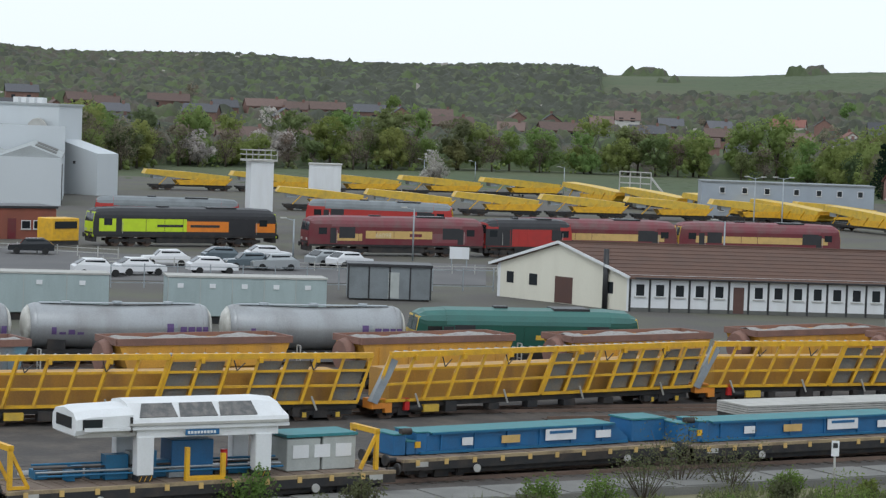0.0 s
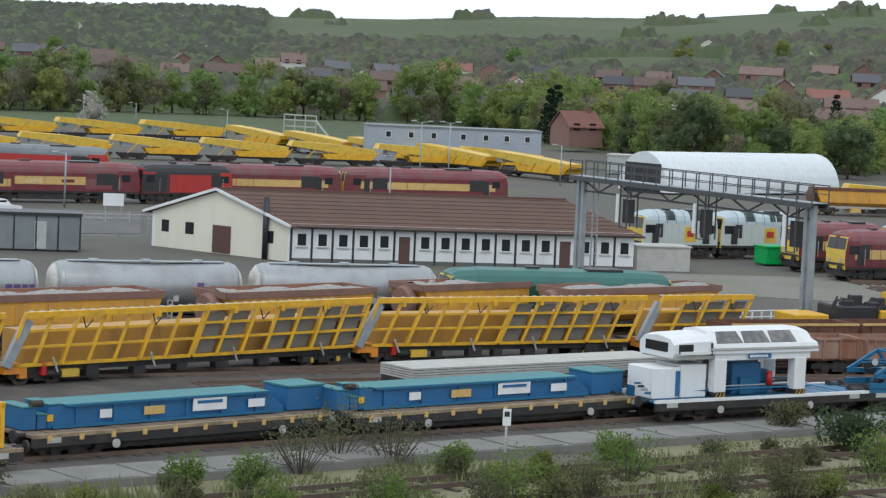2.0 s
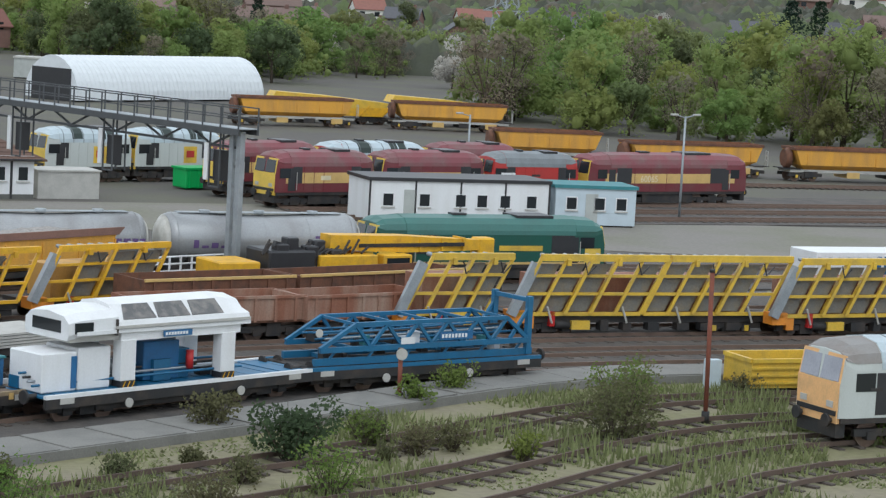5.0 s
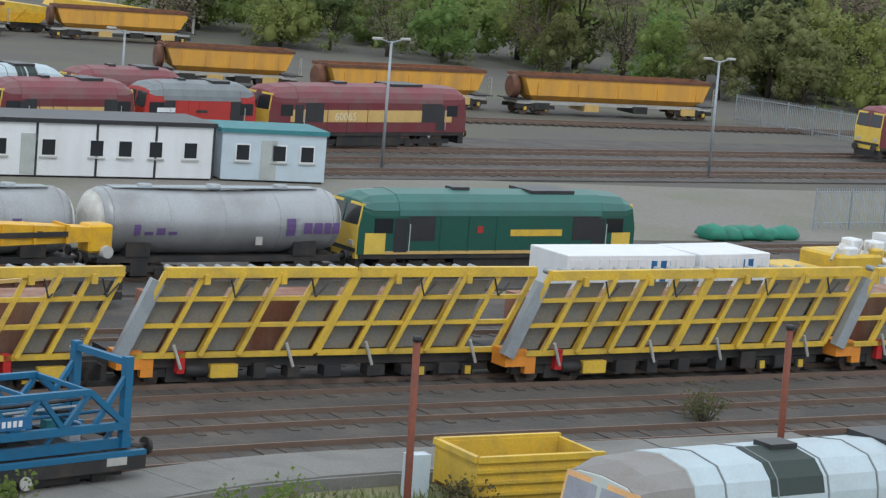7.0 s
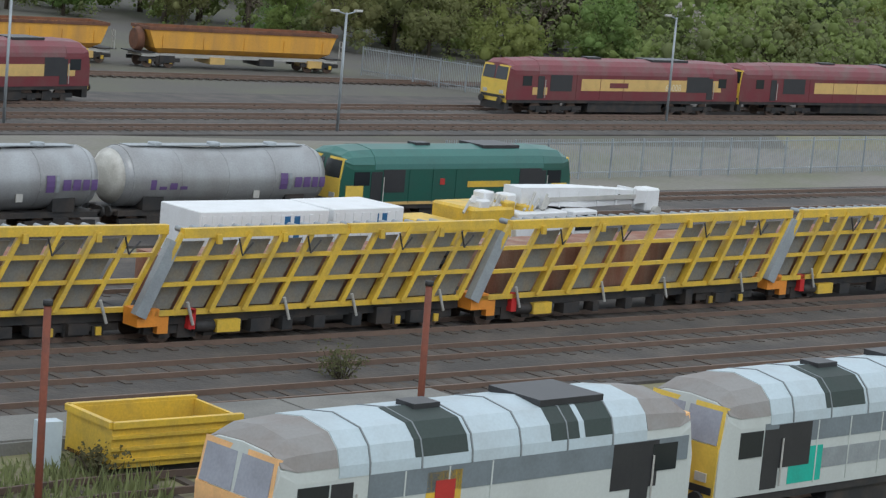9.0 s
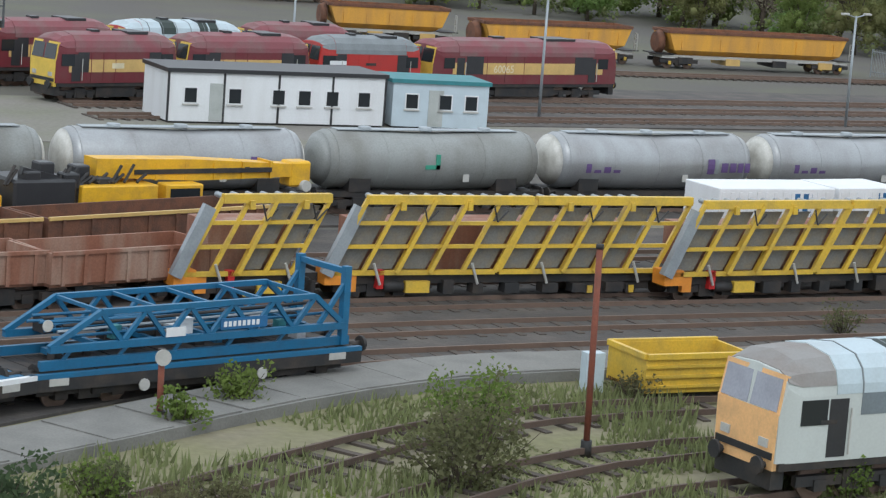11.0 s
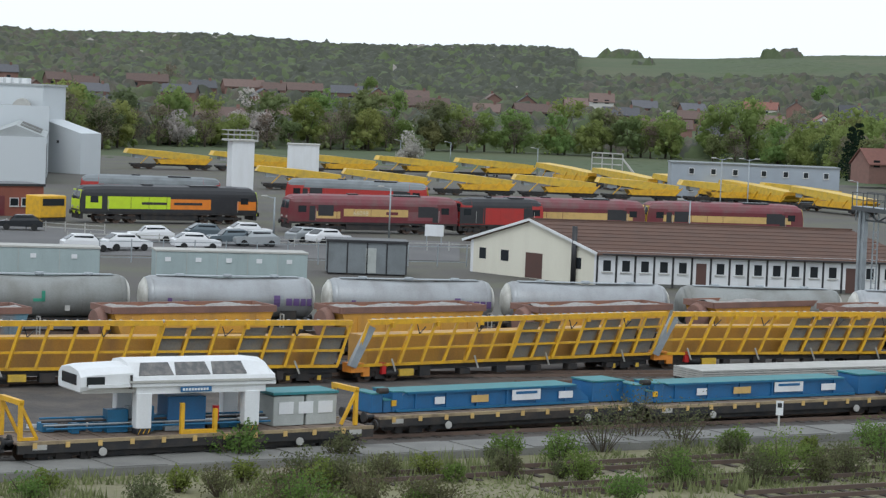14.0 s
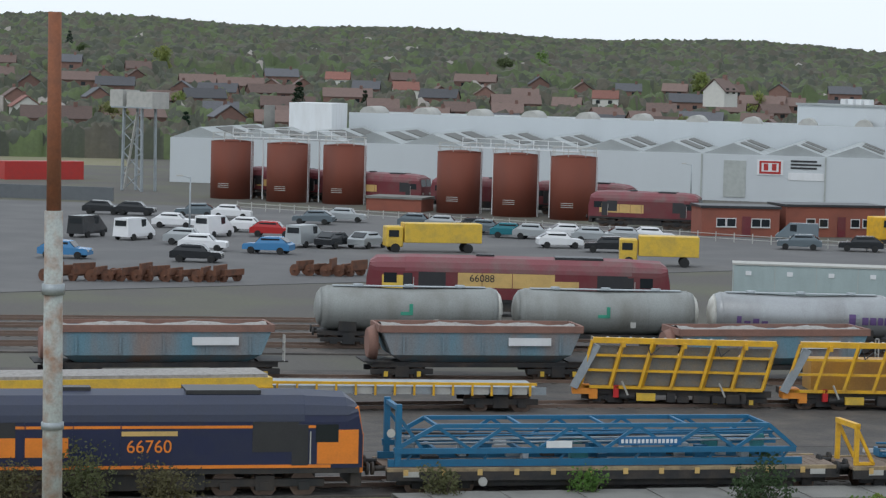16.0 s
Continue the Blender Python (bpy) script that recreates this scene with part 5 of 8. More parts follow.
for a, b in (((28.2, 85.3), (32.0, 85.5)),):
    m, L = place(a, b)
    t = thing("skip", m @ pose(0, 1.0, 0), "dented yellow steel skip", "skip", "yellow skips")
    h = L / 2
    for sd in ((-h, h, -1.1, -1.0, 0.3, 1.4), (-h, h, 1.0, 1.1, 0.3, 1.4), (-h, -h + 0.1, -1.0, 1.0, 0.3, 1.4), (h - 0.1, h, -1.0, 1.0, 0.3, 1.4)):
        part("skip_side", B(sd), LEMON, t)
    part("skip_floor", B((-h, h, -1.0, 1.0, 0.3, 0.4)), RUST, t)
    for z in (0.5, 0.8, 1.1):
        part("side_fold", beams(((-h, -1.14, z), (h, -1.14, z), 0.08)), LEMON, t)
    part("rim", beams(((-h, -1.1, 1.4), (h, -1.1, 1.4), 0.16), ((-h, 1.1, 1.4), (h, 1.1, 1.4), 0.16), ((-h, -1.1, 1.4), (-h, 1.1, 1.4), 0.16)), LEMON, t)
    part("skid", B((-h + 0.2, h - 0.2, -0.9, -0.7, 0, 0.3), (-h + 0.2, h - 0.2, 0.7, 0.9, 0, 0.3)), DARK, t)

# ---- stored locomotives ----
EWSB = ((0.1, 0.92, 1.75, 2.45, GOLD),)
r1 = [(28.70, 157.41), (37.15, 160.27), (46.16, 162.61), (53.95, 163.77), (69.15, 167.64)]
for k, (a, b) in enumerate(zip(r1, r1[1:])):
    d = (Vector(b) - Vector(a)).normalized() * 0.4
    a, b = tuple(Vector(a) + d), tuple(Vector(b) - d)
    if k == 2:
        loco(a, b, REDP, GREYROOF, REDP, "bright red diesel locomotive stored in a line", bars=((0.1, 0.26, 2.2, 2.45, WHITE), (0.45, 0.55, 2.2, 2.35, DARK)))
    else:
        loco(a, b, MAROON, MAROOF, CABY, "maroon diesel locomotive with a gold band, stored in a line", bands=EWSB, number="60065" if k == 3 else "", numx=0.37, bars=() if k == 3 else ((0.45, 0.55, 1.95, 2.25, LETTERW),))
rb = [Vector(p) + Vector((-1.5, 7.5)) for p in r1[:4]]
for k, (a, b) in enumerate(zip(rb, rb[1:])):
    d = (b - a).normalized() * 0.4
    loco(tuple(a + d), tuple(b - d), MAROON if k != 1 else REDP, MAROOF if k != 1 else PALEROOF, CABY, "maroon diesel locomotive stored in the second line" if k != 1 else "red diesel locomotive with a pale roof in the second line", bands=EWSB if k != 1 else ())
loco((98.88, 166.30), (121.68, 169.29), MAROON, MAROOF, CABY, "maroon and gold diesel locomotive with a yellow cab front", bands=((0.1, 0.16, 1.5, 2.0, GOLD), (0.3, 0.92, 1.8, 2.6, GOLD)), number="66008", numx=0.7, bars=((0.42, 0.5, 2.0, 2.35, MAROON),))
loco((122.05, 169.35), (148.75, 172.16), MAROON, MAROOF, CABY, "maroon and gold diesel locomotive behind another", bands=((0.3, 0.92, 1.8, 2.6, GOLD),))
for a, b in (((17.02, 173.36), (23.65, 175.46)), ((23.93, 175.53), (30.97, 177.96))):
    loco(a, b, LGREY, PALEROOF, CABY, "pale grey diesel locomotive with yellow cab front", bands=((0.55, 0.7, 1.4, 2.6, LEMON),), bars=((0.58, 0.67, 1.8, 2.3, REDP),))
colas = loco((-60.90, 213.67), (-43.58, 222.49), BLACKP, BLACKP, LIME, "black locomotive with lime and orange freight livery", bands=((0.03, 0.5, 1.5, 2.75, LIME), (0.5, 0.73, 1.5, 2.55, ORANGEL), (0.86, 0.99, 1.5, 2.4, ORANGEL)), bars=((0.34, 0.48, 1.95, 2.2, BLACKP), (0.52, 0.68, 1.95, 2.2, BLACKP)), grilles=((0.76, 0.85),))
EW2 = ((0.16, 0.3, 1.5, 2.2, GOLD), (0.32, 0.7, 1.75, 2.5, GOLD), (0.7, 0.9, 1.4, 2.3, MAROOF))
loco((-39.60, 211.74), (-22.57, 218.29), MAROON, MAROOF, MAROON, "maroon diesel locomotive with a broad gold band", bands=EW2, number="66098", numx=0.42, bars=((0.57, 0.64, 1.95, 2.25, MAROON),))
loco((-22.46, 218.36), (-13.68, 222.65), REDP, BLACKP, REDP, "red and black shunting locomotive", bands=((0.0, 0.3, 1.2, 2.9, BLACKP),))
for a, b, mm in (((-64.09, 239.84), (-48.57, 241.84), REDP), ((-41.67, 251.59), (-25.25, 250.66), REDP), ((-19.57, 223.26), (-2.35, 228.05), MAROON), ((-2.10, 228.25), (15.24, 232.83), MAROON)):
    loco(a, b, mm, GREYROOF if mm == REDP else MAROOF, REDP if mm == REDP else CABY, "red diesel locomotive with a dusty grey roof" if mm == REDP else "maroon diesel locomotive in the back line", bands=() if mm == REDP else EWSB)
loco((-82.57, 113.67), (-63.98, 120.19), MAROON, MAROOF, MAROON, "maroon and gold diesel locomotive beside the car park", bands=((0.05, 0.12, 1.5, 2.6, CABY), (0.3, 0.62, 1.9, 2.84, GOLD), (0.62, 0.7, 1.9, 2.4, GOLD)), number="66088", numx=0.38, numz=2.48, numm=BLACKP)
loco((-96.48, 220.28), (-84.61, 220.95), MAROON, MAROOF, MAROON, "maroon and gold diesel locomotive by the depot", bands=((0.1, 0.5, 1.6, 2.5, GOLD),))
for k in range(4):
    a, b = (-152.12, 238.99), (-99.05, 228.48)
    pa, pb = Vector(a).lerp(Vector(b), k / 4), Vector(a).lerp(Vector(b), (k + 0.9) / 4)
    loco(tuple(pa + Vector((4, 9))), tuple(pb + Vector((4, 9))), MAROON, MAROOF, MAROON, "maroon diesel locomotive standing behind the oil tanks", bands=((0.2, 0.5, 1.6, 2.4, GOLD),))
# small yellow shunter
m, L = place((-64.55, 209.25), (-62.29, 211.65))
t = thing("shunter", m, "small yellow rail shunter with a dark window", "locomotive")
part("body", B((-L / 2, L / 2, -1.2, 1.2, 0.6, 2.8)), YELLOW, t, cut=0.08)
part("window", B((-L / 2 + 0.3, L / 2 - 0.3, -1.23, 1.23, 1.8, 2.5)), GLASS, t)
part("underframe", B((-L / 2, L / 2, -1.1, 1.1, 0.2, 0.6)), DARK, t)

# ---- far amber hoppers and yellow conveyors ----
for a, b in (((70.87, 192.97), (84.16, 193.75)), ((85.78, 191.83), (102.00, 191.38)), ((63.19, 204.41), (73.48, 203.34)),
             ((67.88, 244.60), (80.29, 243.36)), ((50.68, 243.60), (63.50, 244.34))):
    hopper(a, b, HOPY, RUST, "empty amber hopper wagon in the far siding", heap=False, legs=True)


def far_conveyor(p0, p1):
    m, L = place(p0, p1)
    t = thing("conveyor_wagon", m, "long yellow conveyor wagon with sloping boom, stabled far off", "wagon", "far yellow conveyor wagons")
    h = L / 2
    bm = bmesh.new()
    loft(bm, [[(-h - 1, -1.2, 3.1), (-h - 1, 1.2, 3.1), (-h - 0.6, 1.2, 4.0), (-h - 0.6, -1.2, 4.0)], [(-h + L * 0.45, -1.3, 2.2), (-h + L * 0.45, 1.3, 2.2), (-h + L * 0.45, 1.3, 3.6), (-h + L * 0.45, -1.3, 3.6)], [(h - 0.8, -1.3, 1.3), (h - 0.8, 1.3, 1.3), (h - 0.4, 1.3, 2.9), (h - 0.4, -1.3, 2.9)]], False)
    part("boom", bm, LEMON, t)
    bm = bmesh.new()
    loft(bm, [[(-h + L * 0.35, -1.35, 1.1), (-h + L * 0.35, 1.35, 1.1), (-h + L * 0.3, 1.35, 2.0), (-h + L * 0.3, -1.35, 2.0)], [(h - L * 0.08, -1.35, 1.1), (h - L * 0.08, 1.35, 1.1), (h, 1.35, 2.3), (h, -1.35, 2.3)]], False)
    part("hopper_body", bm, YELLOW, t)
    for k in range(5):
        xx = -h + L * (0.1 + 0.2 * k)
        part("brace", beams(((xx, -1.36, 1.1), (xx + 1.2, -1.36, 2.6), 0.12)), YELLOW, t)
    part("drive_unit", B((-h + 0.4, -h + 1.8, -1.0, 1.0, 2.2, 3.2)), STEEL, t)
    part("underframe", B((-h, h, -1.2, 1.2, 0.75, 1.1)), DARK, t)
    for s in (-1, 1):
        bogie(t, s * (h - 2))
    t.scale = (1, 1, 0.8)
    return t


def rowof(a, b, n, f):
    a, b = Vector(a), Vector(b)
    for k in range(n):
        f(tuple(a.lerp(b, k / n)), tuple(a.lerp(b, (k + 0.93) / n)))


rowof((-48.09, 305.32), (34.84, 320.59), 7, far_conveyor)
rowof((-72.59, 359.21), (-6.82, 383.45), 5, far_conveyor)
rowof((-6.51, 369.79), (34.33, 292.00), 5, far_conveyor)
rowof((57.49, 250.62), (83.70, 251.17), 2, far_conveyor)
rowof((-296.06, 463.27), (-246.55, 447.78), 2, far_conveyor)


# ---- long white building ----
def wall_window(parent, x, y, z0, z1, w, facing=-1, name="window"):
    wi = part(name, B((x - w / 2, x + w / 2, y - 0.03, y + 0.03, z0, z1)), WHITE, parent)
    part("pane", B((x - w / 2 + 0.07, x + w / 2 - 0.07, y - 0.045, y + 0.045, z0 + 0.07, z1 - 0.07)), GLASS, wi)
    part("sill", B((x - w / 2 - 0.05, x + w / 2 + 0.05, y - 0.1, y + 0.03, z0 - 0.07, z0)), CONCP, wi)
    return wi


c_a, c_b, c_c = (-19.2, 169.77), (-11.6, 157.5), (14.31, 160.37)
m, L = place(c_b, c_c)
W2 = math.dist(c_a, c_b) * 0.8
t = thing("long_building", m, "long single-storey white building with brown tiled roof and cream gable", "building")
h = L / 2
part("long_wall", B((-h, h, 0, 0.25, 0, 2.8)), WHITE, t)
part("rear_wall", B((-h, h, W2 - 0.25, W2, 0, 2.8)), WHITE, t)
for x0, x1 in ((-h, -h + 0.25), (h - 0.25, h)):
    bm = bmesh.new()
    prism(bm, [(0.25, 0), (W2 - 0.25, 0), (W2 - 0.25, 2.8), (W2 / 2, 4.7), (0.25, 2.8)], x0, x1)
    part("gable_wall", bm, CREAM, t, "cream rendered gable wall")
for s in (0, 1):
    bm = bmesh.new()
    y0, y1 = (-0.45, W2 / 2) if not s else (W2 + 0.45, W2 / 2)
    v = [(-h - 0.4, y0, 2.62), (h + 0.4, y0, 2.62), (h + 0.4, y1, 4.85), (-h - 0.4, y1, 4.85)]
    a = [bm.verts.new(p) for p in v]
    b = [bm.verts.new((p[0], p[1], p[2] - 0.14)) for p in v]
    bm.faces.new(a)
    bm.faces.new(b[::-1])
    for k in range(4):
        bm.faces.new((a[k], a[(k + 1) % 4], b[(k + 1) % 4], b[k]))
    rf = part("roof", bm, ROOFT, t)
    if not s:
        for k in range(9):
            q = (k + 0.5) / 9
            part("tile_course", beams(((-h - 0.4, y0 + (y1 - y0) * q, 2.62 + 2.23 * q + 0.015), (h + 0.4, y0 + (y1 - y0) * q, 2.62 + 2.23 * q + 0.015), 0.06, 0.04)), ROOFT, rf)
part("ridge", beams(((-h - 0.42, W2 / 2, 4.88), (h + 0.42, W2 / 2, 4.88), 0.25, 0.12)), ROOFT, t)
part("barge_board", beams(((-h - 0.42, -0.4, 2.6), (-h - 0.42, W2 / 2, 4.8), 0.06, 0.2), ((-h - 0.42, W2 + 0.4, 2.6), (-h - 0.42, W2 / 2, 4.8), 0.06, 0.2)), WHITE, t)
part("gutter", beams(((-h, -0.46, 2.58), (h, -0.46, 2.58), 0.12)), BLACKP, t)
part("plinth", B((-h - 0.01, h, -0.02, 0.0, 0, 0.3)), DKROOF, t)
n = 17
for k in range(n):
    x = -h + L * (k + 0.5) / n
    part("pilaster", B((x - L / n / 2 - 0.06, x - L / n / 2 + 0.06, -0.05, 0, 0, 2.6)), BLACKP, t)
    if k in (5, 13):
        part("door", B((x - 0.4, x + 0.4, -0.04, 0.02, 0.05, 2.05)), mat("brown_door", (0.1, 0.05, 0.04), 0.6), t)
    else:
        wall_window(t, x, -0.01, 1.15, 2.15, min(0.75, L / n * 0.5))
for y, w in ((W2 * 0.15, 0.7), (W2 * 0.72, 0.7), (W2 * 0.9, 0.6)):
    part("gable_window", B((-h - 0.03, -h + 0.03, y - w / 2, y + w / 2, 1.2, 2.1)), GLASS, t)
part("gable_door", B((-h - 0.04, -h + 0.03, W2 * 0.42, W2 * 0.55, 0.05, 2.1)), mat("brown_door", (0.1, 0.05, 0.04), 0.6), t)
part("flue_pipe", tubes(((-h - 0.3, W2 * 0.15, 0), (-h - 0.3, W2 * 0.15, 4.6), 0.16, 8)), BLACKP, t, "tall dark flue pipe")
for ch in t.children_recursive:
    ch.data.transform(Matrix(((1, -0.75, 0, 0), (0, 1, 0, 0), (0, 0, 1, 0), (0, 0, 0, 1))))
part("ramp_rail", tubes(((-h - 1.8, W2 * 0.3, 1.0), (-h - 1.8, W2 * 0.9, 1.0), 0.05, 6), ((-h - 1.8, W2 * 0.3, 0), (-h - 1.8, W2 * 0.3, 1.0), 0.05, 6), ((-h - 1.8, W2 * 0.9, 0), (-h - 1.8, W2 * 0.9, 1.0), 0.05, 6)), CONCP, t)
# grey lean-to and generator block at its end
e = Vector(c_c)
ang = math.degrees(math.atan2(c_c[1] - c_b[1], c_c[0] - c_b[0]))
solo("plant_block", B((0.4, 4.6, 0.3, 3.0, 0, 1.8), (0.3, 4.7, 0.2, 3.1, 1.8, 1.9)), CONCP, "low pale concrete plant block beside the long building", "block", pose(e.x, e.y, 0, 0, 0, ang))


def cabin(p0, p1, depth, hgt, wallm, roofm, label, doors=(), wins=(), posts=0, z=0.0, name="portable_cabin", storeys=1):
    m, L = place(p0, p1)
    t = thing(name, m @ pose(0, 0, z), label, "cabin", "portable cabins")
    h = L / 2
    part("wall", B((-h, h, 0, depth, 0.15, hgt)), wallm, t)
    part("roof", B((-h - 0.12, h + 0.12, -0.12, depth + 0.12, hgt, hgt + 0.22)), roofm, t)
    part("base", B((-h + 0.1, h - 0.1, 0.1, depth - 0.1, 0, 0.15)), DARK, t)
    for q in wins:
        for s in range(storeys):
            z0 = 1.1 + s * hgt / storeys
            wall_window(t, -h + q * L, 0, z0, z0 + 0.9, 0.8)
    for q in doors:
        part("door", B((-h + q * L - 0.42, -h + q * L + 0.42, -0.03, 0.02, 0.2, 2.2)), GCAB, t)
    for k in range(posts):
        x = -h + L * k / max(1, posts - 1)
        part("corner_post", B((x - 0.06, x + 0.06, -0.03, 0.03, 0.15, hgt)), BLACKP, t)
    return t


PB = mat("pale_blue_panel", (0.5, 0.58, 0.63), 0.5, vary=0.12)
pc0, pc1, pc2 = (33.6, 149.00), (46.03, 149.18), (52.03, 148.69)
cabin(pc0, pc1, 4.2, 2.75, WHITE, BLACKP, "white portable office cabins with a black flat roof", doors=(0.22,), wins=(0.1, 0.3, 0.5, 0.62, 0.75, 0.9), posts=5)
cabin(tuple(Vector(pc1) + Vector((0.5, 0.1))), pc2, 3.6, 2.55, PB, TEAL, "pale blue portable cabin with a teal-edged roof", doors=(0.45,), wins=(0.2, 0.55, 0.82))
gc0, gc1 = (10.14, 327.52), (34.73, 327.31)
cabin(gc0, gc1, 6, 5.2, mat("grey_blue_cladding", (0.33, 0.37, 0.42), 0.6, vary=0.15, scale=0.5), GREYROOF, "two-storey grey modular office block with small windows", wins=(0.12, 0.25, 0.38, 0.55, 0.68, 0.8, 0.92), name="office_block", storeys=2)
cabin((-47.26, 349.69), (-42.38, 349.87), 4, 5.0, WHITE, CONCP, "white site container beyond the yellow wagons")
cabin((43.34, 322.27), (51.75, 319.30), 4, 2.6, GCAB, CONCP, "pale grey long cabin by the arched shed")
cabin((-33.06, 158.71), (-26.76, 159.27), 3, 2.6, GREYROOF, BLACKP, "grey site office cabin with a red door", wins=(), doors=(0.55,), posts=5)
for a, b, lab in (((-61.74, 130.05), (-47.94, 133.21), "pale green-grey insulated van body with roof boxes"), ((-44.07, 133.45), (-33.58, 135.95), "long grey covered wagon body")):
    m, L = place(a, b)
    t = thing("van_body", m, lab, "wagon", "grey van bodies")
    part("body", B((-L / 2, L / 2, 0, 2.4, 0.5, 3.1)), mat("pale_green_grey", (0.36, 0.43, 0.43), 0.6, vary=0.2, streak=True), t, cut=0.05)
    part("roof_edge", B((-L / 2 - 0.05, L / 2 + 0.05, -0.05, 2.45, 3.1, 3.22)), CONCP, t)
    for k in range(5):
        part("vent", B((-L / 2 + L * (k + 0.3) / 5, -L / 2 + L * (k + 0.3) / 5 + 0.4, -0.06, 0, 2.4, 2.7)), WHITE, t)
        part("seam", B((-L / 2 + L * k / 5, -L / 2 + L * k / 5 + 0.05, -0.03, 0, 0.5, 3.1)), GCAB, t)
    part("base", B((-L / 2, L / 2, 0.2, 2.2, 0, 0.5)), DARK, t)

# ---- depot ----
d0, d1 = (-173.10, 279.71), (-76.08, 293.46)
m, L = place(d0, d1)
t = thing("depot", m, "large pale grey maintenance depot with rows of roof lights", "building")
h, DH, DD = L / 2, 6.2, 34
part("front_wall", B((-h, h, 0, 0.4, 0, DH)), SHEDW, t)
part("end_wall", B((h - 0.4, h, 0.4, DD, 0, DH)), SHEDW, t)
part("end_wall", B((-h, -h + 0.4, 0.4, DD, 0, DH)), SHEDW, t)
part("low_roof", B((-h, h, 0.4, DD, DH - 0.3, DH)), SHEDR, t)
part("clerestory_wall", B((-h + L * 0.18, h, DD, DD + 0.4, 0, DH + 3.6)), SHEDW, t, "taller rear bay wall")
part("rear_roof", B((-h + L * 0.18, h, DD + 0.4, DD + 24, DH + 3.3, DH + 3.5)), SHEDR, t)
nb = 12
for k in range(nb):
    x0 = -h + L * k / nb
    w = L / nb
    bm = bmesh.new()
    loft(bm, [[(x0, 0.4, DH), (x0 + w * 0.5, 0.4, DH + 1.5), (x0 + w, 0.4, DH)], [(x0, DD - 1, DH), (x0 + w * 0.5, DD - 1, DH + 1.5), (x0 + w, DD - 1, DH)]], False)
    rf = part("roof_ridge", bm, SHEDR, t, "ridged grey sheet roof bay")
    for q in (0.2, 0.6):
        bm = bmesh.new()
        loft(bm, [[(x0 + w * 0.56, DD * q, DH + 1.35), (x0 + w * 0.9, DD * q, DH + 0.34), (x0 + w * 0.9, DD * q + 0.05, DH + 0.42), (x0 + w * 0.56, DD * q + 0.05, DH + 1.43)], [(x0 + w * 0.56, DD * (q + 0.25), DH + 1.35), (x0 + w * 0.9, DD * (q + 0.25), DH + 0.34), (x0 + w * 0.9, DD * (q + 0.25) - 0.05, DH + 0.42), (x0 + w * 0.56, DD * (q + 0.25) - 0.05, DH + 1.43)]], False)
        part("rooflight", bm, DKROOF, rf, "dark dirty rooflight")
    if k % 2:
        part("downpipe", B((x0 - 0.1, x0 + 0.1, -0.15, 0, 0, DH)), GCAB, t)
    if k > 1:
        bm = bmesh.new()
        tube(bm, (x0 + w / 2, DD + 0.5, DH + 3.2), (x0 + w / 2, DD + 10, DH + 3.2), w * 0.17, 12)
        part("roof_lantern", bm, CONCP, t, "curved roof lantern")
# flat black panel on the end wall paints the shade inside the entrance
dk = part("doorway", B((h - 0.02, h + 0.05, 3, 10, 0, 5.2)), BLACKP, t, "black panel painted as the shade inside an open entrance")
sg = part("sign_board", B((h - L * 0.175, h - L * 0.14, -0.12, 0, 3.6, 5.6)), WHITE, t)
part("sign_mark", B((h - L * 0.172, h - L * 0.143, -0.15, -0.12, 3.75, 4.05), (h - L * 0.172, h - L * 0.143, -0.15, -0.12, 5.2, 5.45), (h - L * 0.172, h - L * 0.169, -0.15, -0.12, 4.05, 5.2), (h - L * 0.146, h - L * 0.143, -0.15, -0.12, 4.05, 5.2), (h - L * 0.166, h - L * 0.16, -0.15, -0.12, 4.2, 5.1), (h - L * 0.155, h - L * 0.149, -0.15, -0.12, 4.2, 5.1)), REDP, sg)
part("writing", B(*[(h - L * 0.13, h - L * (0.095 - 0.006 * (k % 2)), -0.06, 0, 5.4 - 0.45 * k, 5.65 - 0.45 * k) for k in range(3)]), BLACKP, t)
part("notice_board", B((h - L * 0.133, h - L * 0.085, -0.08, 0, 3.0, 4.0)), WHITE, t)
part("roller_door", B((h - L * 0.22, h - L * 0.19, -0.1, 0, 0.5, 5.4)), GCAB, t)
part("chimney", tubes(((-h + L * 0.09, DD * 0.6, DH), (-h + L * 0.09, DD * 0.6, DH + 4.5), 0.8, 14)), CONC, t)
part("plant_room", B((-h + L * 0.12, -h + L * 0.185, DD * 0.6, DD * 0.9, DH, DH + 5)), WHITE, t)
# tall hall beyond the depot
h0, h1 = (-97.7, 342.98, 1.22), (-82.76, 333.17, 2.02)
m, L = place(h0[:2], h1[:2])
t = thing("tall_hall", m, "tall pale cladded hall with a lower sloping wing", "building")
part("hall_wall", B((-L / 2, L / 2, 0, 5, 0, 12.6)), SHEDW, t)
part("roof", B((-L / 2 - 0.2, L / 2 + 0.2, -0.2, 5.2, 12.6, 12.9)), SHEDR, t)
for k in range(4):
    part("roof_vent", B((-L / 2 + 6 + 1.6 * k, -L / 2 + 7 + 1.6 * k, 3, 4, 12.9, 13.7)), WHITE, t)
bm = bmesh.new()
prism(bm, [(0, 0), (4.5, 0), (4.5, 6.0), (0, 6.0)], L / 2, L / 2 + 7.6)
for v in bm.verts:
    if v.co.z > 5 and v.co.x < L / 2 + 1:
        v.co.z = 7.8
part("wing", bm, SHEDW, t)
part("wing_vent", B((L / 2 + 3, L / 2 + 3.4, -0.1, 0, 4.4, 4.8)), BLACKP, t)

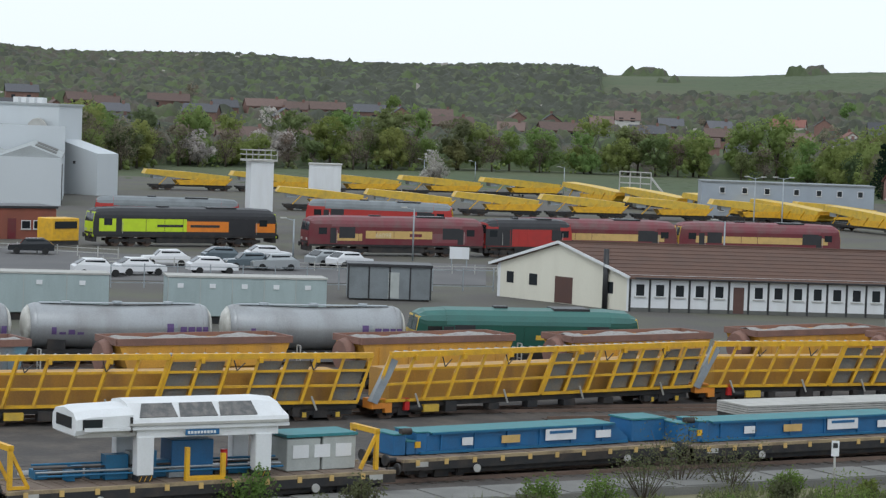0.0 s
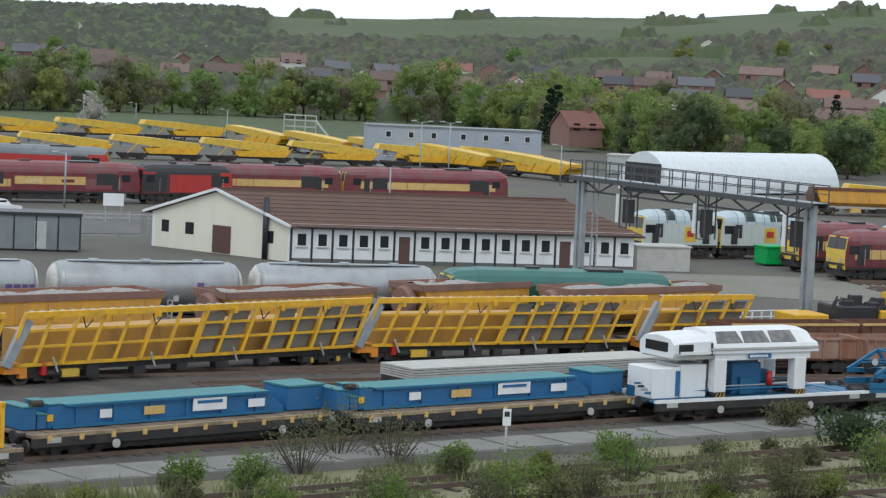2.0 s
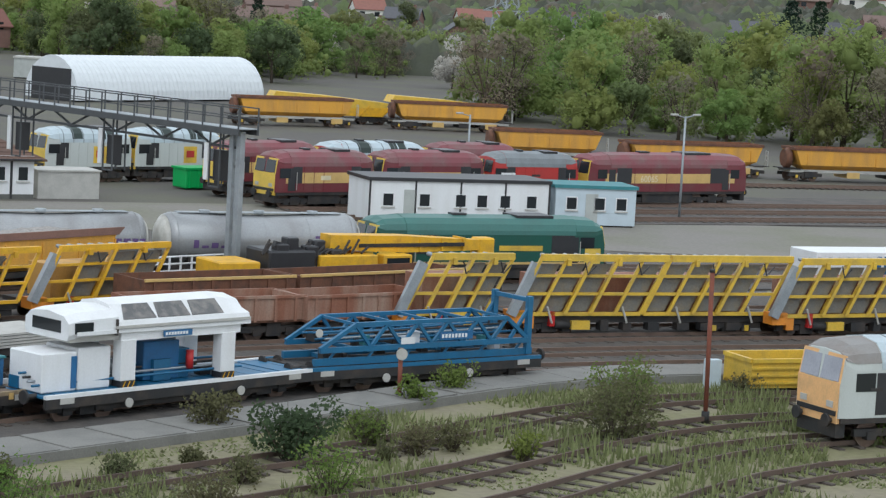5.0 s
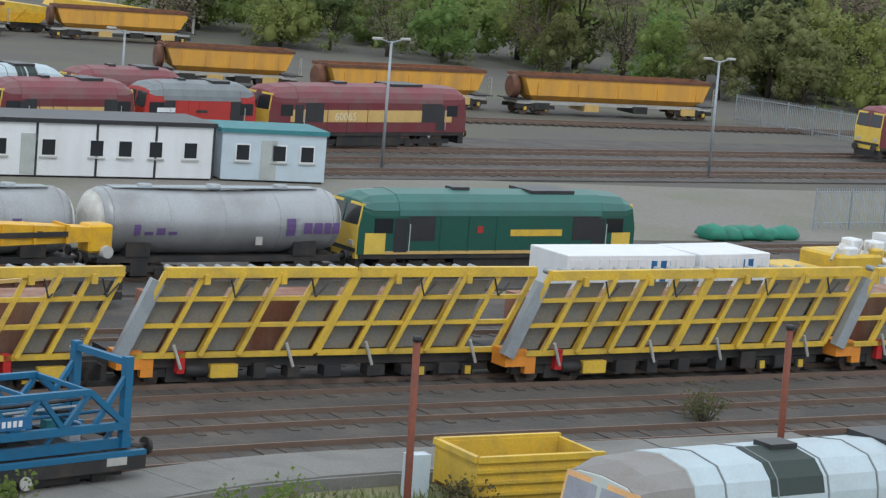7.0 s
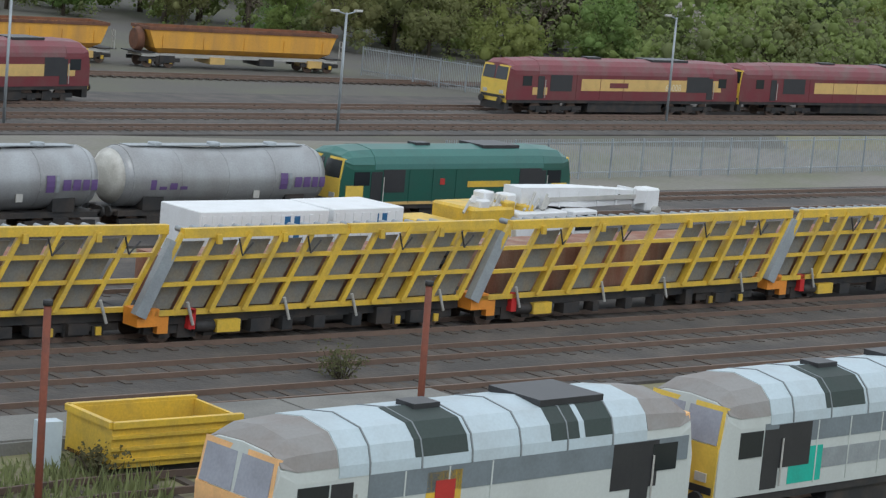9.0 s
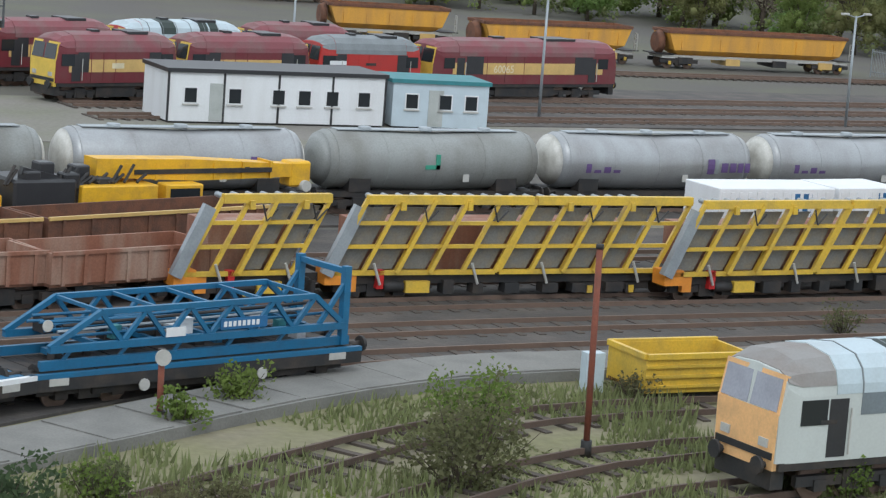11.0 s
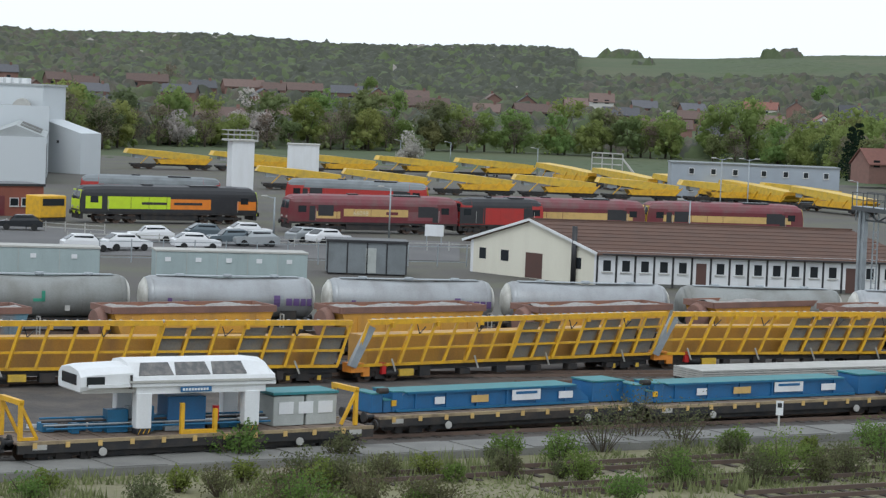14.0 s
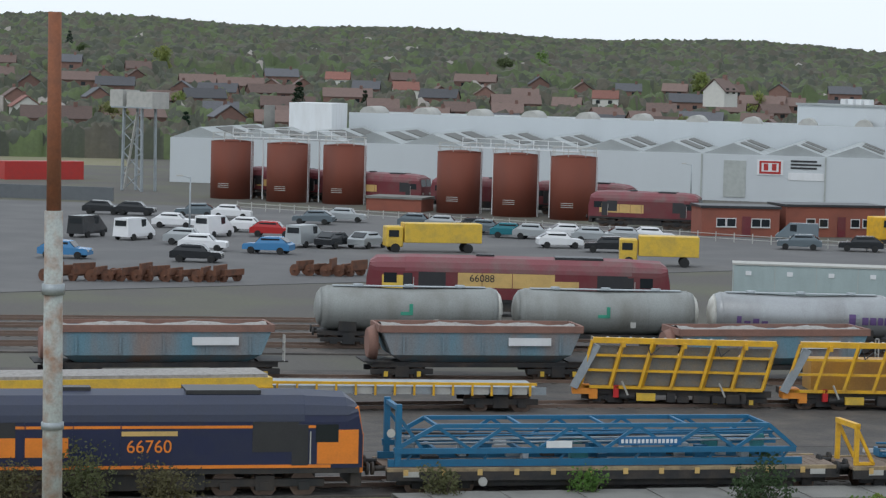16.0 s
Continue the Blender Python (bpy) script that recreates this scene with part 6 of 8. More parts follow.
# ---- oil tanks ----
TK = [(-148.67, 242.66), (-140.39, 240.54), (-133.28, 240.92), (-116.00, 232.46), (-108.70, 230.63), (-101.45, 228.98)]
for k, p in enumerate(TK):
    t = thing("oil_tank", pose(p[0], p[1] + 2, 0), "oxide-red vertical oil storage tank with a roof rail", "tank", "oil tanks")
    part("shell", tubes(((0, 0, 0), (0, 0, 7.0), 2.6, 28)), TKRED, t)
    part("roof_cone", tubes(((0, 0, 7.0), (0, 0, 7.2), 2.62, 28, 0.6)), TKRED, t)
    for z in (7.5, 8.0):
        bm = bmesh.new()
        for a in range(16):
            p1 = (2.5 * math.cos(a * math.tau / 16), 2.5 * math.sin(a * math.tau / 16), z)
            p2 = (2.5 * math.cos((a + 1) * math.tau / 16), 2.5 * math.sin((a + 1) * math.tau / 16), z)
            beam(bm, p1, p2, 0.06)
        part("guard_rail", bm, CONCP, t)
    for a in range(8):
        x, y = 2.5 * math.cos(a * math.tau / 8), 2.5 * math.sin(a * math.tau / 8)
        part("rail_post", beams(((x, y, 7.0), (x, y, 8.0), 0.06)), CONCP, t)
    for k2 in range(3):
        part("marking", B((-0.7, 0.7, -2.64, -2.58, 1.4 + 0.22 * k2, 1.46 + 0.22 * k2)), CONCP, t)
    part("ladder", beams(((2.65, -0.3, 0), (2.65, -0.3, 7.8), 0.06), ((2.65, 0.1, 0), (2.65, 0.1, 7.8), 0.06)), WHITE, t)
for a, b in ((TK[0], TK[2]), (TK[3], TK[5])):
    m, L = place(a, b)
    t = thing("tank_walkway", m @ pose(0, 2, 7.6), "white steel walkway bridging the oil tanks", "walkway")
    part("deck", B((-L / 2, L / 2, -0.3, 0.3, -0.1, 0)), WHITE, t)
    part("hand_rail", beams(((-L / 2, -0.3, 1.0), (L / 2, -0.3, 1.0), 0.07), ((-L / 2, -0.3, 0.5), (L / 2, -0.3, 0.5), 0.05)), WHITE, t)
    for k in range(9):
        part("rail_post", beams(((-L / 2 + L * k / 8, -0.3, 0), (-L / 2 + L * k / 8, -0.3, 1), 0.06)), WHITE, t)
    for k in range(5):
        part("support", beams(((-L / 2 + L * k / 4, 0.35, -7.6), (-L / 2 + L * k / 4, 0.35, -0.1), 0.12)), WHITE, t)

# ---- brick offices ----
for a, b, hh in (((-82.28, 210.91), (-74.96, 214.35), 2.9), ((-74.66, 216.22), (-65.44, 221.98), 3.1), ((-126.25, 231.64), (-119.69, 231.91), 1.4)):
    m, L = place(a, b)
    t = thing("brick_office", m, "low red-brick flat-roofed office with white windows" if hh > 2 else "low red-brick walled enclosure", "building", "brick offices")
    part("wall", B((-L / 2, L / 2, 0, 5, 0, hh)), BRICK, t)
    part("roof", B((-L / 2 - 0.15, L / 2 + 0.15, -0.15, 5.15, hh, hh + 0.25)), BLACKP if hh > 2 else CONC, t)
    if hh > 2:
        for q in (0.25, 0.38, 0.7, 0.82):
            wall_window(t, -L / 2 + q * L, -0.01, 1.0, 1.9, 1.0)
        part("door", B((L * 0.02, L * 0.02 + 0.9, -0.04, 0.02, 0.05, 2.1)), MAROON, t)

# ---- white lift tower among the locomotives ----
p = (-46.27, 235.46)
t = thing("sand_tower", pose(p[0], p[1] + 4, 0, 0, 0, 18), "white rendered tower with steel railing on its top", "tower")
part("shaft", B((-1.25, 1.25, -1.2, 1.2, 0, 8.2)), WHITE, t)
part("top_slab", B((-1.9, 1.6, -1.4, 1.4, 8.2, 8.4)), CONCP, t)
for k in range(6):
    x = -1.85 + 0.68 * k
    part("rail_post", beams(((x, -1.35, 8.4), (x, -1.35, 9.4), 0.08)), CONCP, t)
for z in (8.9, 9.4):
    part("guard_rail", beams(((-1.9, -1.35, z), (1.6, -1.35, z), 0.08), ((-1.9, 1.35, z), (1.6, 1.35, z), 0.08), ((-1.9, -1.35, z), (-1.9, 1.35, z), 0.08)), CONCP, t)

# ---- flood light tower ----
p = (-164.89, 252.46)
t = thing("lighting_tower", pose(p[0], p[1], 0, 0, 0, -20), "steel lattice lighting tower with two white boxes on top", "tower")
for x in (-1.6, 1.6):
    for y in (-1.2, 1.2):
        part("leg", beams(((x * 1.1, y, 0), (x, y, 10.5), 0.28)), STEEL, t)
for k in range(4):
    part("brace", beams(((-1.7, -1.2, 2.5 * k), (1.7, -1.2, 2.5 * (k + 1)), 0.1), ((1.7, -1.2, 2.5 * k), (-1.7, -1.2, 2.5 * (k + 1)), 0.1)), STEEL, t)
part("stair", beams(((-1.2, -1.4, 0.2), (1.0, -1.4, 10), 0.35, 0.12)), CONCP, t)
part("platform", B((-3.6, 3.6, -1.6, 1.6, 10.5, 10.7)), STEEL, t)
part("lamp_box", B((-3.9, -1.6, -1.5, 1.5, 10.7, 12.8)), CONCP, t)
part("lamp_box", B((-0.9, 3.7, -1.5, 1.5, 10.5, 12.6)), CONCP, t)
m, L = place((-191.83, 266.99), (-184.46, 276.08))
solo("red_container", B((-L / 2, L / 2, 0, 2.5, 0, 2.5)), REDP, "red shipping container by the yard fence", "container", m)
solo("yard_wall", B((-9, 9, -0.15, 0.15, 0, 1.6)), mat("grey_fence_panel", (0.13, 0.14, 0.15), 0.8, vary=0.2), "low dark grey wall beside the car park", "wall", pose(*(-164.84, 225.50), 0, 0, 0, 8))

# ---- signal gantry ----
g0, g1 = (5.8, 136.7), (15.0, 114.5)
m, L = place(g0, g1)
t = thing("signal_gantry", m, "grey steel signal gantry bridge with railings and signal heads", "gantry")
h = L / 2
GZ = 7.9
for x in (-h, h):
    lg = part("leg", beams(((x - 0.28, 0, 0), (x - 0.28, 0, GZ), 0.3), ((x + 0.28, 0, 0), (x + 0.28, 0, GZ), 0.3)), STEEL, t)
    for k in range(8):
        part("lacing", beams(((x - 0.28, 0, GZ * k / 8), (x + 0.28, 0, GZ * (k + 1) / 8), 0.07)), STEEL, lg)
DKST = mat("dark_gantry_steel", (0.09, 0.095, 0.1), 0.6, 0.3, vary=0.4)
for y in (-0.6, 0.6):
    part("girder", beams(((-h - 0.6, y, GZ), (h + 0.8, y, GZ), 0.14, 0.3)), DKST, t)
    part("hand_rail", beams(((-h - 0.6, y, GZ + 1.15), (h + 0.8, y, GZ + 1.15), 0.06), ((-h - 0.6, y, GZ + 0.65), (h + 0.8, y, GZ + 0.65), 0.05)), DKST, t)
    for k in range(19):
        x = -h - 0.6 + (L + 1.4) * k / 18
        part("rail_post", beams(((x, y, GZ), (x, y, GZ + 1.15), 0.06)), DKST, t)
part("walkway", B((-h - 0.6, h + 0.8, -0.55, 0.55, GZ + 0.12, GZ + 0.17)), STEEL, t)
part("lower_chord", beams(((-h, 0, GZ - 0.8), (h, 0, GZ - 0.8), 0.12)), DKST, t)
for k in range(12):
    part("web", beams(((-h + L * k / 12, 0, GZ - (0.8 if k % 2 else 0)), (-h + L * (k + 1) / 12, 0, GZ - (0 if k % 2 else 0.8)), 0.09)), DKST, t)
for q in (0.23, 0.58, 0.95):
    x = -h + L * q
    sp = part("signal_cage", beams(*[((x + dx, dy, GZ), (x + dx, dy, GZ - 2.8), 0.07) for dx in (-0.4, 0.4) for dy in (-0.4, 0.4)], ((x - 0.4, -0.4, GZ - 2.8), (x + 0.4, -0.4, GZ - 2.8), 0.07)), DKST, t)
    part("signal_plate", B((x - 0.75, x - 0.45, -0.5, -0.4, GZ - 2.5, GZ - 0.7)), WHITE, sp, "white signal back plate")
    part("signal_head", B((x - 0.3, x + 0.3, -0.25, 0.25, GZ - 2.5, GZ - 1.0)), BLACKP, sp)
# ladder cage at one leg
t = thing("access_ladder", m @ pose(-h + 1.4, 0.2, 0), "galvanised caged access ladder by the gantry leg", "ladder")
part("stile", beams(((-0.3, 0, 0), (-0.3, 0, GZ), 0.08)), STEEL, t)
part("stile", beams(((0.3, 0, 0), (0.3, 0, GZ), 0.08)), STEEL, t)
for k in range(16):
    part("rung", beams(((-0.3, 0, 0.4 * k + 0.3), (0.3, 0, 0.4 * k + 0.3), 0.04)), STEEL, t)

# ---- arched white shed ----
a0, a1 = (41.15, 272.43), (67.51, 289.05)
m, L = place(a0, a1)
t = thing("arched_shed", m, "white ribbed barrel-roofed shed", "building")
bm = bmesh.new()
n = 14
k2 = int(L / 0.7)
rings = []
for i in range(k2 + 1):
    for q, rr in ((0, 4.3), (0.5, 4.22)):
        x = -L / 2 + L * (i + q) / (k2 + 1)
        rings.append([(x, 4.3 - rr * math.cos(math.pi * j / n), max(0, rr * 1.12 * math.sin(math.pi * j / n) + 0.2)) for j in range(n + 1)])
loft(bm, rings, False)
part("barrel_roof", bm, SHEETM, t)
# the end is closed; this black sheet paints the shaded interior
part("end_opening", B((-L / 2 - 0.06, -L / 2 + 0.02, 1.2, 7.4, 0, 3.6)), BLACKP, t, "black panel painted as the shade inside the shed end")

# green skip, pylon, lamps, posts
m, L = place((26.52, 170.08), (29.26, 170.92))
t = thing("green_skip", m, "bright green plastic skip with ribbed sides", "skip")
part("tub", B((-L / 2, L / 2, -0.9, 0.9, 0.1, 1.5)), GREENB, t, cut=0.08)
for k in range(4):
    part("rib", B((-L / 2 + L * (k + 0.5) / 4 - 0.05, -L / 2 + L * (k + 0.5) / 4 + 0.05, -0.97, -0.88, 0.15, 1.4)), GREENB, t)
part("rim", B((-L / 2 - 0.08, L / 2 + 0.08, -0.98, 0.98, 1.45, 1.58)), GREENB, t)

pp = (103.29, 303.14, -1.56)
t = thing("pylon", pose(pp[0], pp[1], 0, 0, 0, 20), "grey steel lattice electricity pylon", "pylon")
HP = 26
for sx in (-1, 1):
    for sy in (-1, 1):
        part("leg", beams(((sx * 2.2, sy * 2.2, 0), (sx * 0.6, sy * 0.6, HP * 0.7), 0.18), ((sx * 0.6, sy * 0.6, HP * 0.7), (sx * 0.15, sy * 0.15, HP), 0.14)), STEEL, t)
for k in range(9):
    z0, z1 = HP * 0.7 * k / 9, HP * 0.7 * (k + 1) / 9
    w0, w1 = 2.2 - 1.6 * k / 9, 2.2 - 1.6 * (k + 1) / 9
    for s in (-1, 1):
        part("lattice", beams(((-w0, s * w0, z0), (w1, s * w1, z1), 0.09), ((w0, s * w0, z0), (-w1, s * w1, z1), 0.09)), STEEL, t)
        part("lattice", beams(((s * w0, -w0, z0), (s * w1, w1, z1), 0.09)), STEEL, t)
for z in (12, 16, 20):
    part("cross_arm", beams(((-4, 0, z), (4, 0, z), 0.16), ((-4, 0, z), (0, 0, z + 1.2), 0.08), ((4, 0, z), (0, 0, z + 1.2), 0.08)), STEEL, t)


def lamp(p, hgt=8.5, arms=2, r=0.07, label="slim galvanised street lamp with twin heads"):
    t = thing("street_lamp", pose(p[0], p[1], 0, 0, 0, 15), label, "lamp", "yard lamps")
    part("pole", tubes(((0, 0, 0), (0, 0, hgt), r * 1.3, 8, r)), STEEL, t)
    for s in (-1, 1)[:arms]:
        part("arm", tubes(((0, 0, hgt - 0.1), (s * 0.9, 0, hgt + 0.1), 0.04, 6)), STEEL, t)
        part("lamp_head", B((s * 1.0 - 0.3, s * 1.0 + 0.3, -0.12, 0.12, hgt + 0.04, hgt + 0.18)), CONCP, t, cut=0.03)


for p, hg, ar in (((58.27, 154.95), 7.2, 2), ((79.62, 155.20), 7.0, 2), ((112.01, 163.93), 7.2, 1), ((-39.66, 195.58), 4.2, 1), ((-28.96, 208.32), 5, 1), ((-21.41, 428.23), 4.5, 1), ((-6.90, 388.24), 5.0, 1),
                  ((8.85, 252.50), 8.0, 2), ((12.28, 254.42), 8.0, 2), ((29.99, 283.24), 5.0, 1), ((-30.97, 449.78), 4, 1), ((-122.61, 174.40), 5.6, 1), ((-99.25, 279.42), 5.0, 1), ((-0.59, 194.62), 5.5, 1), ((15.14, 317.37), 2, 1), ((51.18, 177.93), 5.5, 1)):
    lamp(p, hg, ar)
# rust-brown posts and signs near the path
for p, hg in (((23.47, 79.54), 5.6), ((13.03, 83.89), 2.0), ((35.60, 82.68), 5.2)):
    t = thing("rusty_post", pose(p[0], p[1], 0, 0, -1), "rust-brown steel post in a dark base", "post", "rusty posts")
    part("pole", tubes(((0, 0, 0), (0, 0, hg), 0.09, 8)), mat("post_rust", (0.2, 0.06, 0.035), 0.8, vary=0.4, scale=3), t)
    part("base", tubes(((0, 0, 0), (0, 0, 0.45), 0.15, 10)), DARK, t)
    part("cap", tubes(((0, 0, hg), (0, 0, hg + 0.12), 0.11, 8)), DARK, t)
    if hg < 3:
        part("disc", tubes(((0, -0.1, hg - 0.1), (0, -0.16, hg - 0.1), 0.22, 14)), CONCP, t)
p = (-9.08, 69.38)
t = thing("trackside_sign", pose(p[0], p[1], 0), "white trackside sign on a thin post", "sign")
part("post", tubes(((0, 0, 0), (0, 0, 2.0), 0.05, 8)), CONCP, t)
part("board", B((-0.16, 0.16, -0.07, -0.04, 1.4, 2.05)), WHITE, t)
part("marking", B((-0.1, 0.1, -0.085, -0.07, 1.75, 1.95)), BLACKP, t)
p = (-57.24, 20.23, 5.60)
t = thing("tall_post", pose(p[0], p[1], 0, 0, -0.6), "tall rusted and pale painted steel mast close to the camera", "post")
part("pole", tubes(((0, 0, 0), (0, 0, 11.6), 0.29, 14, 0.25)), mat("flaking_mast_paint", (0.36, 0.38, 0.36), 0.7, vary=0.6, scale=2, dirt=(0.25, 0.13, 0.07)), t)
part("upper_pole", tubes(((0, 0, 11.6), (0, 0, 17), 0.2, 14, 0.18)), mat("mast_rust", (0.24, 0.09, 0.045), 0.85, vary=0.4, scale=3), t)
part("collar", tubes(((0, 0, 9.3), (0, 0, 9.6), 0.31, 14)), STEEL, t)
part("collar", tubes(((0, 0, 5.6), (0, 0, 5.8), 0.31, 14)), STEEL, t)
p = (27.33, 86.88)
solo("relay_box", B((-0.3, 0.3, -0.2, 0.2, 0, 1.2)), PB, "small pale blue trackside relay box", "box", pose(p[0], p[1], 0))
m, L = place((1.63, 377.21), (7.29, 373.31))
t = thing("access_steps", m, "grey steel access steps and platform over the wagons", "steps")
for z in (3.2, 4.2, 5.0):
    part("platform_bar", beams(((-L / 2, 0, z), (L / 2 - 1, 0, z), 0.2)), CONCP, t)
part("stair", beams(((L / 2 - 1, 0, 4.2), (L / 2 + 3, 0, 0.2), 0.25)), CONCP, t)
for k in range(4):
    part("post", beams(((-L / 2 + (L - 1) * k / 3, 0, 0), (-L / 2 + (L - 1) * k / 3, 0, 5.0), 0.14)), CONCP, t)
# notice board by the yard road
p = (-24.51, 199.30)
t = thing("notice_sign", pose(p[0], p[1], 0), "white notice board on two posts", "sign")
part("board", B((-0.9, 0.9, -0.05, 0.05, 0.9, 2.0)), WHITE, t)
part("post", B((-0.75, -0.65, -0.04, 0.04, 0, 0.9)), STEEL, t)
part("post", B((0.65, 0.75, -0.04, 0.04, 0, 0.9)), STEEL, t)


# ---- fences ----
def fence(p0, p1, hgt, material, label, gap=2.4, bars=True):
    m, L = place(p0, p1)
    t = thing("fence", m, label, "fence")
    n = int(L / gap)
    for k in range(n + 1):
        part("post", beams(((-L / 2 + L * k / n, 0, 0), (-L / 2 + L * k / n, 0, hgt), 0.08)), material, t)
    part("rail_bar", beams(((-L / 2, 0, hgt - 0.2), (L / 2, 0, hgt - 0.2), 0.06)), material, t)
    part("rail_bar", beams(((-L / 2, 0, 0.4), (L / 2, 0, 0.4), 0.06)), material, t)
    if bars:
        bm = bmesh.new()
        for k in range(int(L / 0.17)):
            box(bm, -L / 2 + 0.17 * k, -L / 2 + 0.17 * k + 0.035, -0.01, 0.01, 0.1, hgt)
        o = part("pales", bm, material, t)
        o["kind"] = "stuff"


fence((73.18, 135.14), (109.87, 140.53), 2.2, STEEL, "grey steel palisade fence")
fence((104.10, 190.10), (107.15, 177.54), 2.2, STEEL, "grey steel palisade fence by the wood")
fence((-137.53, 220.51), (-55.65, 196.15), 1.0, CONCP, "low pale steel barrier along the car park", 2.0, bars=False)
fence((-57.63, 185.44), (-21.07, 192.03), 0.9, CONCP, "low pale crash barrier by the yard road", 2.0, bars=False)
fence((-51.72, 162.11), (-21.72, 172.85), 1.9, STEEL, "wire fence along the running line", 2.6, bars=False)


# ---- cars ----
def car(p, a, material, label, van=False):
    t = thing("parked_car", pose(p[0], p[1], 0.05, 0, 0, a), label, "van" if van else "car", "parked cars")
    bm = bmesh.new()
    L, w = 2.1, 0.88
    zt, zb = (2.0, 1.05) if van else (1.48, 0.9)
    prof = [(-L, 0.35), (L, 0.35), (L, 0.72), (L - 0.15, zb - 0.05), (1.0, zb)] + ([(0.75, zt), (-L + 0.05, zt)] if van else [(0.45, zt - 0.04), (-1.1, zt), (-1.85, zb + 0.08), (-L, zb - 0.05)])
    va = [bm.verts.new((x, -w * (1 if z < 1 else 0.84), z)) for x, z in prof]
    vb = [bm.verts.new((x, w * (1 if z < 1 else 0.84), z)) for x, z in prof]
    n = len(prof)
    for k in range(n):
        bm.faces.new((va[k], va[(k + 1) % n], vb[(k + 1) % n], vb[k]))
    bm.faces.new(va[::-1])
    bm.faces.new(vb)
    bmesh.ops.triangulate(bm, faces=[f for f in bm.faces if len(f.verts) > 4])
    part("body", bm, material, t)
    for y in (-1, 1):
        part("side_window", B((-1.2 if not van else 0.05, 0.45 if not van else 0.7, y * w * 0.87 - 0.05, y * w * 0.87 + 0.05, zb + 0.06, zt - 0.14)), GLASS, t)
        for x in (-1.3, 1.3):
            wh = part("wheel", tubes(((x, y * 0.86 - 0.1, 0.31), (x, y * 0.86 + 0.1, 0.31), 0.31, 12)), TYRE, t)
        part("headlight", B((L - 0.12, L + 0.02, y * 0.6 - 0.18, y * 0.6 + 0.18, 0.62, 0.78)), CONCP, t)
    part("windscreen", beams(((0.98, 0, zb + 0.06), (0.55, 0, zt - 0.08), 1.36, 0.04)), GLASS, t)
    part("rear_window", beams(((-1.86, 0, zb + 0.14), (-1.2, 0, zt - 0.06), 1.3, 0.04)) if not van else B((-L - 0.01, -L + 0.04, -0.6, 0.6, 1.3, 1.8)), GLASS, t)
    return t


CW, CS, CK, CBL, CT, CR, CG = mat("car_white", (0.75, 0.75, 0.76), 0.25, vary=0.05), mat("car_silver", (0.4, 0.42, 0.43), 0.3, 0.4, vary=0.05), mat("car_black", (0.02, 0.022, 0.025), 0.2, vary=0.05), mat("car_blue", (0.06, 0.2, 0.4), 0.25, vary=0.05), mat("car_teal", (0.02, 0.16, 0.2), 0.25, vary=0.05), mat("car_red", (0.4, 0.02, 0.02), 0.25, vary=0.05), mat("car_slate", (0.13, 0.16, 0.18), 0.25, 0.2, vary=0.05)
LB = {CW: "white hatchback", CS: "silver saloon car", CK: "black car", CBL: "blue hatchback", CT: "dark teal car", CR: "red hatchback", CG: "slate-grey car"}
for p, a, c in (((-62.68, 144.89), 15, CS), ((-54.28, 173.05), 20, CW), ((-51.19, 176.11), 30, CW), ((-50.44, 188.06), 195, CW), ((-45.73, 194.79), 20, CG), ((-42.17, 199.36), 20, CW), ((-43.16, 187.98), 200, CG), ((-40.81, 187.65), 200, CS), ((-45.58, 180.52), 20, CW),
                ((-36.40, 195.71), 40, CS), ((-34.42, 194.30), 40, CW), ((-69.47, 196.25), 190, CG), ((-63.89, 197.67), 190, CK),
                ((-119.57, 143.26), 10, CBL), ((-129.38, 185.78), 15, CW), ((-131.08, 203.97), 15, CW), ((-135.31, 203.99), 200, CG), ((-141.39, 202.29), 15, CK), ((-144.91, 201.67), 15, CK), ((-120.86, 184.37), 15, CW), ((-116.45, 179.70), 15, CR), ((-108.17, 158.74), 185, CBL),
                ((-114.01, 158.25), 15, CW), ((-109.19, 146.08), 15, CK), ((-118.30, 164.48), 15, CS), ((-120.61, 200.86), 190, CG), ((-119.41, 207.00), 15, CS), ((-103.71, 171.05), 80, CS), ((-106.10, 169.09), 80, CK), ((-110.03, 203.12), 15, CG), ((-106.56, 201.49), 15, CS), ((-103.35, 199.73), 195, CK),
                ((-100.84, 197.45), 15, CG), ((-97.28, 194.05), 15, CT), ((-94.96, 193.93), 15, CS), ((-89.24, 182.91), 25, CW), ((-92.07, 196.39), 25, CW), ((-88.76, 193.01), 20, CS), ((-86.01, 195.32), 20, CS), ((-83.92, 197.07), 20, CW), ((-83.89, 179.98), 195, CK)):
    car(p, a, c, LB[c] + " parked in the car park")
for p, a, c, l in (((-124.95, 167.42), 80, CW, "white panel van"), ((-120.83, 175.94), 80, CW, "white van"), ((-129.99, 168.06), 85, CK, "dark green pickup van"), ((-108.76, 168.71), 80, CS, "silver van"), ((-71.45, 205.46), 190, CG, "slate-grey van"), ((-14.88, 385.50), 100, CW, "white van beyond the wagons")):
    car(p, a, c, l + " parked in the yard", van=True)
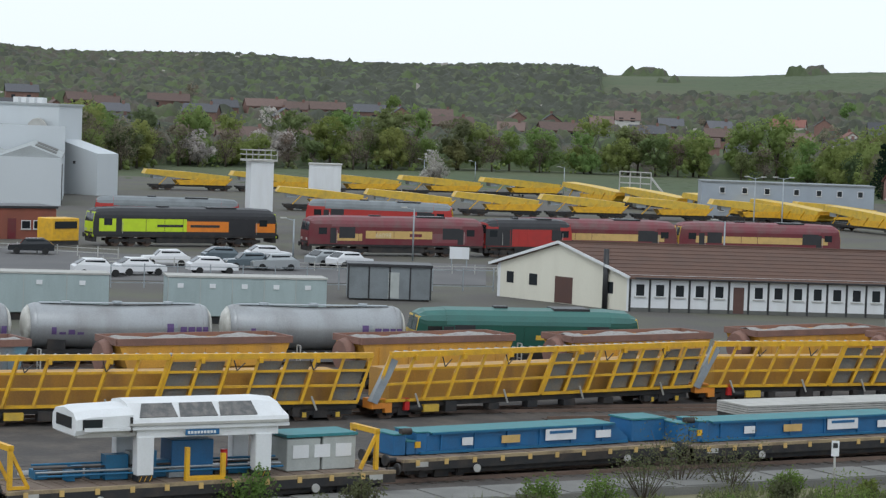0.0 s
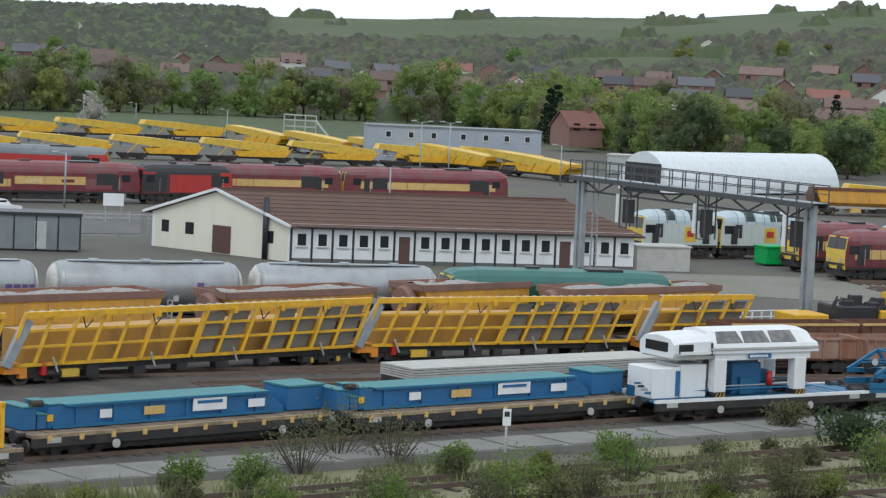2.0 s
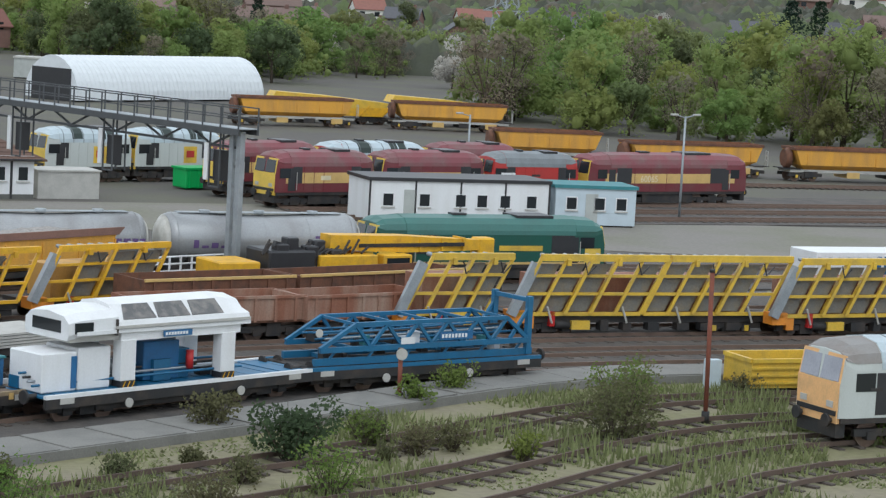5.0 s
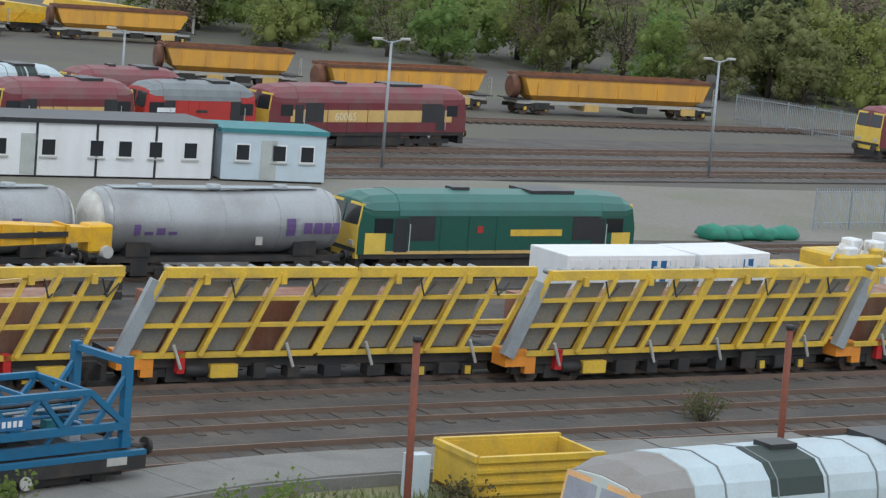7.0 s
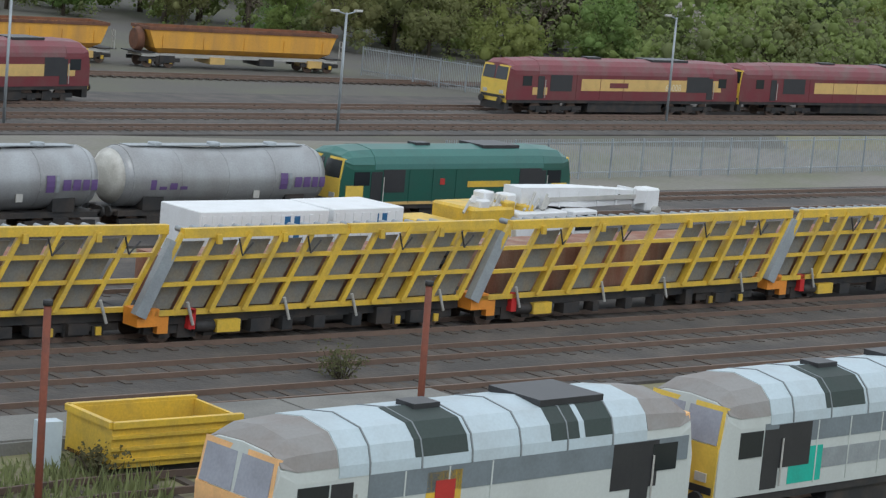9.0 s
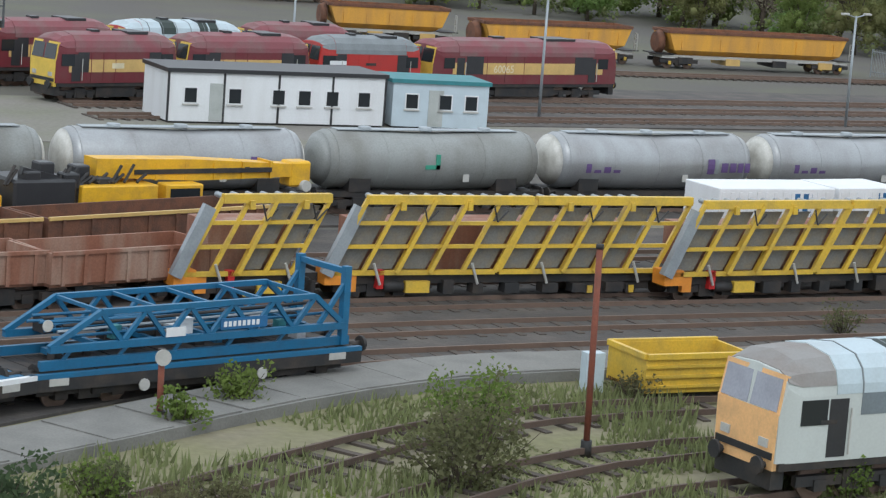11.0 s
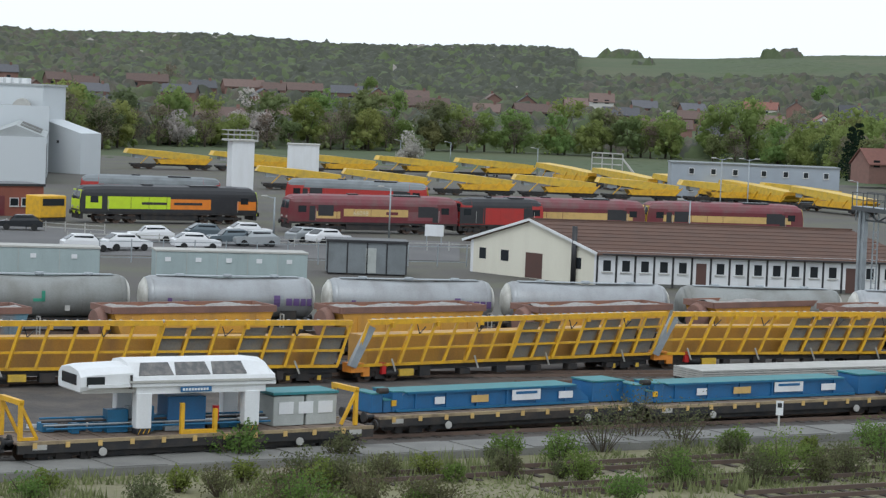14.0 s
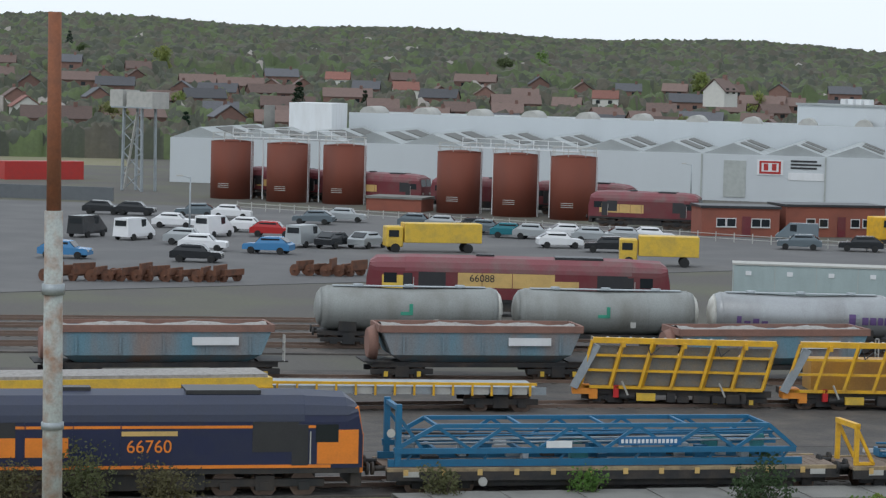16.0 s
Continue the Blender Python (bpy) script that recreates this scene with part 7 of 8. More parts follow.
for p0, p1, l in (((-100.98, 167.95), (-93.57, 172.19), "yellow box lorry parked behind the locomotive"), ((-79.08, 165.61), (-72.69, 167.47), "yellow road-rail lorry beside the fence")):
    m, L = place(p0, p1)
    t = thing("lorry", m, l, "lorry")
    part("load_box", B((-L / 2 + 1.6, L / 2, -1.1, 1.1, 0.9, 2.6)), LEMON, t, cut=0.04)
    part("cab", B((-L / 2, -L / 2 + 1.5, -1.05, 1.05, 0.5, 2.3)), LEMON, t, cut=0.1)
    part("window", B((-L / 2 + 0.2, -L / 2 + 1.1, -1.08, 1.08, 1.4, 2.0)), GLASS, t)
    for x in (-L / 2 + 0.8, L / 2 - 1.2):
        for y in (-1, 1):
            part("wheel", tubes(((x, y - 0.12, 0.42), (x, y + 0.12, 0.42), 0.42, 12)), TYRE, t)
# wheelsets and scrap stacked by the line
for a, b, n in (((-111.11, 123.10), (-98.84, 130.26), 13), ((-97.75, 138.67), (-93.02, 140.87), 5)):
    for k in range(n):
        p = Vector(a).lerp(Vector(b), (k + 0.5) / n)
        t = thing("wheelset", pose(p.x, p.y, 0, 0, 0, random.uniform(60, 100)), "rusty spare railway wheelset", "wheelset", "stacked wheelsets")
        part("axle", tubes(((-1.1, 0, 0.47), (1.1, 0, 0.47), 0.09, 8)), RUST, t)
        for s in (-0.75, 0.75):
            part("wheel", tubes(((s - 0.06, 0, 0.47), (s + 0.06, 0, 0.47), 0.47, 14)), RUST, t)
        part("frame_piece", B((-1.0, 1.0, -0.5, -0.3, 0.55, random.uniform(0.9, 1.4))), RUST, t)


# ---- vegetation ----
def clump(bm, c, r, n, flat=0.8, leaf=0.35):
    for _ in range(n):
        v = Vector((random.gauss(0, 1), random.gauss(0, 1), random.gauss(0, 1)))
        v.normalize()
        v *= r * random.uniform(0.65, 1.05)
        v.z *= flat
        p = Vector(c) + v
        s = leaf * random.uniform(0.6, 1.3)
        a = Vector((random.uniform(-1, 1), random.uniform(-1, 1), random.uniform(-0.6, 0.6))).normalized()
        b = a.orthogonal().normalized()
        up = Vector((0, 0, 1)) * s * 0.4
        q = [bm.verts.new(p + a * s), bm.verts.new(p + b * s * 0.7 + up), bm.verts.new(p - a * s), bm.verts.new(p - b * s * 0.7 + up)]
        bm.faces.new(q)


def lump(bm, c, r):
    """A small ragged closed tuft."""
    n0 = 6
    vs = []
    for q, zz in ((0.6, -0.75), (1.0, -0.1), (0.7, 0.6)):
        vs.append([bm.verts.new((c[0] + r * q * random.uniform(0.65, 1.3) * math.cos(j * math.tau / n0), c[1] + r * q * random.uniform(0.65, 1.3) * math.sin(j * math.tau / n0), c[2] + r * zz * random.uniform(0.7, 1.3))) for j in range(n0)])
    top = bm.verts.new((c[0], c[1], c[2] + r * random.uniform(0.8, 1.2)))
    for a, b in zip(vs, vs[1:]):
        for j in range(n0):
            bm.faces.new((a[j], a[(j + 1) % n0], b[(j + 1) % n0], b[j])).smooth = True
    for j in range(n0):
        bm.faces.new((vs[-1][j], vs[-1][(j + 1) % n0], top)).smooth = True


def tree_meshes(kind, seed):
    random.seed(seed)
    H = random.uniform(8, 11)
    bt = bmesh.new()
    tube(bt, (0, 0, 0), (0.1, 0, H * 0.35), 0.24, 8, 0.17)
    bc = bmesh.new()
    R = H * random.uniform(0.3, 0.38)
    nl = 11 if kind != "pine" else 7
    for k in range(nl):
        a = k * 2.4 + random.uniform(-0.3, 0.3)
        if kind == "pine":
            z = H * (0.15 + 0.13 * k)
            rr = R * 0.75 * (1 - k / nl) + 0.25
            c = (0, 0, z)
            clump(bc, c, rr, 80, 0.6, 0.32)
            continue
        z = H * random.uniform(0.2, 0.8)
        d = R * random.uniform(0.35, 0.95) * (1.15 - abs(z / H - 0.5))
        c = (d * math.cos(a), d * math.sin(a), z)
        tube(bt, (0.1, 0, H * random.uniform(0.2, 0.35)), c, 0.1, 5, 0.03)
        if kind != "bare":
            for _ in range(4):
                lump(bc, [c[i] + random.gauss(0, R * 0.16) for i in range(3)], R * random.uniform(0.13, 0.21))
        clump(bc, c, R * random.uniform(0.42, 0.6), 260 if kind != "bare" else 110, 0.9, 0.17 if kind != "bare" else 0.13)
        if kind == "bare":
            for _ in range(8):
                e = Vector(c) + Vector((random.gauss(0, 0.7), random.gauss(0, 0.7), random.uniform(0.2, 1.4)))
                tube(bt, c, e, 0.04, 4, 0.01)
    if kind != "pine":
        clump(bc, (0, 0, H * 0.82), R * 0.6, 100, 0.8)
    mats = {"green": leafmat("spring_leaves", (0.22, 0.29, 0.085), 0.14), "olive": leafmat("olive_leaves", (0.2, 0.23, 0.09), 0.14), "bare": leafmat("budding_twigs", (0.23, 0.2, 0.14)), "pine": leafmat("dark_conifer", (0.018, 0.04, 0.02)), "blossom": leafmat("pale_blossom", (0.5, 0.47, 0.43)), "dark": leafmat("dark_wood_leaves", (0.11, 0.14, 0.06))}
    return made("trunk", bt, BARK), made("crown", bc, mats[kind])


LBT = {"green": "fresh green spring tree in the belt", "olive": "olive-green tree coming into leaf", "bare": "brownish half-bare tree in bud", "pine": "tall dark green conifer on the slope", "blossom": "tree covered in pale blossom", "dark": "dark bushy tree in full leaf"}
POOL = {k: [tree_meshes(k, 31 * i + j) for j in range(3)] for i, k in enumerate(LBT)}
random.seed(5)


def tree(x, y, kind, s=1.0, z=None):
    tr, cr = random.choice(POOL[kind])
    t = thing("tree", pose(x, y, (rise(x, y) if z is None else z) - 0.1, 0, 0, random.uniform(0, 360)), LBT[kind], "tree", "trees")
    t.scale = (s * random.uniform(0.9, 1.15), s * random.uniform(0.9, 1.15), s)
    for n, me in (("trunk", tr), ("crown", cr)):
        o = new(n, me)
        o.parent = t


woods = []
belt = [Vector(p) for p in ((-89.22, 424.02), (-82.57, 476.54), (-13.14, 529.97), (50.46, 535.85), (62.46, 330.93), (120.98, 375.98), (132.61, 294.41), (96.59, 242.16), (118, 204), (140, 196), (172, 205), (215, 212))]
for a, b in zip(belt, belt[1:]):
    n = max(2, int((b - a).length / 6.5))
    nrm = (b - a).orthogonal().normalized()
    if nrm.y < 0:
        nrm = -nrm
    for k in range(n):
        for row in range(4):
            p = a.lerp(b, (k + random.random()) / n) + nrm * (row * 7 + random.uniform(0, 6))
            near = p.x > 60
            if row == 0:
                woods.append((p.x + random.uniform(-2, 2), p.y - 2.5, random.uniform(1.1, 1.9)))
            if near and row < 3:
                woods.append((p.x + random.uniform(-2, 2), p.y + random.uniform(-1, 3), random.uniform(1.4, 2.2)))
            if row > 1 and p.x < 60:
                continue
            if row > 2:
                woods.append((p.x, p.y, random.uniform(2.6, 4.4)))
                continue
            tree(p.x, p.y, random.choices(("green", "olive", "bare", "dark", "blossom"), (5, 3, 3, 1, 0.3 if not near else 0.05))[0], random.uniform(0.6, 0.85) * (0.75 + 0.25 * row) * (1.25 if near else 1.7))
for p in ((-29.00, 394.51, 4.69), (109.59, 338.49, 7.58), (104.24, 382.61, 7.60)):
    tree(p[0], p[1], "blossom", 0.75)
for p in ((132.44, 520.33, 9.23), (57.11, 445.41, 7.78), (54.22, 435.98, 9.15), (-263.12, 552.11, 15.40), (225.65, 455.58, 8.42), (230.61, 452.91, 8.74)):
    tree(p[0], p[1], "pine", 1.1)

# hill trees between the houses, and the far woods as one mass
for k in range(90):
    az, r = math.radians(random.uniform(-34, 42)), random.uniform(470, 1000)
    x, y = -20 + r * math.sin(az), -30 + r * math.cos(az)
    if rise(x, y) < 0.3:
        continue
    tree(x, y, random.choices(("green", "olive", "bare", "dark", "blossom", "pine"), (3, 3, 4, 3, 0.7, 0.8))[0], random.uniform(0.6, 1.0))
bw2, bw3 = bmesh.new(), bmesh.new()
for k in range(1500):
    az = random.uniform(17, 47)
    r0 = float(np.interp(az, [17, 26, 34, 47], [470, 330, 262, 250]))
    r = random.uniform(r0 + 8, 470)
    a = math.radians(az)
    woods.append((-20 + r * math.sin(a), -30 + r * math.cos(a), random.uniform(2.4, 4.2)))
for x, y, s in woods:
    tgt = random.choice((bw2, bw3, bw3))
    c = (x, y, rise(x, y) + s * 0.85)
    close = x > 50 and math.hypot(x, y) < 460
    for _ in range(7):
        q = (c[0] + random.gauss(0, s * 0.45), c[1] + random.gauss(0, s * 0.45), c[2] + random.gauss(0.0, s * 0.45))
        lump(tgt, q, s * (random.uniform(0.1, 0.18) if close else random.uniform(0.18, 0.34)))
        clump(tgt, q, s * 0.36, 22 if close else 12, 0.95, s * 0.06)
solo("far_woods", bw2, leafmat("belt_olive", (0.19, 0.22, 0.09), 0.14), "distant budding woodland on the hillside", "woods", kind="stuff")
solo("far_woods", bw3, leafmat("belt_green", (0.21, 0.28, 0.085), 0.14), "fresh green woodland behind the yard", "woods", kind="stuff")


# ---- houses on the hillside ----
HR = [mat("roof_red_tile", (0.21, 0.095, 0.075), 0.9, vary=0.3, rnd=0.3), mat("roof_brown_tile", (0.16, 0.11, 0.095), 0.9, vary=0.3, rnd=0.3), mat("roof_slate", (0.1, 0.1, 0.11), 0.8, vary=0.3, rnd=0.3)]
HW = [mat("house_brick", (0.2, 0.115, 0.095), 0.9, vary=0.25, rnd=0.25), mat("house_render", (0.6, 0.58, 0.54), 0.85, vary=0.1, rnd=0.15)]


def house(m, wallm, roofm, L=9.0, Wd=7.0, H2=5.0, label="brick house with a tiled roof"):
    t = thing("house", m, label, "house", "hillside houses")
    bm = bmesh.new()
    prism(bm, [(-Wd / 2, 0), (Wd / 2, 0), (Wd / 2, H2), (0, H2 + 2.4), (-Wd / 2, H2)], -L / 2, L / 2)
    part("wall", bm, wallm, t)
    bm = bmesh.new()
    for s in (-1, 1):
        v = [(-L / 2 - 0.3, s * (Wd / 2 + 0.35), H2 - 0.15), (L / 2 + 0.3, s * (Wd / 2 + 0.35), H2 - 0.15), (L / 2 + 0.3, 0, H2 + 2.6), (-L / 2 - 0.3, 0, H2 + 2.6)]
        a = [bm.verts.new(p) for p in v]
        b = [bm.verts.new((p[0], p[1], p[2] + 0.18)) for p in v]
        bm.faces.new(a)
        bm.faces.new(b)
        for k in range(4):
            bm.faces.new((a[k], a[(k + 1) % 4], b[(k + 1) % 4], b[k]))
    rf = part("roof", bm, roofm, t)
    part("chimney", B((L * 0.25, L * 0.25 + 0.9, -0.4, 0.4, H2 + 1.5, H2 + 3.6)), HW[0], rf)
    for x in (-L * 0.28, L * 0.2):
        for z in (2.9,):
            part("window", B((x - 0.7, x + 0.7, -Wd / 2 - 0.05, -Wd / 2 + 0.02, z, z + 1.2)), GLASS, t)
    return t


protos = []
for k in range(6):
    protos.append(house(pose(0, -400 - 30 * k, 0), HW[0] if k % 3 else HW[1], HR[k % 3], random.uniform(8, 15), 7, random.uniform(4.2, 5.2), ("brick house with a tiled roof", "white rendered house with dark roof")[k % 3 == 0]))
first = [True] * 6
spots = [((28.42, 762.72, 10.88), 0, 0), ((68.30, 453.54, 5.41), 0, 1), ((53.79, 405.38, 3.84), 30, 2), ((88.66, 397.58, 4.57), 70, 3), ((-145.24, 504.94, 13.46), 80, 0)]
for p, a, k in spots:
    house(pose(p[0], p[1], max(rise(p[0], p[1]), p[2] - 3) if k != 3 else rise(p[0], p[1]), 0, 0, a), HW[1] if k in (0, 3) else HW[0], HR[(k + 1) % 3], 7.5, 5.0, 3.4, "white gabled house on the hillside" if k in (0, 3) else "brick house near the yard")
plots = []
for row, r in enumerate((455, 495, 540, 590, 640, 700, 760, 830)):
    az = -36 + row * 0.37
    while az < 40:
        az += random.uniform(0.95, 2.9) * 520 / r
        a = math.radians(az)
        rr = r + random.uniform(-16, 16)
        x, y = -20 + rr * math.sin(a), -30 + rr * math.cos(a)
        if az > -12 and r < 560 and az < 8 or rise(x, y) < 0.6 or noise.noise(Vector((x, y, 9)) * 0.007) < -0.3 or (az > 24 and r < 520):
            continue
        k = random.choices(range(6), (1, 3, 3, 1, 3, 3))[0]
        m = pose(x, y, rise(x, y) - 0.3, 0, 0, -az + random.choice((-8, 0, 12, 90)) + random.uniform(-8, 8))
        m = m @ Matrix.Diagonal((0.95, 0.95, 0.95, 1))
        plots.append((x, y))
        if first[k]:
            protos[k].matrix_basis = m
            first[k] = False
        else:
            copy_thing(protos[k], m)


# ---- wooded hillside: one uneven canopy with clearings round the houses ----
def canopy():
    rng = np.random.default_rng(11)
    azs = np.radians(np.arange(-37, 47.01, 0.085))
    rs = np.concatenate([np.arange(432, 900, 2.2), np.arange(900, 1545, 3.4)])
    ca, cr = np.arange(-38, 49, 1.0), np.arange(420, 1580, 20.0)
    hz = np.array([[rise(-20 + r * math.sin(math.radians(a)), -30 + r * math.cos(math.radians(a))) for r in cr] for a in ca])
    A, R = np.meshgrid(azs, rs, indexing="ij")
    fa, fr = np.degrees(A) + 38, (R - 420) / 20
    ia, ir = fa.astype(int), fr.astype(int)
    ta, tr = fa - ia, fr - ir
    base = (hz[ia, ir] * (1 - ta) + hz[ia + 1, ir] * ta) * (1 - tr) + (hz[ia, ir + 1] * (1 - ta) + hz[ia + 1, ir + 1] * ta) * tr
    X, Y = -20 + R * np.sin(A), -30 + R * np.cos(A)

    def soft(scale, seed):
        g = np.random.default_rng(seed).random((96, 96))
        u, v = (X / scale) % 95, (Y / scale) % 95
        i, j = u.astype(int), v.astype(int)
        p, q = u - i, v - j
        p, q = p * p * (3 - 2 * p), q * q * (3 - 2 * q)
        return (g[i, j] * (1 - p) + g[i + 1, j] * p) * (1 - q) + (g[i, j + 1] * (1 - p) + g[i + 1, j + 1] * p) * q

    cell = 5.2
    jx, jy, jh, jk = (rng.random((400, 400)) for _ in range(4))
    ci, cj = np.floor(X / cell).astype(int), np.floor(Y / cell).astype(int)
    best, hh, kk = np.full(X.shape, 1e9), np.zeros(X.shape), np.zeros(X.shape)
    for di in (-1, 0, 1):
        for dj in (-1, 0, 1):
            a, b = (ci + di) % 400, (cj + dj) % 400
            d = np.hypot(X - (ci + di + jx[a, b]) * cell, Y - (cj + dj + jy[a, b]) * cell)
            m = d < best
            best = np.where(m, d, best)
            hh, kk = np.where(m, jh[a, b], hh), np.where(m, jk[a, b], kk)
    dome = np.sqrt(np.clip(1 - (best / 4.3) ** 2, 0.04, 1))
    deg = np.degrees(A)
    wood = soft(90, 3) + 0.35 * soft(30, 4) + 0.22 * (R > 860) + 0.4 * ((R > 850) & (deg > -6) & (deg < 3)) + 0.5 * (R < 520)
    wood -= 1.1 * ((R > 1060) & (deg > 3) & (deg < 17) & (soft(40, 8) < 0.86))
    height = np.where(wood > 0.52, (2.2 + 4.2 * hh) * (0.25 + 0.75 * dome), 0.25)
    edge = np.interp(deg, [-38, -12, -10, -7, 0, 7, 10, 13, 47], [430, 430, 470, 525, 580, 585, 500, 430, 430])
    height = np.where(R < edge, 0.25, height)
    for x, y in plots:
        dx, dy = X - x, Y - y
        r = math.hypot(x + 20, y + 30)
        ux, uy = -(x + 20) / r, -(y + 30) / r
        along, side = dx * ux + dy * uy, np.abs(dx * uy - dy * ux)
        height = np.where((along > -5) & (along < 26) & (side < 7.0), np.minimum(height, 0.3 + 0.8 * hh), height)
    Z = base - 0.6 + height + (soft(2.2, 5) - 0.5) * 1.2 + rng.normal(0, 0.42, X.shape) * (height > 1)
    Z[:, 0] = -1.0
    na, nr = X.shape
    verts = np.stack([X, Y, Z], -1).reshape(-1, 3)
    idx = np.arange(na * nr).reshape(na, nr)
    quads = np.stack([idx[:-1, :-1], idx[:-1, 1:], idx[1:, 1:], idx[1:, :-1]], -1).reshape(-1, 4)
    me = bpy.data.meshes.new("far_woods")
    me.vertices.add(len(verts))
    me.vertices.foreach_set("co", verts.ravel())
    me.loops.add(quads.size)
    me.loops.foreach_set("vertex_index", quads.ravel().astype(np.int32))
    me.polygons.add(len(quads))
    me.polygons.foreach_set("loop_start", np.arange(0, quads.size, 4, dtype=np.int32))
    me.polygons.foreach_set("loop_total", np.full(len(quads), 4, dtype=np.int32))
    dark = (R > 850) & (deg > -6) & (deg < 3)
    kind = np.select([height < 0.3, kk < np.where(dark, 0.7, 0.3), kk < 0.58, kk < 0.8, kk < 0.994], [4, 0, 1, 2, 3], 5)
    me.polygons.foreach_set("material_index", kind[:-1, :-1].ravel().astype(np.int32))
    me.polygons.foreach_set("use_smooth", np.ones(len(quads), dtype=bool))
    for nm, col in (("far_wood_dark", (0.06, 0.066, 0.044)), ("far_wood_brown", (0.088, 0.08, 0.058)), ("far_wood_olive", (0.084, 0.094, 0.05)), ("far_wood_green", (0.09, 0.118, 0.046))):
        me.materials.append(mat(nm, col, 0.95, vary=0.45, scale=0.35, fine=1.6, bump=0.5))
    me.materials.append(mat("hill_meadow", (0.075, 0.098, 0.042), 0.95, vary=0.4, scale=0.02, fine=0.5))
    me.materials.append(mat("far_blossom", (0.32, 0.29, 0.26), 0.95, vary=0.4, scale=0.35, fine=1.6))
    me.update()
    me.validate()
    tagged(new("far_woods", me), "distant budding woodland and gardens on the hillside", "woods", kind="stuff")


canopy()


# ---- bushes and weeds near the camera ----
def bush(p, r, material, label, n=260, leaf=0.11):
    t = thing("bush", pose(p[0], p[1], 0), label, "bush", "trackside bushes")
    bt = bmesh.new()
    bc = bmesh.new()
    for k in range(22):
        a = random.uniform(0, math.tau)
        d = r * random.uniform(0.1, 1.0)
        e = Vector((d * math.cos(a), d * math.sin(a), r * random.uniform(0.5, 1.25)))
        tube(bt, (d * 0.2 * math.cos(a), d * 0.2 * math.sin(a), 0), e, 0.025, 5, 0.008)
        clump(bc, e * random.uniform(0.55, 1.0), r * random.uniform(0.25, 0.5), n // 9, 1.1, leaf * 0.72)
    part("woody_stem", bt, BARK, t)["kind"] = "stuff"
    part("foliage", bc, material, t)


LG, LD, LO = leafmat("bush_bright", (0.13, 0.2, 0.04)), leafmat("bush_dark", (0.045, 0.085, 0.035)), leafmat("bush_olive", (0.12, 0.125, 0.055))
for p, r, mm, l, n, lf in (((5.82, 73.74), 1.5, LD, "dark green rounded bush beside old tracks", 700, 0.13), ((18.74, 76.94), 2.1, LO, "olive-green spreading shrub beside old tracks", 900, 0.1), ((13.47, 83.44), 0.8, LG, "small bright green shrub beside tracks", 300, 0.1), ((13.68, 73.14), 0.7, LG, "young bright green shrub beside tracks", 260, 0.09),
                           ((4.44, 78.86), 1.0, LO, "brownish bramble bush by the path", 400, 0.1), ((-0.46, 71.55), 0.6, LO, "small weedy bush among old tracks", 200, 0.09), ((-15.60, 68.57), 1.9, LO, "tall twiggy budding shrub", 380, 0.07), ((-17.22, 65.50), 1.6, LO, "twiggy budding shrub beside the path", 300, 0.07), ((-13.58, 67.84), 1.7, LO, "twiggy olive shrub beside the path", 320, 0.07),
                           ((-19.25, 61.53), 1.0, LG, "fresh green bramble beside the path", 400, 0.09), ((-21.42, 61.71), 0.9, LG, "fresh green bramble beside the path", 350, 0.09), ((-32.48, 58.50), 1.2, LG, "green trackside shrub in young leaf", 400, 0.09), ((-28.30, 59.46), 0.9, LO, "weedy olive shrub beside the wagons", 300, 0.09), ((-44.47, 53.15), 1.2, LD, "dense green bush by the wagons", 600, 0.1), ((-49.63, 48.32), 0.9, LG, "green trackside shrub in young leaf", 350, 0.09),
                           ((-65.24, 38.26), 1.5, LO, "dry olive hedge of brambles", 600, 0.09), ((-62.77, 39.53), 1.2, LO, "dry olive hedge of brambles", 500, 0.09), ((-67.69, 37.01), 1.3, LO, "dry olive hedge of brambles", 500, 0.09), ((-54.33, 45.21), 1.0, LO, "weedy olive shrub beside the wagons", 350, 0.09), ((-43.45, 49.21), 1.2, LD, "dense green bush by the wagons", 500, 0.1),
                           ((40.81, 94.28), 0.8, LO, "thin weedy shrub between the tracks", 200, 0.08), ((28.06, 85.52), 0.7, LO, "thin weedy shrub beside the path", 200, 0.08), ((20.78, 80.62), 1.6, LG, "spreading green shrub among old tracks", 600, 0.1), ((15.78, 85.69), 0.9, LG, "bright green shrub beside the path", 300, 0.1), ((28.62, 74.78), 0.9, LG, "bright green shrub by the locomotive", 400, 0.09)):
    bush(p, r, mm, l, n, lf)

bm = bmesh.new()
gx = np.random.uniform(-70, 48, 58000)
gd = np.random.uniform(-26, -6.6, 58000)
for x, d in zip(gx, gd):
    s = line_n(x + 0.5) - line_n(x - 0.5)
    k = math.hypot(1, s)
    px, py = x - s / k * d, line_n(x) + d / k
    if noise.noise(Vector((px, py, 0)) * 0.25) < -0.12:
        continue
    hh = random.uniform(0.12, 0.6) * (0.8 + 1.2 * noise.noise(Vector((px, py, 5)) * 0.15))
    a = random.uniform(0, math.tau)
    w = 0.055
    lean = Vector((random.uniform(-0.2, 0.2), random.uniform(-0.2, 0.2), 0))
    v = [bm.verts.new((px - w * math.cos(a), py - w * math.sin(a), 0)), bm.verts.new((px + w * math.cos(a), py + w * math.sin(a), 0)), bm.verts.new(Vector((px, py, max(0.08, hh))) + lean)]
    bm.faces.new(v)
solo("grass", bm, leafmat("dry_grass", (0.21, 0.23, 0.1), 0.35), "rough dry grass tufts among old tracks", "grass", kind="stuff")


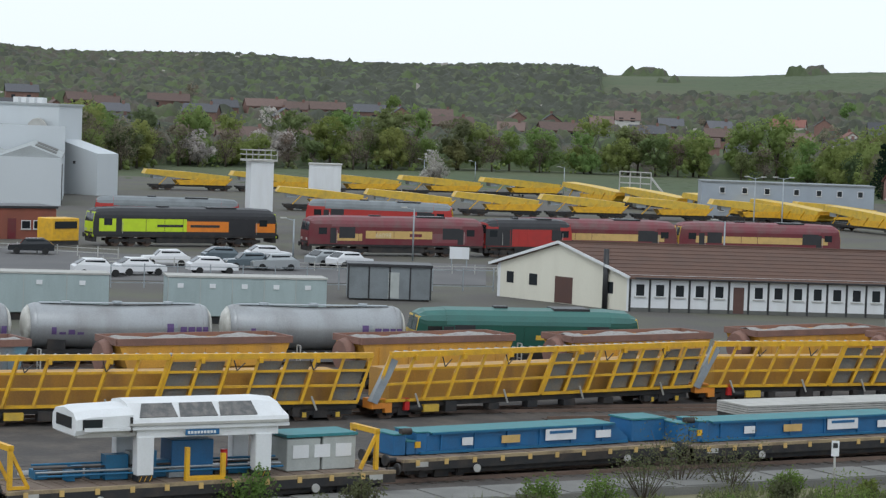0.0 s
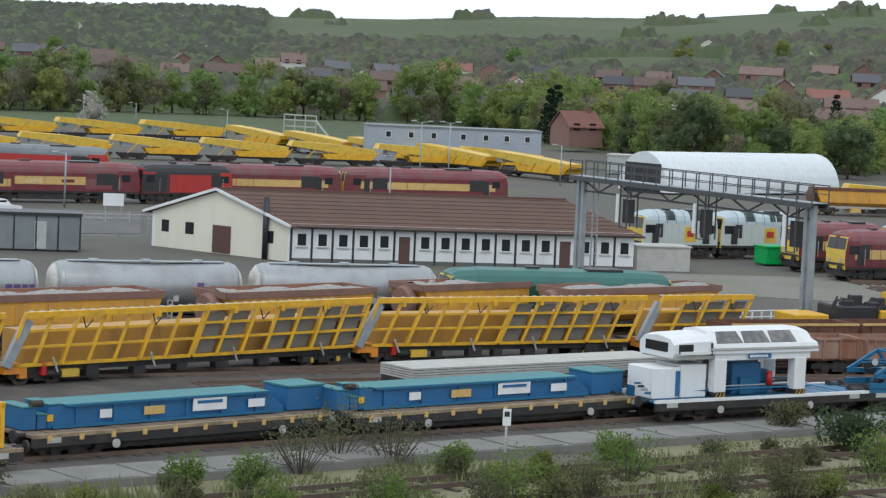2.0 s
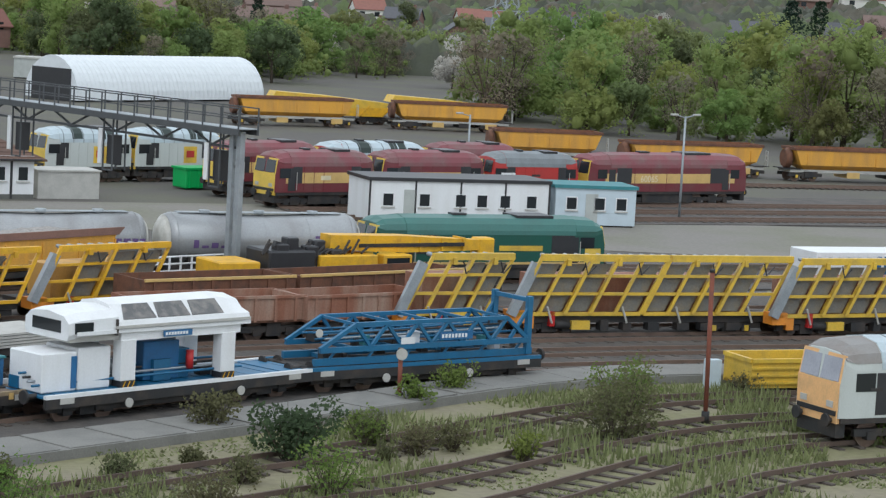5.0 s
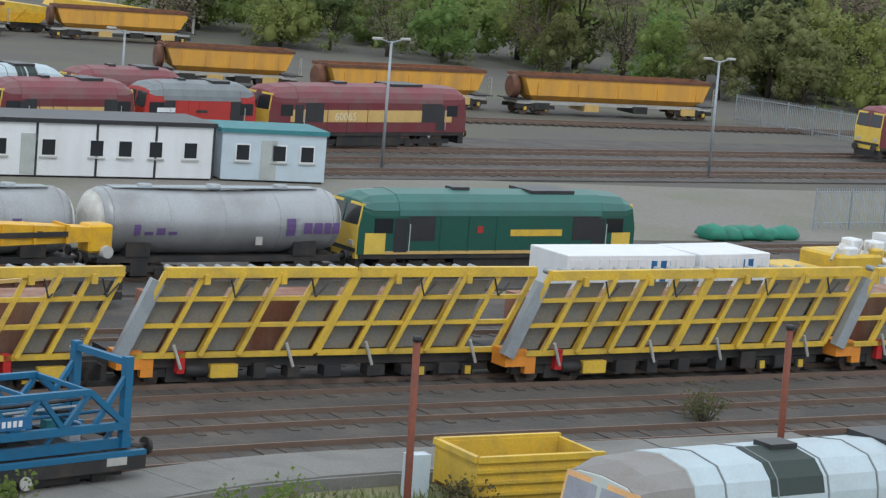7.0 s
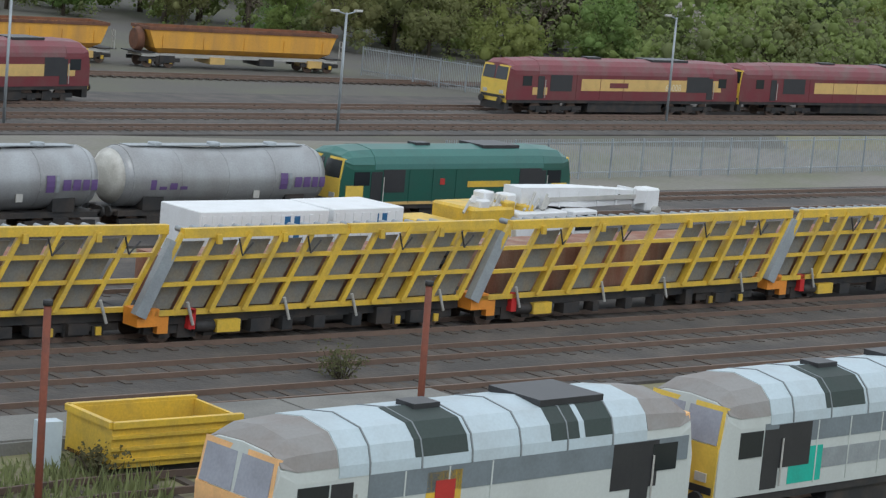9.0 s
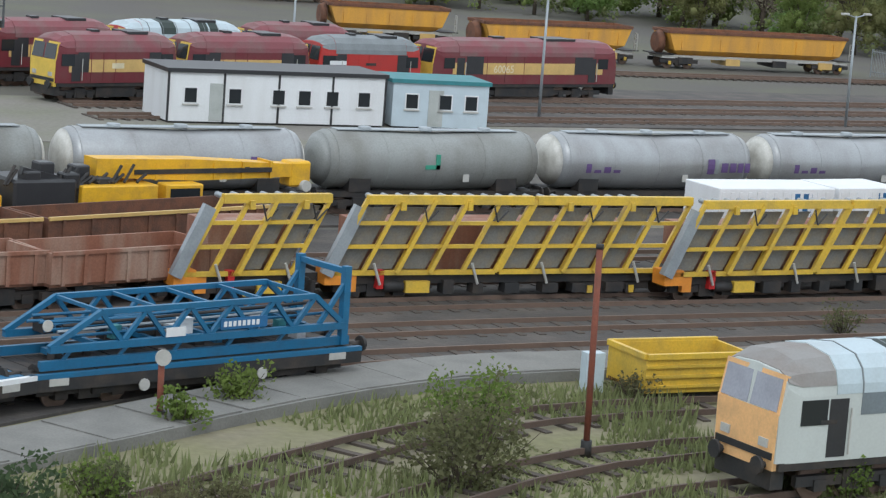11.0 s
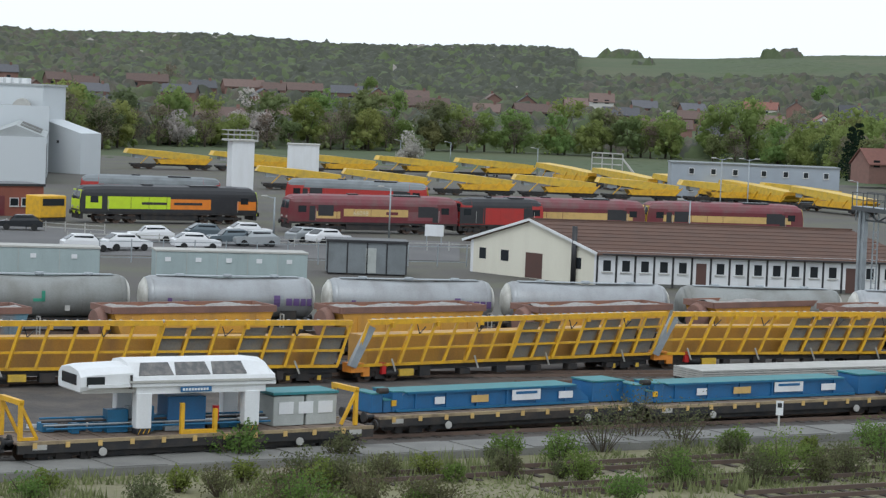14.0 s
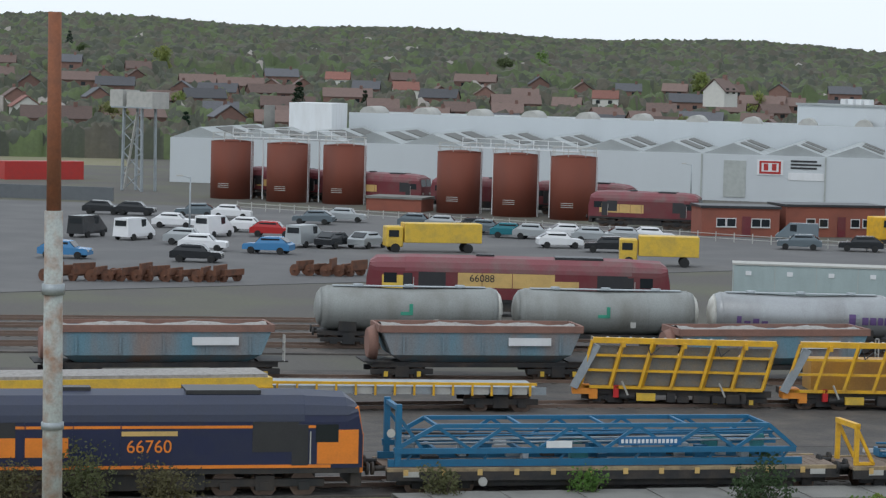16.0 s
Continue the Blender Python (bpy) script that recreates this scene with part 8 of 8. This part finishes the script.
# low weeds along the path
for k in range(34):
    x = random.uniform(-48, 6)
    s = line_n(x + 0.5) - line_n(x - 0.5)
    d = random.uniform(-12.5, -8.2)
    kk = math.hypot(1, s)
    bush((x - s / kk * d, line_n(x) + d / kk), random.uniform(0.45, 0.95), random.choice((LG, LO, LO, LG)), "low weedy shrub growing beside the path", 260, 0.085)

for k in range(26):
    x = random.uniform(-52, 2)
    s = line_n(x + 0.5) - line_n(x - 0.5)
    d = random.uniform(-19, -12)
    kk = math.hypot(1, s)
    bush((x - s / kk * d, line_n(x) + d / kk), random.uniform(0.7, 1.5), random.choice((LG, LO, LO)), "sprawling bramble thicket on the bank", 420, 0.08)

# green tarpaulin heap by the fence
for p, r in (((65.87, 131.91), 1.5), ((68.79, 132.41), 1.2)):
    bm = bmesh.new()
    for k in range(5):
        lump(bm, (random.uniform(-r, r), random.uniform(-0.6, 0.6), 0.4), random.uniform(0.6, 1.0))
    for v in bm.verts:
        v.co.z = max(0, v.co.z * 0.55)
    solo("tarpaulin", bm, mat("green_tarpaulin", (0.02, 0.2, 0.13), 0.6, vary=0.4), "crumpled green tarpaulin over a heap", "tarpaulin", pose(p[0], p[1], 0), group="tarpaulins")


# ---- the moving train ----
def arc_table():
    xs = np.linspace(-340, 260, 1200)
    ys = np.array([line_t(x) if x > -95 else line_t(-95) + 0.585 * (x + 95) for x in xs])
    s = np.concatenate([[0], np.cumsum(np.hypot(np.diff(xs), np.diff(ys)))])
    return xs, ys, s


def motions():
    xs, ys, s = arc_table()
    PITCH = 11.3
    rear_t = [0, 1.5, 3.5, 5.0, 7.5, 8.0, 10.5, 12.5, 14.5, 16.0]
    rear_x = [-27.6, -10.9, 8.9, 23.0, 44.4, 48.6, 70.6, 89.2, 107.2, 120.7]
    rear_s = [float(np.interp(x, xs, s)) for x in rear_x]

    def at(sv):
        a = [float(np.interp(sv + d, s, v)) for d in (-3, 3) for v in (xs, ys)]
        return pose((a[0] + a[2]) / 2, (a[1] + a[3]) / 2, 0.1, 0, 0, math.degrees(math.atan2(a[3] - a[1], a[2] - a[0])))

    keys = [0.5 * k for k in range(33)]
    LL = 13.4
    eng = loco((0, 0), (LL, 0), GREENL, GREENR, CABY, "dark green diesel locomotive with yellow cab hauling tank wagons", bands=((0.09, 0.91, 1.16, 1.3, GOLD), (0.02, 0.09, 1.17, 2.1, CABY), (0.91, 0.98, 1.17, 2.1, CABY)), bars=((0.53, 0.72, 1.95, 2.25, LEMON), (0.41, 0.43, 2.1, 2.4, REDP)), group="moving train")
    big = tanker(PITCH - 0.55, TANKM, True)
    old = tanker(PITCH - 0.55, TANKD, False)
    kinds = [big, big, big, old, big, old, big, big, big, old, big, big, big, old, big, big, old, old]
    for ob in (eng, big, old):
        for ch in ob.children:
            ch.scale = (1, 1, 0.9)
    movers = [(eng, LL / 2 + 0.2)]
    used = set()
    for k, proto in enumerate(kinds):
        ob = proto if proto not in used else copy_thing(proto, Matrix())
        used.add(proto)
        movers.append((ob, -PITCH * (k + 0.5)))
    for ob, d in movers:
        walk(ob, [(tt, at(float(np.interp(tt, rear_t, rear_s)) + d)) for tt in keys])


motions()
